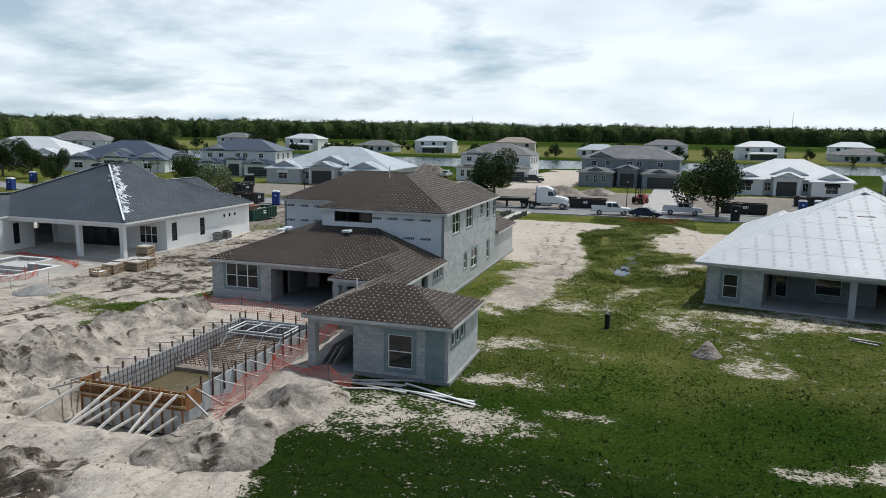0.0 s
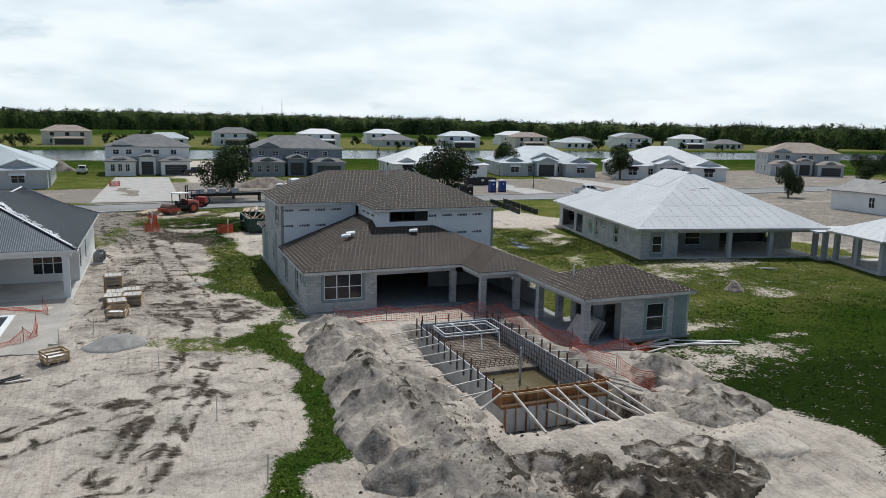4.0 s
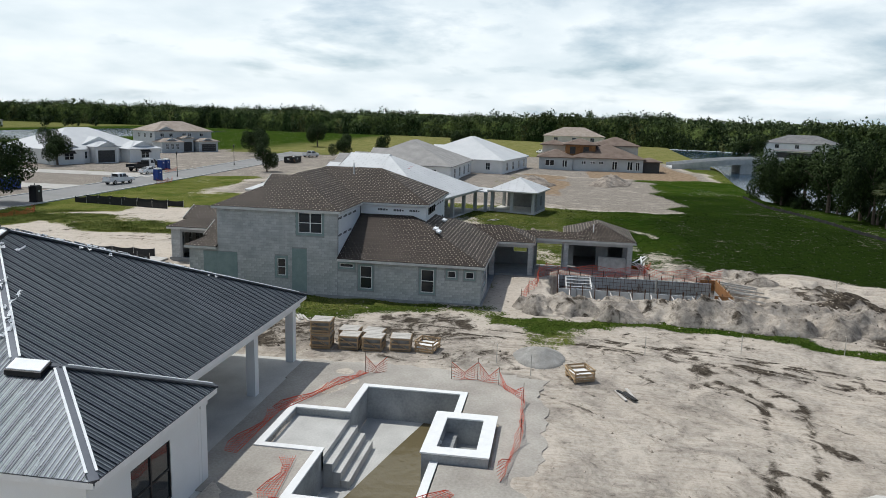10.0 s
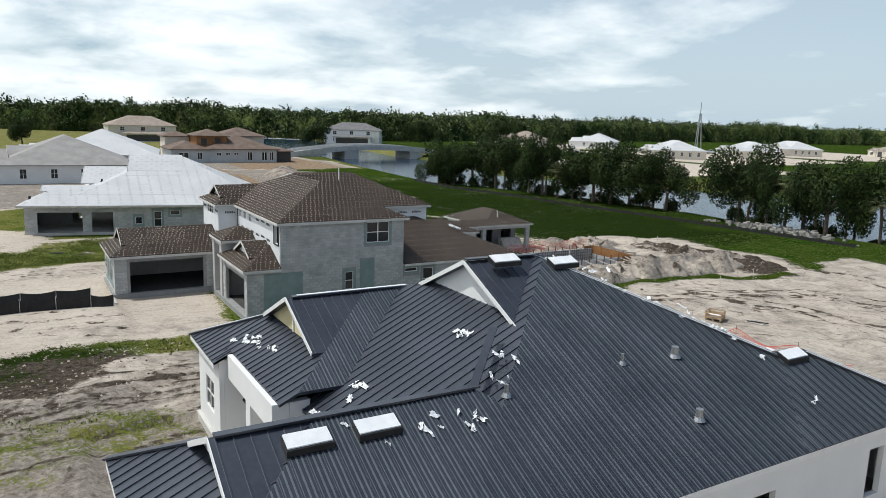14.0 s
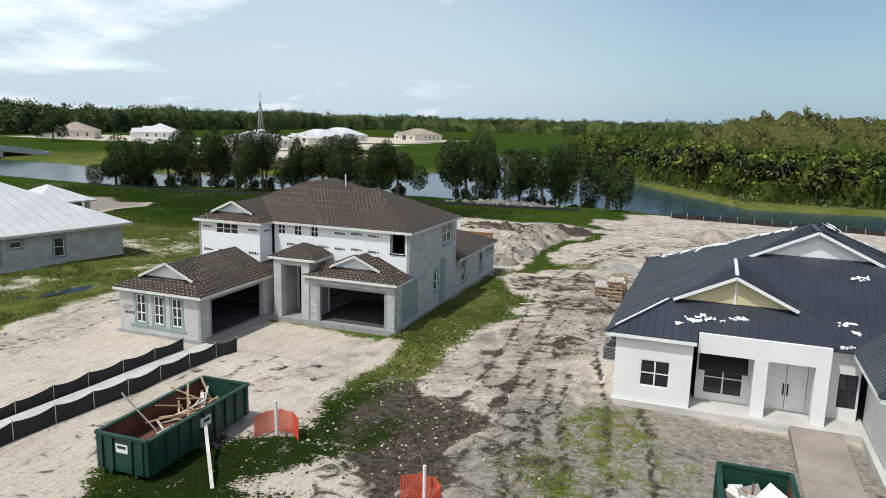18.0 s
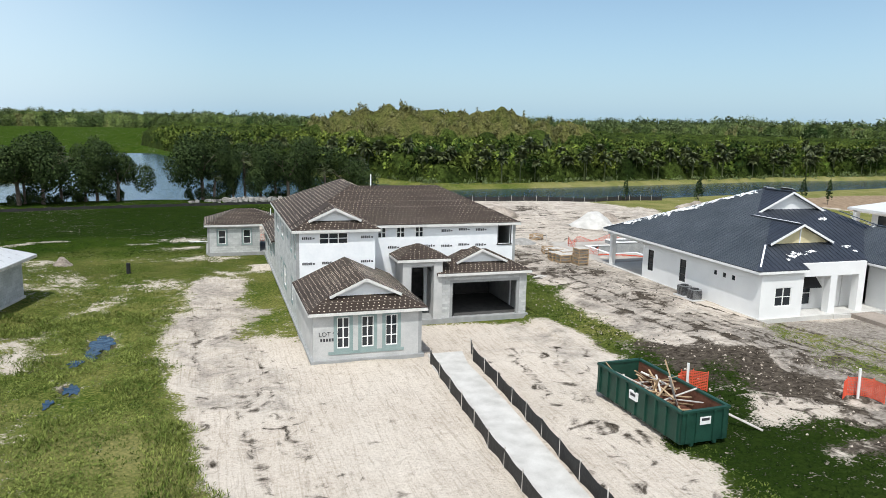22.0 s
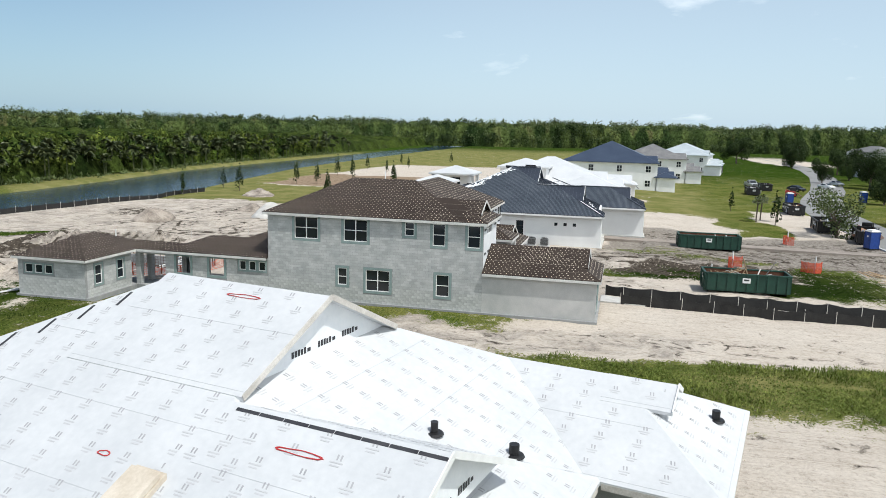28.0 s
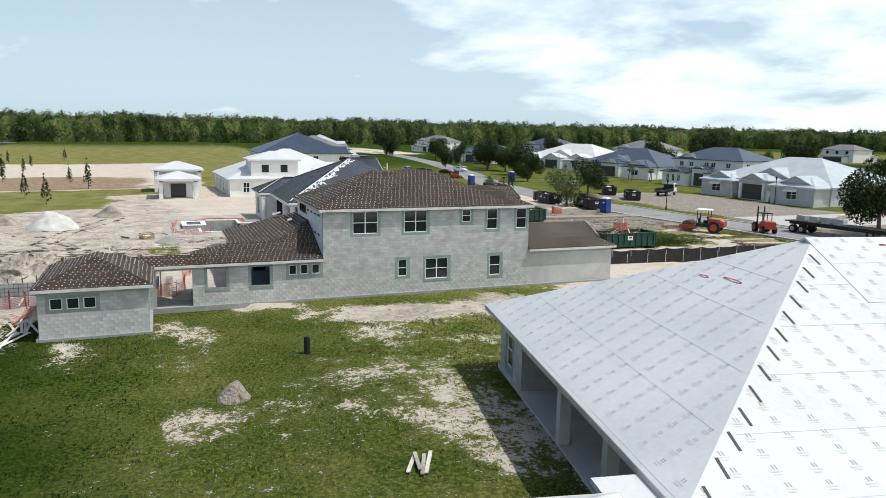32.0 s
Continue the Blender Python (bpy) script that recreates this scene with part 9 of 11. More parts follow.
        block(-hw, -hd - 1, -hw * 0.3, -hd + 3.2, e1 - 0.1)
        block(hw * 0.3, -hd - 0.6, hw, -hd + 3.2, e1 - 0.1)
        block(-hw * 0.22, -hd + 0.6, hw * 0.18, -hd + 3.2, e1 + 0.9)
        gable(-hw * 0.65, hw * 0.22, -hd - 0.5, e1 + 0.1, 3.4); gable(-hw * 0.02, hw * 0.13, -hd + 0.5, e1 + 1.1, 2.6)
        gable(-hw * 0.6, hw * 0.26, -hd + 3.3, e2 + 0.3, 3.5); gable(hw * 0.64, hw * 0.2, -hd - 0.2, e1 + 0.1, 3.2)
        for u in (-0.62, 0.64) if group != "far shore houses" else (): part("string_course", Geo().box(hw * u - hw * 0.33, -hd + 2.93, e1 + 0.55, hw * u + hw * 0.33, -hd + 3.0, e1 + 0.75), "trim", h)
        # entry shade painted as a dark sheet; the wall behind is solid
        part("porch_shade", Geo().box(-hw * 0.16, -hd + 0.57, 0.0, hw * 0.12, -hd + 0.62, 3.0), "dark", h)
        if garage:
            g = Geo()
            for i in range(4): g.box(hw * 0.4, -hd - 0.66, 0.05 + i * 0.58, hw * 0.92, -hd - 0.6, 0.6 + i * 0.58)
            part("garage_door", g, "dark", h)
        win(-hw * 0.82, -hd - 1, 1.7, 0.9, 1.7, (0, -1)); win(-hw * 0.65, -hd - 1, 1.7, 0.9, 1.7, (0, -1)); win(-hw * 0.48, -hd - 1, 1.7, 0.9, 1.7, (0, -1))
        for u in (-0.75, -0.45, 0.0, 0.2, 0.62):
            win(hw * u, -hd + 3, 5.1, 1.3, 1.1, (0, -1))
        for k in range(3):
            for zc in (1.7, 4.9):
                win(-hw, -hd + 5 + k * (d - 5) / 3, zc, 1.2, 1.5, (-1, 0)); win(hw, -hd + 5 + k * (d - 5) / 3, zc, 1.2, 1.5, (1, 0))
                win(-hw * 0.6 + k * hw * 0.6, hd, zc, 1.7, 1.6, (0, 1))
        # rear lanai
        block(-hw * 0.7, hd, hw * 0.6, hd + 3.5, e1 - 0.2, 0.3)
        # shade under the rear lanai, painted as a dark sheet on its wall
        part("lanai_shade", Geo().box(-hw * 0.62, hd + 3.48, 0.1, hw * 0.52, hd + 3.53, 2.6), "dark", h)
    return h


for i, a in enumerate((
        (-74.0, 160, 29, 24, 4, 1, "palegrey", "stucco_grey", "grey one-storey house with pale metal roof and gables"),
        (-42.2, 186, 18, 15, 0, 2, "slate", "white", "white two-storey house with dark grey roof"),
        (-8.6, 180.9, 22, 16, -3, 2, "slate", "stucco_slate", "slate-grey two-storey house with grey roof and dark garage door"),
        (24.3, 172.2, 23, 20, -6, 1, "membrane", "white", "white one-storey house with white metal roof"),
        (56.1, 174.7, 25, 21, -12, 1, "palegrey", "stucco_grey", "grey one-storey house with pale metal roof and front gables"),
        (85.8, 160.2, 27, 24, -25, 1, "membrane", "white", "white one-storey house with white roof"),
        (-192, 182, 34, 26, 18, 1, "membrane", "white", "wide white house with pale roof and landscaping"),
        (-147, 174, 28, 24, 20, 1, "bluehouse", "white", "white one-storey house with dark blue metal roof"),
        (-107, 170, 20, 16, 10, 2, "bluehouse", "white", "white two-storey house with dark blue metal roof"),
        (77.6, 74.3, 27, 24, 178, 1, "grey_tile", "white", "one-storey house with grey tile roof under construction"),
        (107.2, 64.9, 27, 26, 170, 1, "membrane", "white", "white one-storey house with white membrane roof"),
        (138.8, 164, 20, 16, -30, 2, "tan_tile", "stucco_grey", "grey two-storey house with tan roof"),
        (252.4, 35, 26, 20, 90, 2, "tan_tile", "stucco_cream", "cream two-storey house with tan roof"),
        (247.2, -60.3, 26, 18, 60, 2, "slate", "white", "white two-storey house beside the bridge"),
        (139.2, -159.4, 26, 20, 150, 1, "membrane", "stucco_cream", "one-storey house with white membrane roof across the canal"),
        (137.4, -206.5, 26, 20, 150, 1, "membrane", "stucco_cream", "one-storey house with white membrane roof across the canal"),
        (159.6, -269.1, 30, 20, 150, 1, "membrane", "stucco_cream", "one-storey house with white membrane roof across the canal"),
        (134, -327, 26, 20, 150, 1, "tan_tile", "stucco_cream", "one-storey house with tan roof across the canal"),
        (227.4, -196.8, 28, 22, 130, 1, "membrane", "white", "white one-storey house with pale roof across the canal"),
        (249.3, -163.1, 28, 22, 130, 1, "tan_tile", "stucco_cream", "cream one-storey house with tan roof across the canal"),
        (-104, 65, 22, 26, 182, 1, "membrane", "white", "white one-storey house with white roof and rear porch"),
        (-147.4, 75.4, 22, 24, 180, 2, "bluehouse", "white", "white two-storey house with dark blue roof"),
        (-182.9, 86.3, 22, 20, 180, 2, "slate", "white", "white two-storey house with dark grey roof"),
        (-376, 198, 24, 18, 15, 2, "slate", "white", "white two-storey house beyond the street trees"),
        (-231.7, 98.7, 24, 20, 170, 2, "palegrey", "white", "white two-storey house with pale roof"),
        (-222, 234, 24, 18, 20, 2, "slate", "white", "white two-storey house with dark roof among trees"),
        (-238, 168, 26, 20, 20, 1, "bluehouse", "stucco_grey", "house with dark blue roof among trees"),
        (-290, 226, 24, 18, 20, 2, "bluehouse", "white", "white two-storey house among trees"))):
    far_house(*a, 100 + i)


def unfinished_house():
    """Grey block house with brown roofs in steps and a bare sheathed upper storey."""
    h = placed("house", "unfinished grey block house with brown stepped roofs and bare sheathing", "house", (126, 31, 0.15), group="neighbouring houses")
    # the near-black end block is a porch with its shade painted on
    for x0, y0, x1, y1, base, top, mat, p in ((117.5, 37.5, 131, 46.5, -0.3, 3.5, "stucco_grey", 0.36), (118, 19, 137, 37.4, -0.3, 3.6, "stucco_grey", 0.36), (119, 14.6, 127, 18.9, -0.3, 3.0, "dark", 0.30),
                                              (121.5, 31.5, 131, 39.5, 3.4, 6.9, "ply", 0.34), (128, 19.5, 139, 31.4, 3.4, 6.7, "stucco_cream", 0.36), (130, 39.6, 137, 46, -0.3, 6.4, "stucco_cream", 0.34)):
        part("wall", Geo().box(x0, y0, base, x1, y1, top), mat, h)
        for f in hip(x0 - 0.7, y0 - 0.7, x1 + 0.7, y1 + 0.7, top + 0.02, p).values(): roof_sheet(f, "brown_tile", h, "roof_slope", 0.2)
    for x, y, zc, w, hh in ((117.5, 43.6, 1.9, 2.4, 1.6), (117.5, 39.6, 1.8, 1.3, 1.9), (118, 34.6, 2.2, 1.2, 0.9), (118, 32.2, 2.3, 1.2, 0.7), (118, 30.0, 2.3, 1.2, 0.7), (118, 26.4, 1.7, 1.3, 2.3), (118, 22.4, 1.7, 1.4, 2.3), (118, 20.4, 1.7, 1.0, 2.3),
                            (121.5, 37.6, 5.3, 1.5, 1.9), (121.5, 34.0, 5.3, 1.5, 1.9)):
        # raw openings are solid dark panels, the shade inside put into the colour
        raw = x == 121.5
        w0 = part("window", Geo().box(x - 0.08, y - w / 2, zc - hh / 2, x, y + w / 2, zc + hh / 2), "dark" if raw else "vinyl", h)
        if not raw:
            for s in (-1, 1): part("pane", Geo().box(x - 0.1, y + s * w / 4 - w / 4 + 0.08, zc - hh / 2 + 0.1, x - 0.078, y + s * w / 4 + w / 4 - 0.08, zc + hh / 2 - 0.1), "glass", w0)


unfinished_house()


def white_block(x0, y0, x1, y1, top, label, porch):
    """A white stucco block with a shallow pale hip roof: walls, or columns round an open porch."""
    h = placed("garden_pavilion" if porch else "house_block", label, "pavilion" if porch else "house", ((x0 + x1) / 2, (y0 + y1) / 2, 0.2))
    if porch:
        for x in (x0 + 0.3, x1 - 0.3):
            for y in (y0 + 0.3, y1 - 0.3): part("column", Geo().box(x - 0.3, y - 0.3, 0.0, x + 0.3, y + 0.3, top), "white", h)
        part("back_wall", Geo().box(x0 + 0.9, y0 + 0.8, 0.0, x1 - 2.4, y1 - 0.8, top), "white", h)
        part("beam", Geo().box(x0, y0, top - 0.5, x1, y0 + 0.4, top).box(x0, y1 - 0.4, top - 0.5, x1, y1, top).box(x1 - 0.4, y0 + 0.4, top - 0.5, x1, y1 - 0.4, top), "white", h)
        part("opening", Geo().box(x1 - 2.42, (y0 + y1) / 2 - 1.2, 0.2, x1 - 2.37, (y0 + y1) / 2 + 1.2, top - 0.9), "glass", h)
        part("deck", Geo().box(x0 - 1, y0 - 1.5, -0.2, x1 + 2.5, y1 + 1.5, 0.16), "trim", h)
    else:
        part("wall", Geo().box(x0, y0, 0.0, x1, y1, top), "white", h)
        for y in (y0 + (y1 - y0) * 0.3, y0 + (y1 - y0) * 0.7):
            w = part("window", Geo().box(x1, y - 0.7, top - 2.3, x1 + 0.06, y + 0.7, top - 0.8), "vinyl", h); part("pane", Geo().box(x1 + 0.062, y - 0.6, top - 2.2, x1 + 0.08, y + 0.6, top - 0.9), "glass", w)
    for f in hip(x0 - 0.5, y0 - 0.5, x1 + 0.5, y1 + 0.5, top + 0.02, 0.32).values(): roof_sheet(f, "membrane", h, "roof_slope", 0.3)


white_block(-97.5, 41.2, -90.5, 47.2, 3.6, "white garden pavilion with columns and pale roof", True)
white_block(-112, 40.5, -104.5, 48.5, 4.4, "white garden pavilion with columns and pale roof", True)
white_block(-101, 66.0, -91.0, 77.0, 3.6, "low white wing with pale hip roof", False)
white_block(-100.5, 56.0, -93.0, 64.0, 6.7, "taller white entry block with pale hip roof", False)
roofs = ("slate", "palegrey", "tan_tile", "palegrey", "slate", "membrane")
walls = ("white", "white", "stucco_cream", "white", "stucco_grey", "white")
for i in range(15):
    xx = -245 + i * 40 + (i * 37 % 11)
    far_house(xx, 380 + (i * 53 % 17), 21, 15, 176 + (i * 29 % 13), 1 if i % 3 == 2 else 2, roofs[i * 5 % 6], walls[i * 5 % 6], ("white", "pale", "cream")[i % 3] + " house on the far shore of the lake", 200 + i, group="far shore houses")
for i in range(7):
    far_house(45 + i * 46, 430 + (i * 31 % 20), 21, 15, 175, 2 if i % 2 else 1, roofs[(i * 5 + 2) % 6], walls[i % 6], "distant pale house behind the lake", 230 + i, group="far shore houses")
# low drives in front of the houses across the street
for x0, x1, y1 in ((-50, -37, 173), (-4, 4, 171), (25, 32, 161), (50, 58, 162)):
    solid("driveway", Geo().slab([(x0, 121.2, 0.05), (x1, 121.2, 0.05), (x1 - 1, y1, 0.05), (x0 + 1, y1, 0.05)], (0, 0, -0.2)), "paver", "pale paved driveway", "driveway", kind="structure")
solid("driveway", Geo().slab([(-56.5, 112.2, 0.06), (-54.3, 112.2, 0.06), (-54.2, 74.9, 0.40), (-56.4, 74.9, 0.40)], (0, 0, -0.3)), "path", "pinkish sandy paved walk to the entry", "driveway", kind="structure")


# ---------------------------------------------------------------- trees
def oak(seed, leaf, n=9000, size=0.135, rx=3.6, rz=5.0, trunk=2.4):
    r = random.Random(seed)
    t = thing("tree", "broad dark green oak tree", "tree")
    g = Geo()
    g.tube((0, 0, -0.2), (0.1, 0, trunk), 0.24, 0.17, 9, False)
    for k in range(7):
        a = k * 0.9 + r.random()
        p = Vector((0.1, 0, trunk - 0.3 * r.random()))
        q = p + Vector((math.cos(a) * rx * 0.35, math.sin(a) * rx * 0.35, rz * 0.35 * r.uniform(0.6, 1.1)))
        g.tube(p, q, 0.11, 0.06, 6, False)
        for j in range(2):
            b = a + r.uniform(-0.7, 0.7)
            g.tube(q, q + Vector((math.cos(b) * rx * 0.35, math.sin(b) * rx * 0.35, rz * 0.25 * r.uniform(0.3, 1))), 0.055, 0.02, 5, False)
    part("trunk", g, "bark", t)
    q = leaf_cards(n, seed, rx, rz, size)
    q[..., 2] += trunk * 0.42
    part("crown", flakes_mesh("crown", q, leaf), None, t)
    return t


def palm(seed, hgt=6.5):
    r = random.Random(seed)
    t = thing("palm", "cabbage palm with bare trunk and fan fronds", "palm tree")
    g = Geo()
    lean = (r.uniform(-0.4, 0.4), r.uniform(-0.4, 0.4))
    pts = [Vector((lean[0] * (k / 5) ** 2, lean[1] * (k / 5) ** 2, hgt * k / 5 - (0.2 if k == 0 else 0))) for k in range(6)]
    for a, b in zip(pts, pts[1:]):
        g.tube(a, b, 0.19, 0.17, 8, False)
    part("trunk", g, "bark", t)
    c = Geo()
    top = pts[-1]
    for k in range(34):
        a, el = r.uniform(0, 6.28), r.uniform(-0.7, 1.3)
        d = Vector((math.cos(a) * math.cos(el), math.sin(a) * math.cos(el), math.sin(el)))
        stem = top + d * r.uniform(0.7, 1.1)
        side = d.cross(Vector((0, 0, 1))).normalized()
        c.tube(top, stem, 0.02, 0.015, 3, False)
        for j in range(-4, 5):
            f = (d * math.cos(j * 0.3) + side * math.sin(j * 0.3)).normalized()
            tip = stem + f * r.uniform(0.8, 1.15) - Vector((0, 0, 0.25 + 0.1 * abs(j) * 0.3))
            w = f.cross(Vector((0, 0, 1))).normalized() * 0.07
            c.quad(tuple(stem), tuple(stem + f * 0.45 + w), tuple(tip), tuple(stem + f * 0.45 - w))
    part("crown", c, "palm", t)
    return t


OAKS = [oak(60 + i, "leaf", rx=3.4 + 0.5 * (i % 2), rz=5.6) for i in range(3)]
PALMS = [palm(70 + i, 5.6 + i * 0.7) for i in range(3)]
PALES = [oak(80, "leaf_pale", 3200, 0.15, 3.4, 5.0, 1.8)]
tagged(PALES[0], "airy olive-green street tree")


def plant(src, x, y, s=1.0, rz=0.0, sz=None, label="", group="", first={}):
    z = height_at(x, y)
    m = pose(x, y, z - 0.05, 0, 0, rz) @ Matrix.Diagonal((s, s, sz or s, 1))
    if src.name not in first:
        first[src.name] = True
        src.matrix_basis = m
        return tagged(src, label, "", group)
    return tagged(copy_thing(src, m), label, "", group)


rr = random.Random(12)
ROW = ((58.7, 1.6), (54.3, 3.6), (50, 3), (45.8, 1.5), (42, -1.1), (37.8, -2.7), (33.4, -2.4), (29.6, -3.3), (22.5, -4.5), (18.5, -5.5), (14.5, -6.0), (9.5, -9.0), (5.5, -9.5), (-8.5, -10.2), (-12.5, -10.5), (-18.5, -11.0), (-22.5, -10.8), (-26.5, -11.8), (-31.5, -11.5))
for i, (x, y) in enumerate(ROW):
    plant(OAKS[i % 3], x + rr.uniform(-1.6, 1.6), y + rr.uniform(-1.2, 0.8), rr.uniform(0.85, 1.3), rr.uniform(0, 360), rr.uniform(1.05, 1.4), "dark bushy tree on the canal bank", "canal bank trees")
def bush(seed):
    t = thing("bush", "dark low bush on the canal bank", "bush")
    part("stem", Geo().tube((0, 0, -0.2), (0, 0, 0.7), 0.07, 0.04, 6, False), "bark", t)
    q = leaf_cards(1500, seed, 1.9, 1.7, 0.12); q[..., 2] -= 0.25
    part("foliage", flakes_mesh("foliage", q, "leaf"), None, t)
    return t


BUSHES = [bush(97), bush(98)]
for i, (x, y) in enumerate(ROW):
    for k in range(2):
        plant(BUSHES[k], x + rr.uniform(-2.2, 2.2), y + rr.uniform(-2.2, -0.4), rr.uniform(0.6, 1.2), rr.uniform(0, 360), rr.uniform(0.6, 1.2), "dark low bush on the canal bank", "canal bank bushes")
for i, (x, y) in enumerate(((60.1, 0.7), (56.2, 2.6), (51.9, 2.1), (39.7, -2.2), (35.3, -3.7), (31.6, -2.8), (28, -4.0), (24.5, -4.0), (20.5, -6.5), (16.5, -6.5), (12, -8), (7, -10), (-10.5, -11.2), (-15.5, -11.2), (-20.5, -11.6), (-29, -12.4), (-33.5, -12.0), (-35.5, -12.8), (-24.5, -12.0))):
    plant(PALMS[i % 3], x, y + rr.uniform(-1.0, 1.2), rr.uniform(0.85, 1.2), rr.uniform(0, 360), rr.uniform(0.7, 1.1), "cabbage palm on the canal bank", "canal bank palms")
for x, y, s in ((7.4, 118.2, 1.05), (-28.6, 124.5, 1.0), (46.5, 175.1, 0.9), (69.1, 154.5, 1.0), (126.1, 130.4, 0.9), (142.1, 136.9, 0.9), (199.3, 136.7, 1.0), (74.7, 106.4, 0.8), (129.3, 104.8, 0.9), (152.1, 99.1, 0.9), (196.4, 78.6, 0.9), (-178, 140, 1.1), (-171, 143, 1.0), (-141, 134, 1.0), (-153, 137, 1.1), (-128, 128, 0.9), (-218.7, 145.9, 1.0), (-256, 152, 1.0), (-285, 165, 1.1), (-190, 146, 0.9), (-319.7, 149.4, 1.5), (-172, 200, 1.2), (-269.2, 217, 1.5), (-328.4, 241.9, 1.5), (-214.6, 260.3, 1.6), (-139.4, 232.2, 1.3), (231, -34.3, 1.4), (225.4, -87.6, 1.4), (216.2, -122.4, 1.5),
                (-88.6, 120.5, 0.8), (-197, 133, 0.9), (-296, 145, 1.2), (-345, 130, 1.5), (-165, 214, 1.2), (-128, 205, 1.0), (-90, 203, 0.9)):
    plant(OAKS[int(abs(x)) % 3], x, y, s, rr.uniform(0, 360), None, "dark round-headed street tree", "street trees")
for x, y, s in ((-70, 104.6, 1.0), (-85.9, 169.2, 1.0)):
    plant(PALES[0], x, y, s, rr.uniform(0, 360), None, "airy olive-green street tree", "street trees")
for i, (x, y, s) in enumerate(((-128, 158.5, 0.55), (-124.5, 157, 0.5), (-121, 160, 0.5), (-158, 157, 0.45), (-119, 159, 0.45), (-84.9, 100.1, 0.55), (-87.1, 98.1, 0.6), (-84, 97, 0.5), (-205.2, 213.4, 0.9), (-228.2, 209.5, 0.8), (-257.2, 216.5, 0.9))):
    plant(PALMS[i % 3], x, y, s, rr.uniform(0, 360), None, "young garden palm with fan fronds", "garden palms")


far_tree = oak(95, "leaf", 420, 0.5, 3.4, 5.0, 1.6)
rf = random.Random(55)
for k in range(64):
    x = -260 + k * 10.2 + rf.uniform(-4, 4)
    plant(far_tree, x, rf.choice((361, 366, 398, 404, 412, 420)) + rf.uniform(-3, 3), rf.uniform(0.5, 1.15), rf.uniform(0, 360), None, "dark garden tree on the far shore", "far shore trees")


def sapling(seed):
    t = thing("sapling", "young dark green tree with a pointed crown", "tree")
    part("trunk", Geo().tube((0, 0, -0.1), (0, 0, 1.4), 0.05, 0.03, 6, False), "bark", t)
    q = leaf_cards(170, seed, 0.75, 2.7, 0.17, cone=0.75); q[..., 2] += 0.7
    part("crown", flakes_mesh("crown", q, "leaf"), None, t)
    return t


SAP = sapling(90)
for x, y in ((-81.6, 0.4), (-98.6, -1.6), (-94.3, 4.4), (-116.1, 6.2), (-118, 10.3), (-99.2, 20.9), (-116.3, 28.9), (-88.4, 25.3), (-137.2, 11.4), (-148.5, 2.8), (-165.5, 11), (-180.1, -0.1), (-196.2, 8.3), (-217.2, -0.7), (-131.7, 24.3), (-240.6, 12.2), (-79.7, 98.9), (-98.9, 95.3), (-19.7, 247.4), (-2, 245.4), (32.9, 249), (-110.8, 246.4)):
    plant(SAP, x, y, rr.uniform(0.8, 1.25), rr.uniform(0, 360), None, "", "saplings")


# rubble on the bank
rb = Geo()
rng = random.Random(8)
for k in range(260):
    x, y = rng.gauss(-17, 4.2), rng.gauss(-7.0, 1.1)
    s = rng.uniform(0.12, 0.42); z = max(0.0, 0.55 - 0.05 * abs(x + 17)) * rng.random()
    a = rng.uniform(0, 3.14); c, d = math.cos(a) * s, math.sin(a) * s
    rb.slab([(x - c, y - d, z + s * 0.7), (x + d, y - c, z + s * 0.5), (x + c, y + d, z + s * 0.6), (x - d, y + c, z + s * 0.8)], (0.05 * s, 0.04, -s * 1.2))
solid("rubble_bank", rb, "stone", "scattered grey stone rubble on the canal bank", "rubble", kind="stuff")


# bridge over the canal
br = placed("bridge", "low concrete road bridge over the canal", "bridge", (148, -24, 0))
ys_ = [8, 0, -8, -15, -23, -31, -39, -46, -54]
zs_ = [0.3, 1.4, 2.3, 2.8, 3.0, 2.8, 2.3, 1.4, 0.3]
dk = Geo()
for (ya, za), (yb, zb) in zip(zip(ys_, zs_), zip(ys_[1:], zs_[1:])):
    dk.slab([(142, ya, za), (154, ya, za), (154, yb, zb), (142, yb, zb)], (0, 0, -0.7))
part("deck", dk, "concrete", br)
for x in (142.1, 153.9):
    for (ya, za), (yb, zb) in zip(zip(ys_, zs_), zip(ys_[1:], zs_[1:])):
        part("parapet", Geo().beam((x, ya, za + 0.5), (x, yb, zb + 0.5), 0.3, 1.0), "concrete", br)
for y in (-14, -38):
    part("pier", Geo().box(142.5, y - 2.5, -2, 153.5, y + 2.5, 2.0), "concrete", br)
for y in (0, -53):
    part("abutment", Geo().box(142.2, y - 3, -2, 153.8, y + 3, 0.9), "concrete", br)


def street_lamp(x, y):
    l = thing("street_lamp", "black post-top street lamp", "lamp post", (x, y, height_at(x, y)), 0, group="street lamps")
    part("base", Geo().tube((0, 0, 0), (0, 0, 0.5), 0.16, 0.1, 10), "black", l)
    part("pole", Geo().tube((0, 0, 0.5), (0, 0, 4.4), 0.07, 0.05, 8), "black", l)
    part("lantern", Geo().tube((0, 0, 4.4), (0, 0, 4.85), 0.12, 0.2, 8).tube((0, 0, 4.85), (0, 0, 5.05), 0.27, 0.03, 8), "black", l)
    return l


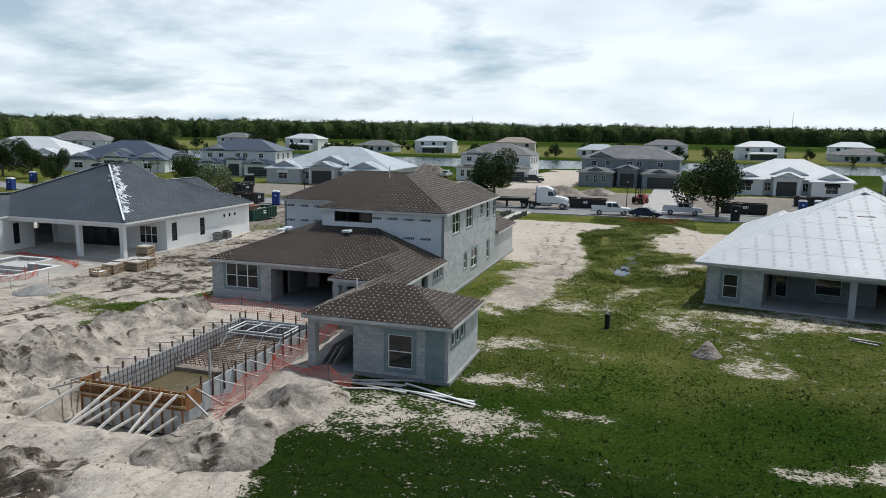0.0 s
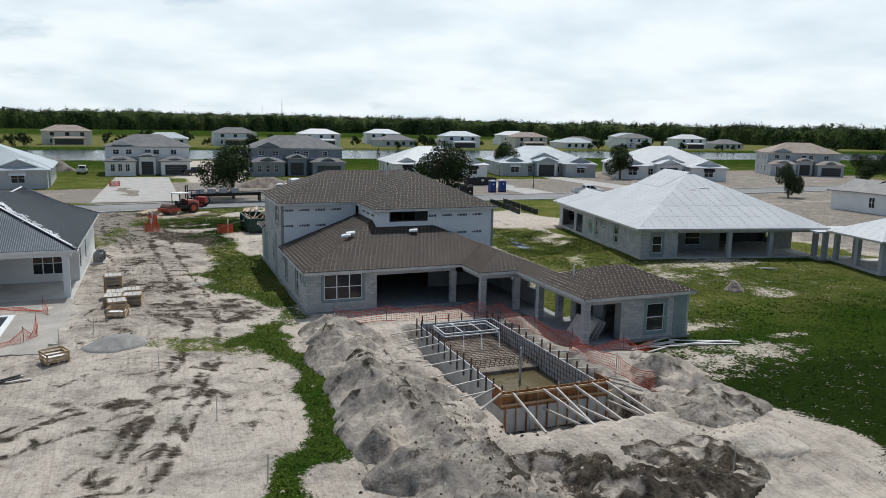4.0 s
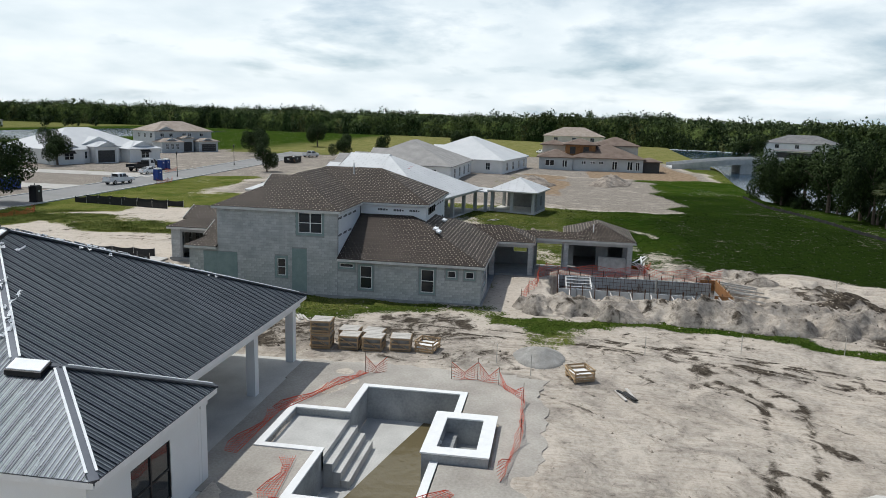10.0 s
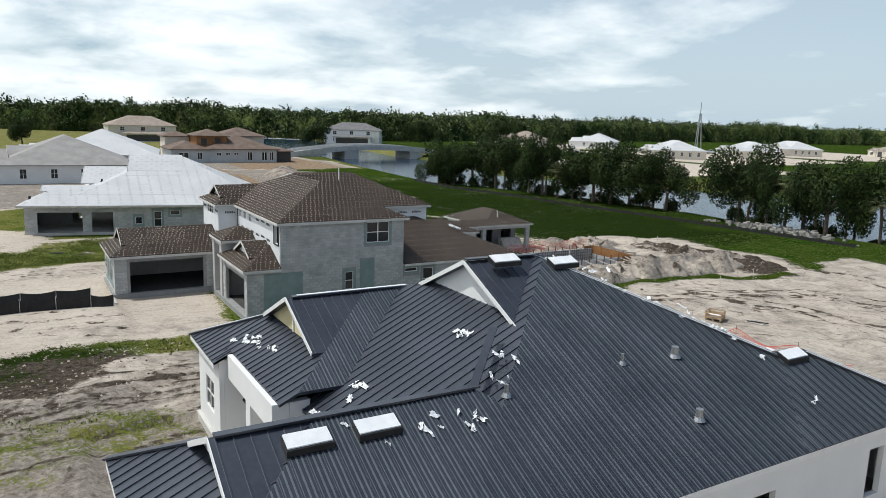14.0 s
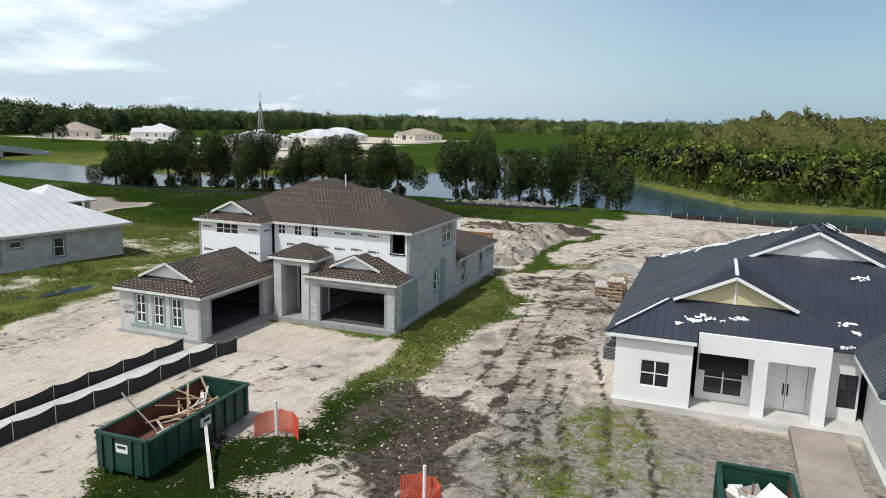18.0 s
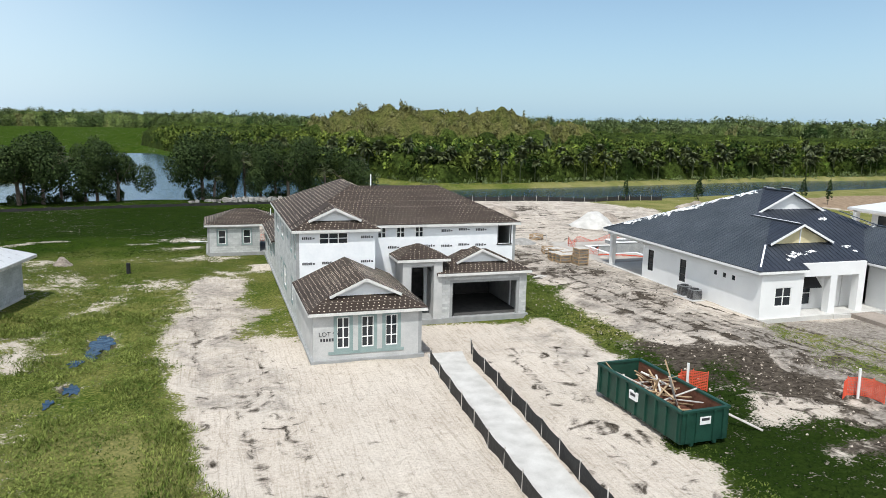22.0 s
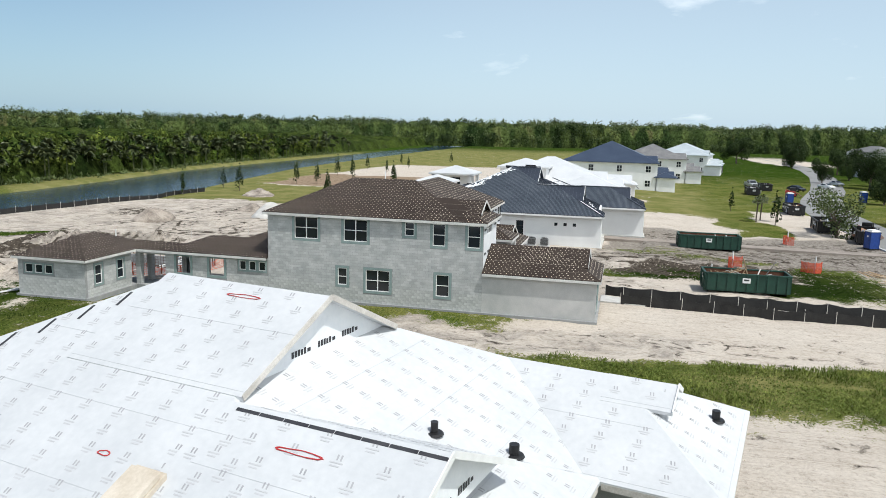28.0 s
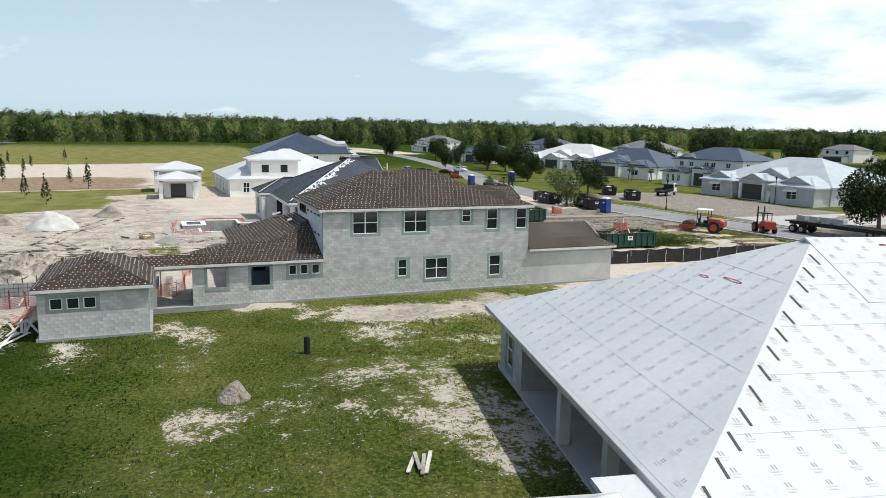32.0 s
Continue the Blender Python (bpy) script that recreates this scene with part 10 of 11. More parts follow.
for x, y in ((-5.9, 117.5), (-66.7, 146.7), (3.4, 141), (-62.4, 118.9), (54.1, 116.8), (33.7, 134.9), (90.1, 121.4), (-113, 138.2)):
    street_lamp(x, y)
for x, y, hh in ((190, -235, 20), (312, 2230, 70), (-539, 1987, 46), (250, 2200, 52)):
    m = placed("mast", "thin distant lattice mast", "mast", (x, y, 0), group="masts")
    for k in range(3):
        a = k * 2.094
        part("leg", Geo().tube((x + 2 * math.cos(a), y + 2 * math.sin(a), 0), (x + 0.4 * math.cos(a), y + 0.4 * math.sin(a), hh), 0.35, 0.2, 5), "chrome", m)
    part("antenna", Geo().tube((x, y, hh - 4), (x, y, hh + 6), 0.3, 0.15, 5), "chrome", m)


# ---------------------------------------------------------------- vehicles and things along the street
M["cargrey"] = material("silver_car_paint", (0.42, 0.43, 0.44), (0.50, 0.51, 0.52), 0.3, metal=0.3, bump=0, spec=0.5)
M["cardark"] = material("black_car_paint", (0.014, 0.015, 0.017), (0.024, 0.025, 0.027), 0.25, bump=0, spec=0.5)
M["lamp_red"] = material("red_lamp_lens", (0.30, 0.01, 0.01), (0.38, 0.02, 0.02), 0.3, bump=0)
M["lamp_clear"] = material("clear_lamp_lens", (0.60, 0.61, 0.62), (0.72, 0.72, 0.72), 0.2, bump=0)


def hull(stations):
    """A body lofted along x through sections (x, half width low, half width top, z low, z belt, z top), with chamfered edges."""
    g = Geo()
    rings = []
    for x, wl, wt, z0, zb, z1 in stations:
        r = [(x, -wl * 0.92, z0), (x, -wl, z0 + 0.12), (x, -wl, zb), (x, -wt, z1 - 0.05), (x, -wt * 0.9, z1), (x, wt * 0.9, z1), (x, wt, z1 - 0.05), (x, wl, zb), (x, wl, z0 + 0.12), (x, wl * 0.92, z0)]
        rings.append(len(g.v)); g.v += r
    for a, b in zip(rings, rings[1:]):
        for i in range(10):
            j = (i + 1) % 10
            g.f.append((a + i, a + j, b + j, b + i))
    g.f.append(tuple(rings[0] + i for i in reversed(range(10)))); g.f.append(tuple(rings[-1] + i for i in range(10)))
    return g


def wheel(parent, x, y, r, w, rim="chrome"):
    """A wheel whose outer face looks away from the axle's middle."""
    s = 1 if y > 0 else -1
    g = Geo().tube((x, y - s * w, r), (x, y - s * 0.03, r), r, r, 18).tube((x, y - s * 0.03, r), (x, y, r), r, r * 0.93, 18)
    t = part("wheel", g, "rubber", parent)
    part("rim", Geo().tube((x, y - s * 0.02, r), (x, y + s * 0.006, r), r * 0.62, r * 0.58, 14).tube((x, y, r), (x, y + s * 0.03, r), r * 0.16, r * 0.13, 8), rim, t)


def pickup(x, y, rz, paint, label):
    t = thing("pickup_truck", label, "truck", (x, y, 0.03 + max(0.0, height_at(x, y))), rz, group="pickup trucks")
    part("lower_body", hull([(-2.85, 0.92, 0.92, 0.5, 0.95, 1.18), (-0.75, 0.97, 0.95, 0.45, 0.95, 1.2), (1.2, 0.97, 0.95, 0.45, 0.95, 1.2), (2.5, 0.95, 0.9, 0.48, 0.9, 1.14), (2.85, 0.88, 0.84, 0.55, 0.85, 1.05)]), paint, t)
    part("cab", hull([(-0.8, 0.93, 0.76, 1.16, 1.22, 1.86), (-0.55, 0.93, 0.76, 1.16, 1.22, 1.92), (0.75, 0.93, 0.76, 1.16, 1.22, 1.92), (1.45, 0.93, 0.88, 1.16, 1.2, 1.27)]), paint, t)
    b = part("bed", Geo().box(-2.75, -0.78, 1.1, -0.9, 0.78, 1.205), "black", t, "open black load bed")
    for s in (-1, 1):
        part("bed_rail", Geo().box(-2.84, s * 0.92, 1.15, -0.8, s * 0.8, 1.3), paint, t)
        for a, c in ((-0.62, 0.06), (0.14, 0.86)):
            part("side_window", Geo().slab([(a, s * 0.935, 1.28), (c + (0.22 if c > 0.5 else 0), s * 0.935, 1.28), (c - 0.05, s * 0.80, 1.80), (a + 0.06, s * 0.80, 1.80)], (0, s * 0.012, 0.0)), "glass", t)
        part("headlight", Geo().box(2.62, s * 0.6, 0.85, 2.9, s * 0.86, 1.02), "lamp_clear", t)
        part("tail_light", Geo().box(-2.88, s * 0.8, 0.9, -2.82, s * 0.9, 1.15), "lamp_red", t)
        part("mirror", Geo().box(1.05, s * 0.98, 1.25, 1.15, s * 1.15, 1.42), "black", t)
        for wx in (-1.75, 1.85): wheel(t, wx, s * 0.96, 0.4, 0.28)
    part("windscreen", Geo().slab([(1.46, -0.78, 1.30), (1.46, 0.78, 1.30), (0.82, 0.70, 1.86), (0.82, -0.70, 1.86)], (0.012, 0, 0.012)), "glass", t)
    part("rear_window", Geo().slab([(-0.82, -0.66, 1.34), (-0.82, 0.66, 1.34), (-0.82, 0.6, 1.80), (-0.82, -0.6, 1.80)], (-0.012, 0, 0)), "glass", t)
    part("tailgate", Geo().box(-2.9, -0.78, 0.72, -2.84, 0.78, 1.28), paint, t)
    part("grille", Geo().box(2.82, -0.55, 0.72, 2.9, 0.55, 1.0), "black", t); part("bumper", Geo().box(2.8, -0.9, 0.45, 2.98, 0.9, 0.66), "chrome", t); part("bumper", Geo().box(-3.0, -0.9, 0.48, -2.86, 0.9, 0.66), "chrome", t)
    return t


def sedan(x, y, rz, paint, label):
    t = thing("car", label, "car", (x, y, 0.03 + max(0.0, height_at(x, y))), rz, group="parked cars")
    part("lower_body", hull([(-2.35, 0.78, 0.76, 0.4, 0.7, 0.92), (-1.6, 0.88, 0.84, 0.3, 0.7, 0.96), (1.2, 0.9, 0.86, 0.28, 0.7, 0.96), (2.1, 0.86, 0.8, 0.32, 0.62, 0.82), (2.38, 0.76, 0.7, 0.4, 0.58, 0.7)]), paint, t)
    part("cabin", hull([(-1.9, 0.8, 0.76, 0.9, 0.93, 0.97), (-0.9, 0.84, 0.62, 0.92, 0.96, 1.42), (0.3, 0.84, 0.64, 0.92, 0.96, 1.45), (1.25, 0.84, 0.78, 0.9, 0.94, 0.99)]), paint, t)
    for s in (-1, 1):
        for a, c in ((-1.05, -0.3), (-0.24, 0.72)):
            part("side_window", Geo().slab([(a, s * 0.845, 0.98), (c, s * 0.845, 0.98), (min(c, 0.3), s * 0.665, 1.36), (max(a, -0.85), s * 0.665, 1.36)], (0, s * 0.012, 0)), "glass", t)
        part("headlight", Geo().box(2.15, s * 0.5, 0.6, 2.36, s * 0.74, 0.72), "lamp_clear", t); part("tail_light", Geo().box(-2.37, s * 0.5, 0.7, -2.3, s * 0.74, 0.84), "lamp_red", t)
        for wx in (-1.4, 1.45): wheel(t, wx, s * 0.89, 0.33, 0.22)
    part("windscreen", Geo().slab([(1.2, -0.68, 1.03), (1.2, 0.68, 1.03), (0.36, 0.58, 1.43), (0.36, -0.58, 1.43)], (0.012, 0, 0.014)), "glass", t)
    part("rear_window", Geo().slab([(-1.8, -0.64, 1.0), (-1.8, 0.64, 1.0), (-0.98, 0.56, 1.40), (-0.98, -0.56, 1.40)], (-0.012, 0, 0.014)), "glass", t)
    return t


def van(x, y, rz):
    t = thing("van", "white high-sided van on a driveway", "van", (x, y, 0.03 + max(0.0, height_at(x, y))), rz)
    part("body", hull([(-2.8, 0.95, 0.9, 0.4, 1.2, 2.2), (1.3, 0.97, 0.9, 0.4, 1.2, 2.25), (1.9, 0.97, 0.92, 0.4, 1.15, 1.35), (2.7, 0.92, 0.88, 0.42, 1.0, 1.15)]), "carwhite", t)
    for s in (-1, 1):
        part("side_window", Geo().slab([(0.5, s * 0.985, 1.35), (1.5, s * 0.985, 1.35), (1.25, s * 0.935, 1.95), (0.5, s * 0.935, 1.95)], (0, s * 0.012, 0)), "glass", t)
        for wx in (-1.8, 1.8): wheel(t, wx, s * 0.97, 0.37, 0.25)
    part("windscreen", Geo().slab([(1.95, -0.8, 1.4), (1.95, 0.8, 1.4), (1.38, 0.75, 2.1), (1.38, -0.75, 2.1)], (0.02, 0, 0.015)), "glass", t)
    return t


def box_lorry(x, y, rz, load):
    t = thing("lorry", "small white cab-over lorry with dark bed", "truck", (x, y, 0.03 + max(0.0, height_at(x, y))), rz)
    part("chassis", Geo().box(-3.4, -0.42, 0.6, 2.6, 0.42, 0.85), "black", t)
    part("cab", hull([(1.2, 1.0, 0.95, 0.6, 1.5, 2.5), (2.6, 1.0, 0.92, 0.55, 1.5, 2.45), (2.95, 0.98, 0.88, 0.55, 1.35, 1.6)]), "carwhite", t)
    part("windscreen", Geo().slab([(2.95, -0.85, 1.55), (2.95, 0.85, 1.55), (2.68, 0.8, 2.3), (2.68, -0.8, 2.3)], (0.02, 0, 0.02)), "glass", t)
    part("load_bed", Geo().box(-3.5, -1.1, 0.86, 1.0, 1.1, 1.0).box(-3.5, -1.1, 1.0, 1.0, -1.04, 1.5).box(-3.5, 1.04, 1.0, 1.0, 1.1, 1.5).box(0.94, -1.04, 1.0, 1.0, 1.04, 2.2), load, t)
    for s in (-1, 1):
        part("side_window", Geo().slab([(1.7, s * 1.005, 1.55), (2.6, s * 1.005, 1.55), (2.5, s * 0.97, 2.2), (1.7, s * 0.97, 2.2)], (0, s * 0.015, 0)), "glass", t)
        for wx in (-2.3, 2.1): wheel(t, wx, s * 1.0, 0.44, 0.3)
    return t


def semi_tractor(x, y, rz):
    t = thing("semi_truck", "white long-nosed semi tractor with sleeper cab", "truck", (x, y, 0.04), rz)
    part("chassis", Geo().box(-4.3, -0.45, 0.75, 3.4, -0.25, 1.05).box(-4.3, 0.25, 0.75, 3.4, 0.45, 1.05).box(-4.3, -0.25, 0.8, -4.1, 0.25, 1.0), "black", t)
    part("sleeper_cab", hull([(-1.5, 1.15, 1.05, 0.95, 2.2, 3.45), (-0.2, 1.15, 1.08, 0.95, 2.2, 3.62), (0.9, 1.12, 1.0, 0.95, 2.1, 3.25), (1.45, 1.08, 0.95, 0.95, 1.95, 2.12)]), "carwhite", t)
    part("bonnet", hull([(1.4, 1.02, 0.92, 0.95, 1.8, 2.1), (2.9, 0.95, 0.8, 0.85, 1.6, 1.9), (3.5, 0.82, 0.62, 0.7, 1.4, 1.65)]), "carwhite", t)
    part("grille", Geo().box(3.46, -0.5, 0.85, 3.54, 0.5, 1.55), "chrome", t)
    part("bumper", Geo().box(3.3, -1.15, 0.4, 3.62, 1.15, 0.78), "carwhite", t)
    part("windscreen", Geo().slab([(1.46, -0.9, 2.2), (1.46, 0.9, 2.2), (1.0, 0.86, 3.0), (1.0, -0.86, 3.0)], (0.02, 0, 0.015)), "glass", t)
    for s in (-1, 1):
        part("side_window", Geo().slab([(0.25, s * 1.14, 2.15), (1.25, s * 1.1, 2.15), (0.95, s * 1.04, 2.85), (0.25, s * 1.07, 2.85)], (0, s * 0.015, 0)), "glass", t)
        part("fuel_tank", Geo().tube((-0.9, s * 0.85, 0.75), (0.8, s * 0.85, 0.75), 0.33, 0.33, 14), "chrome", t)
        part("exhaust_stack", Geo().tube((-1.62, s * 0.9, 1.0), (-1.62, s * 0.9, 3.6), 0.08, 0.08, 10), "chrome", t)
        part("mirror", Geo().box(1.2, s * 1.2, 2.1, 1.3, s * 1.4, 2.6), "black", t)
        part("front_wing", hull([(2.0, 0.24, 0.2, 0.7, 0.9, 1.15), (2.6, 0.26, 0.22, 1.0, 1.1, 1.3), (3.2, 0.24, 0.18, 0.7, 0.9, 1.1)]), "carwhite", t).location = (0, s * 0.95, 0)
        for wx in (-3.6, -2.3, 2.6): wheel(t, wx, s * 1.2, 0.5, 0.34 if wx > 0 else 0.6)
    part("fifth_wheel", Geo().tube((-3.0, 0, 1.05), (-3.0, 0, 1.2), 0.5, 0.5, 14), "steel", t)
    return t


def flatbed(x, y, rz):
    t = thing("flatbed_trailer", "long black flatbed trailer on the street", "trailer", (x, y, 0.04), rz)
    part("deck", Geo().slab([(-7.2, -1.25, 1.45), (7.2, -1.25, 1.6), (7.2, 1.25, 1.6), (-7.2, 1.25, 1.45)], (0, 0, -0.13)), "black", t)
    for s in (-1, 1):
        part("frame_rail", Geo().slab([(-7.0, s * 0.45, 1.32), (7.0, s * 0.45, 1.46), (7.0, s * 0.6, 1.46), (-7.0, s * 0.6, 1.32)], (0, 0, -0.35)), "black", t)
        part("side_rail", Geo().beam((-7.2, s * 1.27, 1.42), (7.2, s * 1.27, 1.57), 0.04, 0.16), "black", t)
        part("landing_leg", Geo().box(3.4, s * 0.5, 0.05, 3.6, s * 0.7, 1.3), "black", t)
        for wx in (-6.1, -4.8): wheel(t, wx, s * 1.22, 0.5, 0.55)
    return t


def block_cube(x, y, z, rz):
    t = thing("block_pallet", "pallet cube of pale grey concrete blocks", "pallet", (x, y, z), rz, group="block pallets")
    part("pallet", Geo().box(-0.5, -0.5, 0, 0.5, -0.35, 0.12).box(-0.5, -0.07, 0, 0.5, 0.07, 0.12).box(-0.5, 0.35, 0, 0.5, 0.5, 0.12), "grey_wood", t)
    for k in range(3):
        for i in range(3):
            for j in range(2):
                part("block", Geo().box(-0.6 + i * 0.4, -0.4 + j * 0.4, 0.125 + k * 0.203, -0.21 + i * 0.4, -0.01 + j * 0.4, 0.32 + k * 0.203), "concrete", t)
    return t


def roller(x, y, rz):
    t = thing("road_roller", "orange-red single drum road roller with white canopy", "roller", (x, y, 0.03 + max(0.0, height_at(x, y))), rz)
    part("drum", Geo().tube((1.7, -1.0, 0.72), (1.7, 1.0, 0.72), 0.72, 0.72, 24), "steel", t)
    part("drum_frame", Geo().box(0.75, -1.22, 0.5, 2.6, -1.04, 0.9).box(0.75, 1.04, 0.5, 2.6, 1.22, 0.9).box(2.44, -1.04, 0.5, 2.6, 1.04, 0.9).box(0.75, -1.04, 0.5, 0.9, 1.04, 0.95), "machine_orange", t)
    part("engine_cover", hull([(-2.7, 0.78, 0.66, 0.85, 1.3, 1.55), (-2.2, 0.85, 0.75, 0.75, 1.4, 1.75), (-0.8, 0.85, 0.78, 0.75, 1.4, 1.85)]), "machine_orange", t)
    part("platform", Geo().box(-0.8, -0.9, 0.75, 0.6, 0.9, 1.15), "black", t)
    part("operator_seat", Geo().box(-0.6, -0.3, 1.15, -0.1, 0.3, 1.5).box(-0.7, -0.3, 1.5, -0.55, 0.3, 2.0), "black", t)
    part("console", Geo().box(0.35, -0.3, 1.15, 0.55, 0.3, 1.75), "black", t)
    for sx in (-0.75, 0.55):
        for s in (-1, 1): part("canopy_post", Geo().box(sx - 0.04, s * 0.8, 1.15, sx + 0.04, s * 0.88, 2.75), "black", t)
    part("canopy", Geo().slab([(-1.0, -1.0, 2.88), (0.8, -1.0, 2.88), (0.8, 1.0, 2.88), (-1.0, 1.0, 2.88)], (0, 0, -0.12)), "trim", t, "white canopy roof")
    for s in (-1, 1): wheel(t, -1.55, s * 1.1, 0.75, 0.5, "machine_orange")
    return t


def forklift(x, y, rz, label):
    t = thing("rough_forklift", label, "forklift", (x, y, 0.03 + max(0.0, height_at(x, y))), rz, group="forklifts")
    part("body", hull([(-1.7, 0.7, 0.62, 0.6, 1.2, 1.5), (-0.5, 0.78, 0.7, 0.5, 1.2, 1.6), (0.2, 0.78, 0.75, 0.5, 0.9, 1.05), (1.0, 0.75, 0.7, 0.5, 0.9, 1.0)]), "red", t)
    part("operator_seat", Geo().box(-0.45, -0.28, 1.05, 0.05, 0.28, 1.55), "black", t)
    for sx in (-0.6, 0.75):
        for s in (-1, 1): part("guard_post", Geo().beam((sx, s * 0.62, 1.0), (sx * 0.85, s * 0.6, 2.45), 0.07), "black", t)
    part("overhead_guard", Geo().box(-0.6, -0.66, 2.43, 0.75, 0.66, 2.52), "black", t)
    for s in (-1, 1):
        part("mast_rail", Geo().box(1.15, s * 0.35, 0.25, 1.3, s * 0.47, 3.2), "black", t)
        part("fork", Geo().box(1.35, s * 0.25, 0.22, 2.5, s * 0.38, 0.28).box(1.33, s * 0.25, 0.22, 1.4, s * 0.38, 0.95), "steel", t)
        wheel(t, 0.85, s * 1.0, 0.62, 0.38, "red"); wheel(t, -1.15, s * 0.95, 0.45, 0.32, "red")
    part("carriage", Geo().box(1.3, -0.5, 0.75, 1.38, 0.5, 0.85).box(1.3, -0.5, 0.4, 1.38, 0.5, 0.5), "black", t)
    return t


def skid_loader(x, y, rz):
    t = thing("skid_loader", "small red skid-steer loader beside the street", "loader", (x, y, 0.03 + max(0.0, height_at(x, y))), rz)
    part("body", hull([(-1.5, 0.6, 0.55, 0.4, 1.0, 1.35), (0.5, 0.6, 0.55, 0.35, 1.0, 1.2)]), "red", t)
    part("cab", hull([(-0.6, 0.5, 0.45, 1.2, 1.3, 2.0), (0.6, 0.5, 0.45, 1.0, 1.2, 2.0)]), "black", t)
    part("bucket", Geo().slab([(1.2, -0.85, 0.7), (1.2, 0.85, 0.7), (1.9, 0.85, 0.1), (1.9, -0.85, 0.1)], (-0.1, 0, -0.08)), "steel", t)
    for s in (-1, 1):
        part("lift_arm", Geo().beam((-1.3, s * 0.72, 1.4), (1.3, s * 0.72, 0.6), 0.12, 0.16), "red", t)
        for wx in (-0.75, 0.5): wheel(t, wx, s * 0.9, 0.4, 0.26, "red")
    return t


def porta_toilet(x, y, rz, mat="blue", label="blue plastic portable toilet with pale roof", top="trim"):
    t = thing("portable_toilet", label, "toilet", (x, y, max(0.0, height_at(x, y))), rz, group="portable toilets")
    part("base", Geo().box(-0.62, -0.62, 0, 0.62, 0.62, 0.14), "black", t)
    part("cabin", Geo().slab([(-0.55, -0.55, 2.1), (0.55, -0.55, 2.1), (0.55, 0.55, 2.1), (-0.55, 0.55, 2.1)], (0, 0, -1.96)), mat, t)
    for s in (-1, 1):
        part("corner_post", Geo().box(-0.58, s * 0.52, 0.14, -0.5, s * 0.58, 2.1).box(0.5, s * 0.52, 0.14, 0.58, s * 0.58, 2.1), mat, t)
    d = part("door", Geo().box(-0.4, -0.585, 0.2, 0.4, -0.555, 1.98), mat, t); part("handle", Geo().box(0.25, -0.61, 1.0, 0.33, -0.585, 1.12), "black", d); part("sign", Geo().box(-0.14, -0.592, 1.45, 0.14, -0.586, 1.65), "trim", d, "small white sign")
    g = Geo().slab([(-0.6, -0.6, 2.2), (0.6, -0.6, 2.2), (0.6, 0.6, 2.2), (-0.6, 0.6, 2.2)], (0, 0, -0.1)); g.slab([(-0.45, -0.45, 2.34), (0.45, -0.45, 2.34), (0.45, 0.45, 2.34), (-0.45, 0.45, 2.34)], (0, 0, -0.14))
    part("roof", g, top, t); part("vent_pipe", Geo().tube((0.4, 0.4, 2.2), (0.4, 0.4, 2.6), 0.05, n=8), "black", t)
    return t


semi_tractor(-18.6, 119.2, 4)
flatbed(-28.6, 118.3, 5)
for k in range(4): block_cube(-34.2 + k * 1.75, 117.85 + k * 0.15, 1.49 + 0.018 * k, 5)
pickup(2.4, 119.0, 0, "carwhite", "white four-door pickup truck on the street")
pickup(-8.0, 114.4, 8, "carwhite", "white pickup truck driving on the near lane")
pickup(36.5, 118.3, -10, "carwhite", "white pickup truck parked by a black container")
pickup(-56.5, 186, 90, "carwhite", "white pickup truck on a driveway")
pickup(73, 134, -12, "cardark", "dark pickup truck parked beyond the street")
pickup(132, 116, -20, "carwhite", "white pickup truck near the meadow")
pickup(-32, 178, 20, "cardark", "black open work vehicle on bare dirt")
pickup(-112, 131, 150, "carwhite", "white pickup truck on the curving street")
pickup(-166, 109, 10, "cargrey", "silver pickup truck on a driveway")
sedan(-2.8, 113.0, -12, "carblue", "dark blue sedan parked at the verge")
sedan(57, 124.6, -14, "carwhite", "white sedan parked on the street")
sedan(-158, 118, 30, "cardark", "black car parked on the street"); sedan(-172, 128, 30, "carwhite", "white car parked on the street"); sedan(-186, 134, 20, "cargrey", "silver car parked on the street")
sedan(205, 48, 40, "carwhite", "white car parked by a far house"); sedan(196, 60, 40, "cargrey", "silver car parked by a far house"); sedan(188, 70, 50, "carwhite", "white car near the meadow")
for i, (x, y) in enumerate(((180, -140), (188, -146), (176, -180), (196, -170), (170, -222), (120, -130))):
    (sedan if i % 2 else pickup)(x, y, 30 + i * 40, ("carwhite", "cargrey", "cardark")[i % 3], "parked vehicle beside far unfinished houses")
van(-134.5, 171, 75)
box_lorry(-85.2, 137.0, 120, "black")
box_lorry(64, 130.5, -10, "black")
roller(-37.6, 104.9, 215)
forklift(-35.2, 112.6, 160, "red rough-terrain forklift beside the flatbed trailer")
forklift(-4.5, 134.5, 250, "red rough-terrain forklift on a driveway")
skid_loader(-71.6, 108.6, 60); skid_loader(-140, 113.5, 80)
for a in ((-60.6, 105.9, 20), (-20.8, 124.6, 0), (-19.4, 124.9, 0), (45.5, 116.0, -10), (68.5, 128.5, -10), (70.2, 128.3, -10), (-119, 108.6, 10), (-131, 125, 10), (22.8, 127.6, 0), (20.5, 127.3, 0), (128, 98, 0)):
    porta_toilet(*a)
porta_toilet(9.6, 113.6, 0, "black", "dark portable toilet at the verge", "black")
barrier_mesh([(-5.4, 107.2), (-3.4, 106.4), (-1.2, 106.3), (0.8, 106.9), (1.8, 108.2)], 0.8, 0.25, "red barrier mesh round a hole in the verge", 21)
barrier_mesh([(39, 112.5), (41.5, 111.8), (44, 112.2)], 0.9, 0.2, "red barrier mesh beside the street", 22)
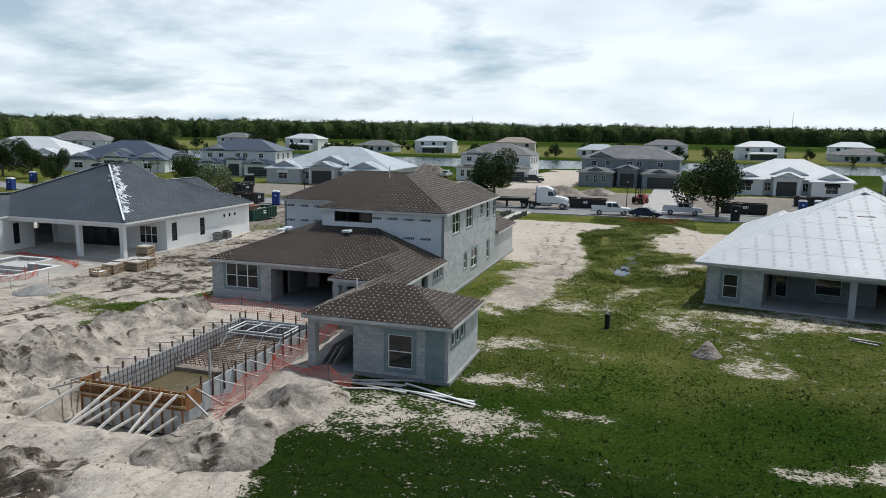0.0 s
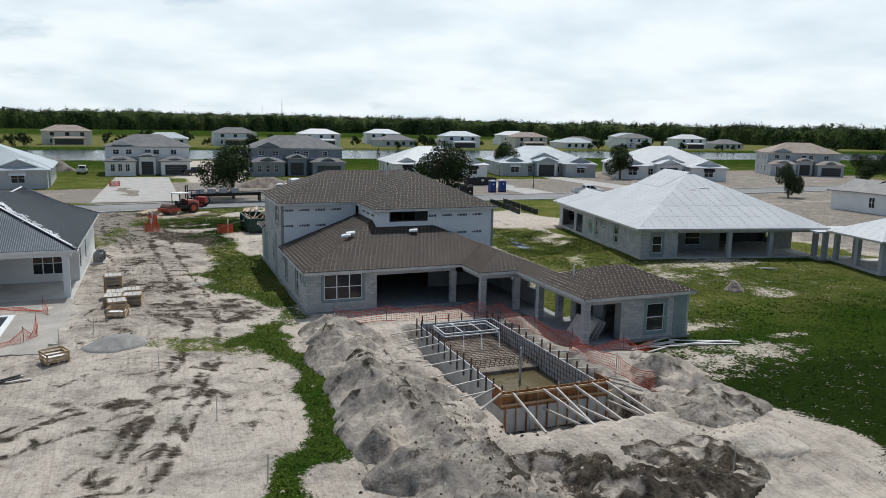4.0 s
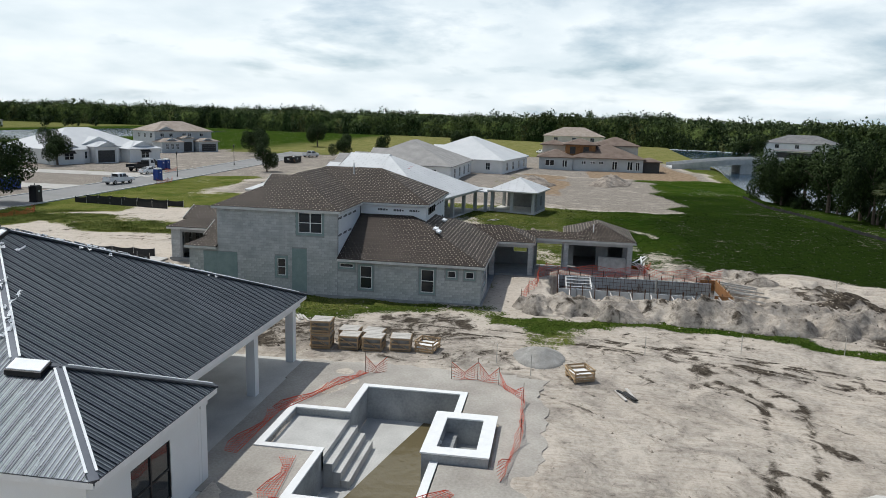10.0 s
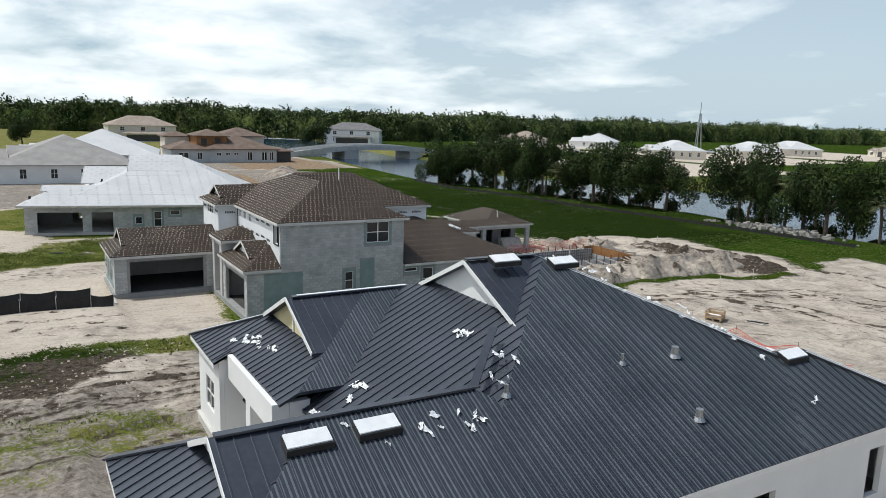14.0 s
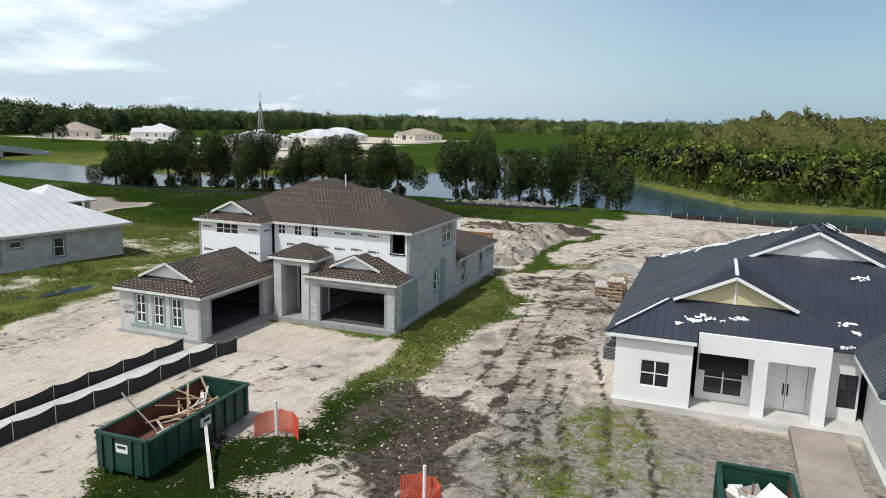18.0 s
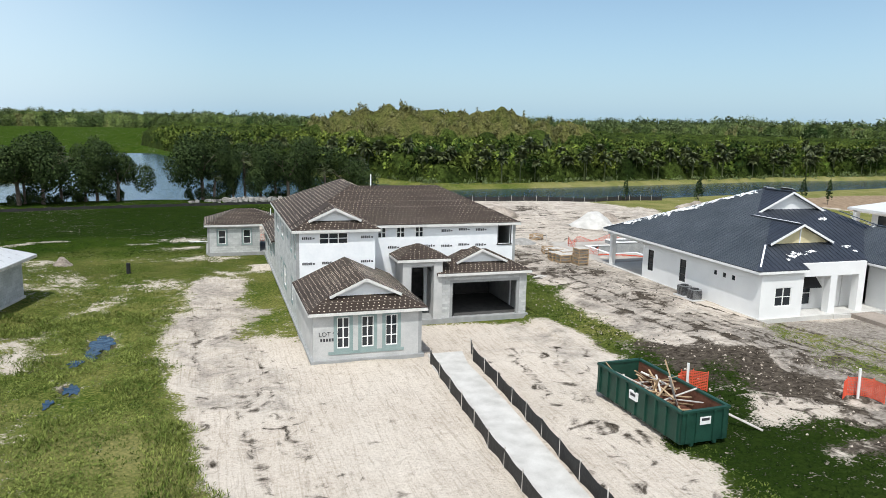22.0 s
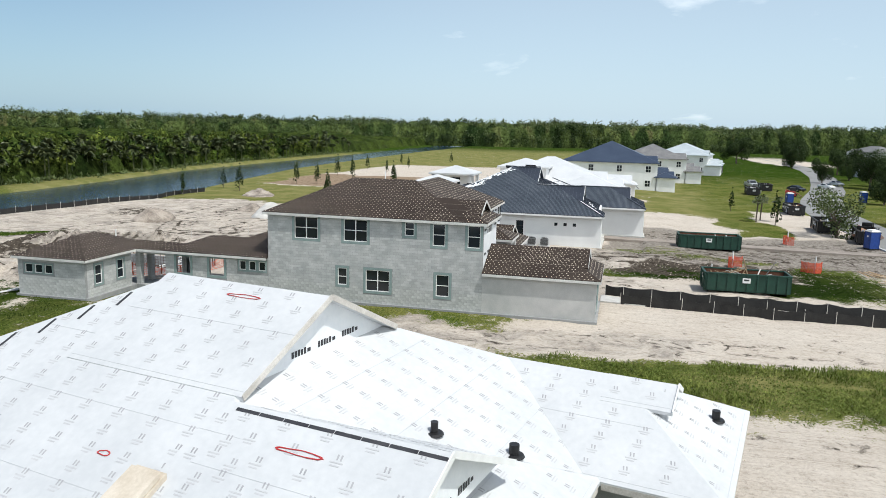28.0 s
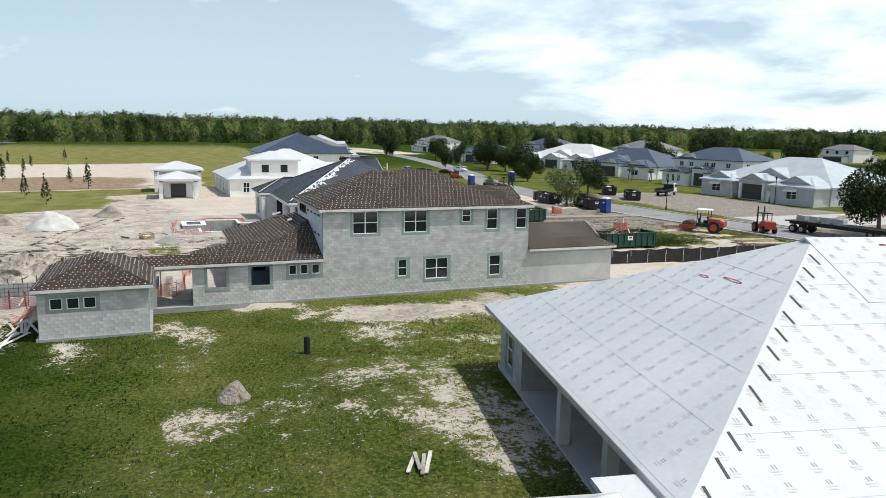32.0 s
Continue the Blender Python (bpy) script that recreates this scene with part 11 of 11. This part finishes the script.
barrier_mesh([(62, 124), (66, 123.4)], 0.9, 0.2, "red barrier mesh beside the street", 23)


def lumber_pile(x, y, rz, label, seed):
    t = thing("lumber_pile", label, "lumber", (x, y, height_at(x, y)), rz, group="lumber piles")
    rng = random.Random(seed)
    for k in range(26):
        row, col = k // 8, k % 8
        a = rng.uniform(-0.05, 0.05)
        part("plank", Geo().beam((-2.0 + rng.uniform(-0.4, 0.3), -0.95 + col * 0.26, 0.08 + row * 0.16), (2.0 + rng.uniform(-0.3, 0.4), -0.95 + col * 0.26 + a * 4, 0.08 + row * 0.16 + rng.uniform(0, 0.04)), 0.2, 0.12), "wood" if k % 3 else "grey_wood", t)
    return t


lumber_pile(-41.6, 104.6, 70, "stack of rough brown trusses and planks", 1)
lumber_pile(-25.6, 103.0, 80, "stack of roof trusses beside the silt fence", 2)
lumber_pile(-28.2, 104.0, 80, "stack of raw lumber beside the silt fence", 3)
for a in ((-90.0, 126.5, 60), (-79.5, 124.5, 60)):
    dumpster(*a, mat="black", debris="panels", label="black steel roll-off container beside the street", group="black waste containers")


# ---------------------------------------------------------------- roof prints, vents and scraps on the white membrane
M["scribble"] = material("red_marker", (0.42, 0.035, 0.04), (0.52, 0.06, 0.06), 0.6, bump=0)
M["card"] = material("brown_cardboard", (0.50, 0.43, 0.34), (0.64, 0.57, 0.48), 0.85, scale=2, fine=14, bump=0.1)


def membrane_marks(sheet, pts, salt):
    """Lap lines across a face and rows of small printed marks: two dark strokes over two pale text bars."""
    rng = random.Random(salt)
    e, up, n = frame_of(pts)
    ks = [up.dot(p) for p in pts]
    dark, pale, lap, tape = Geo(), Geo(), Geo(), Geo()
    k, row = min(ks) + 0.5, 0
    while k < max(ks) - 0.15:
        hit = span_at(pts, up, k)
        if hit:
            a, b = hit
            if e.dot(b) < e.dot(a): a, b = b, a
            d, ln = (b - a).normalized(), (b - a).length
            s = 0.35 + (0.55 if row % 2 else 0.0)
            while s < ln - 0.4:
                c = a + d * s + n * 0.004
                for o in (-0.07, 0.02):
                    dark.slab([tuple(c + e * (o + 0.045) + up * 0.2 + n * 0.003), tuple(c + e * (o + 0.0) + up * 0.2 + n * 0.003), tuple(c + e * (o + 0.03) + up * 0.06 + n * 0.003), tuple(c + e * (o + 0.065) + up * 0.06 + n * 0.003)], tuple(-n * 0.004))
                for w, o in ((0.16, -0.02), (0.11, -0.1)):
                    pale.slab([tuple(c + e * w + up * (o + 0.035) + n * 0.002), tuple(c - e * w + up * (o + 0.035) + n * 0.002), tuple(c - e * w + up * o + n * 0.002), tuple(c + e * w + up * o + n * 0.002)], tuple(-n * 0.003))
                s += 1.1
            if row % 4 == 0 and ln > 1.0:
                p, q = a + up * -0.35, b + up * -0.35
                lap.slab([tuple(p + up * 0.010 + n * 0.006), tuple(p + n * 0.006), tuple(q + n * 0.006), tuple(q + up * 0.010 + n * 0.006)], tuple(-n * 0.006))
        k += 0.52; row += 1
    tagged(part("printed_mark", dark, "mark_dark", sheet), kind="stuff"); tagged(part("printed_text", pale, "mark_pale", sheet), kind="stuff")
    if lap.v: tagged(part("lap_line", lap, "print_pale", sheet), kind="stuff")


M["mark_dark"] = material("grey_roof_print", (0.32, 0.32, 0.33), (0.42, 0.42, 0.43), 0.6, bump=0)
M["mark_pale"] = material("faint_roof_print", (0.44, 0.44, 0.45), (0.52, 0.52, 0.53), 0.6, bump=0)
for i, (sheet_ob, face) in enumerate(MEMB):
    membrane_marks(sheet_ob, face, 300 + i)


def roof_z(x, y):
    """Height of the membrane roof over a point, from its faces, and the face's frame."""
    best = None
    for sheet_ob, pts in MEMB:
        e, up, n = frame_of(pts)
        z = (n.dot(pts[0]) - n.x * x - n.y * y) / n.z
        p = Vector((x, y, z))
        inside = all(((b - a).cross(p - a)).dot(n) * ((pts[1] - pts[0]).cross(pts[2] - pts[0])).dot(n) >= -1e-4 for a, b in zip(pts, pts[1:] + pts[:1]))
        if inside and (best is None or z > best[0]): best = (z, e, up, n, sheet_ob)
    return best


def roof_pipe(x, y, r):
    q = roof_z(x, y)
    if q:
        z = q[0]
        part("vent_pipe", Geo().tube((x, y, z - 0.05), (x, y, z + 0.32), r, r, 12).tube((x, y, z - 0.02), (x, y, z + 0.04), r + 0.16, r + 0.12, 12), "black", memb, "black vent pipe stub")


for x, y, r in ((9.6, 18.9, 0.1), (8.2, 20.6, 0.14), (1.95, 25.1, 0.13)):
    roof_pipe(x, y, r)


def roof_strip(x0, y0, x1, y1, w, mat, name, label):
    a, b = roof_z(x0, y0), roof_z(x1, y1)
    if a and b and (a[3] - b[3]).length < 0.05:
        up, n = a[2], a[3]
        p, q = Vector((x0, y0, a[0])), Vector((x1, y1, b[0]))
        sd = (q - p).cross(n).normalized() * w / 2
        part(name, Geo().slab([tuple(p + sd + n * 0.012), tuple(p - sd + n * 0.012), tuple(q - sd + n * 0.012), tuple(q + sd + n * 0.012)], tuple(-n * 0.01)), mat, memb, label)


rngm = random.Random(9)
hipA, hipB = Vector((19.8, 0.1)), Vector((9.8, 10.1))
for k in range(13):
    u = 0.06 + k * 0.072
    p = hipA.lerp(hipB, u) + Vector((0.12, 0.04))
    roof_strip(p.x, p.y, p.x + 0.58, p.y + 0.03, 0.085, "print", "black_tab", "short black strip beside the hip")
for k in range(8):
    roof_strip(13.56, 15.9 + k * 0.66, 13.56, 16.54 + k * 0.66, 0.09, "print", "black_strip", "length of black strip along the ridge of the bay")
for x, y, s in ((10.2, 13.2, 1.2), (14.2, 18.1, 1.2), (15.3, 13.7, 0.35), (9.9, 6.9, 1.2), (8.4, 6.6, 0.6)):
    q = roof_z(x, y)
    if q:
        z, e, up, n, so = q
        g = Geo()
        def loop(k): return Vector((x, y, z)) + e * 0.5 * s * (1 - 0.02 * (k % 5)) * math.cos(k * 0.52) + up * 0.085 * (0.6 + 0.1 * (k % 4)) * math.sin(k * 0.52 + 0.1 * (k // 12)) + n * 0.012
        for k in range(36):
            g.beam(loop(k), loop(k + 1), 0.022, 0.008)
        part("red_scribble", g, "scribble", memb, "red marker scribble on the membrane")
q = roof_z(16.0, 15.3)
if q:
    z, e, up, n, so = q
    bx = thing("cardboard_box", "torn flattened cardboard box on the roof", "box", tuple(memb.matrix_basis @ Vector((16.0, 15.3, z + 0.01))), -12)
    for k, (w, l, hh, dz) in enumerate(((0.55, 0.42, 0.14, 0.0), (0.5, 0.4, 0.12, 0.16))):
        sl = Geo()
        c = [Vector((sx * w, sy * l, 0)) for sx, sy in ((-1, -1), (1, -1), (1, 1), (-1, 1))]
        def lift(v, o): return (v.x + 0.1 * k, v.y, -(n.x * (v.x + 0.1 * k) + n.y * v.y) / n.z + o)
        sl.slab([lift(v, dz + hh) for v in c], (0, 0, -hh))
        part("box_flap" if k else "box_body", sl, "card", bx)

# ---------------------------------------------------------------- marks and small things on the middle house
def wall_text(text, x, y, z, size, rz):
    cu = bpy.data.curves.new("lot_marking", "FONT"); cu.body = text; cu.size = size; cu.extrude = 0.003
    tmp = bpy.data.objects.new("lot_marking", cu)
    scene.collection.objects.link(tmp)
    me = bpy.data.meshes.new_from_object(tmp.evaluated_get(bpy.context.evaluated_depsgraph_get()))
    bpy.data.objects.remove(tmp)
    me.materials.clear(); me.materials.append(M["print"])
    ob = part("lot_marking", me, None, house, "handwritten lot number on the wall")
    ob.matrix_basis = pose(x, y, z, 90, 0, rz)
    return ob


wall_text("LOT 97", -15.35, 75.757, 1.55, 0.36, 180)
nb = Geo()
for k in range(5): nb.box(-15.45 - k * 0.16, 75.752, 1.25, -15.56 - k * 0.16, 75.76, 1.42)
part("marking_bar", nb, "print", house, "dark handwritten bars")
for x, y, z in ((-27.6, 50.2, 4.62), (-27.2, 50.5, 4.75), (-22.3, 50.6, 4.75)):
    part("felt_scrap", Geo().slab([(x - 0.35, y - 0.1, z + 0.16), (x + 0.3, y - 0.2, z + 0.2), (x + 0.4, y + 0.12, z + 0.28), (x - 0.2, y + 0.2, z + 0.22)], (0.03, 0, -0.12)), "film", house, "white scrap lying on the roof")
for x, y, z in ((-15.8, 38.0, 3.9), (-22.0, 58.5, 9.0)):
    part("vent_pipe", Geo().tube((x, y, z - 0.6), (x, y, z + 0.35), 0.05, n=8), "pvc", house)

# ---------------------------------------------------------------- block courses
for i, (key, z0, z1, cap) in enumerate((("rw", 0.15, 6.4, 200), ("rw0", 0.15, 2.9, 100), ("lw", 0.15, 6.4, 160), ("l0", 0.15, 2.9, 160), ("rl", 0.15, 2.9, 50), ("cr", 0.15, 2.9, 90), ("cs", 0.15, 2.9, 80), ("cf", 0.15, 2.9, 30), ("lf", 0.15, 3.25, 30), ("gl", 0.15, 2.9, 20), ("g2", 0.15, 3.25, 10))):
    w = WALLS[key]
    bands = [(a[0] - 0.2, a[1] + 0.2, a[2] - 0.2, a[3] + 0.2) for a in w.holes]
    extra = {"lw": [(59.45, 60.6, 0.3, 3.5), (64.9, 66.45, 0.35, 2.95)], "lf": [(66.47, 67.6, 0.35, 2.95)], "cr": [(-10.6, -9.62, 0.15, 2.95)]}.get(key, [])
    blocks(w, house, z0, z1, cap=cap, skip=bands + extra, salt=500 + i)
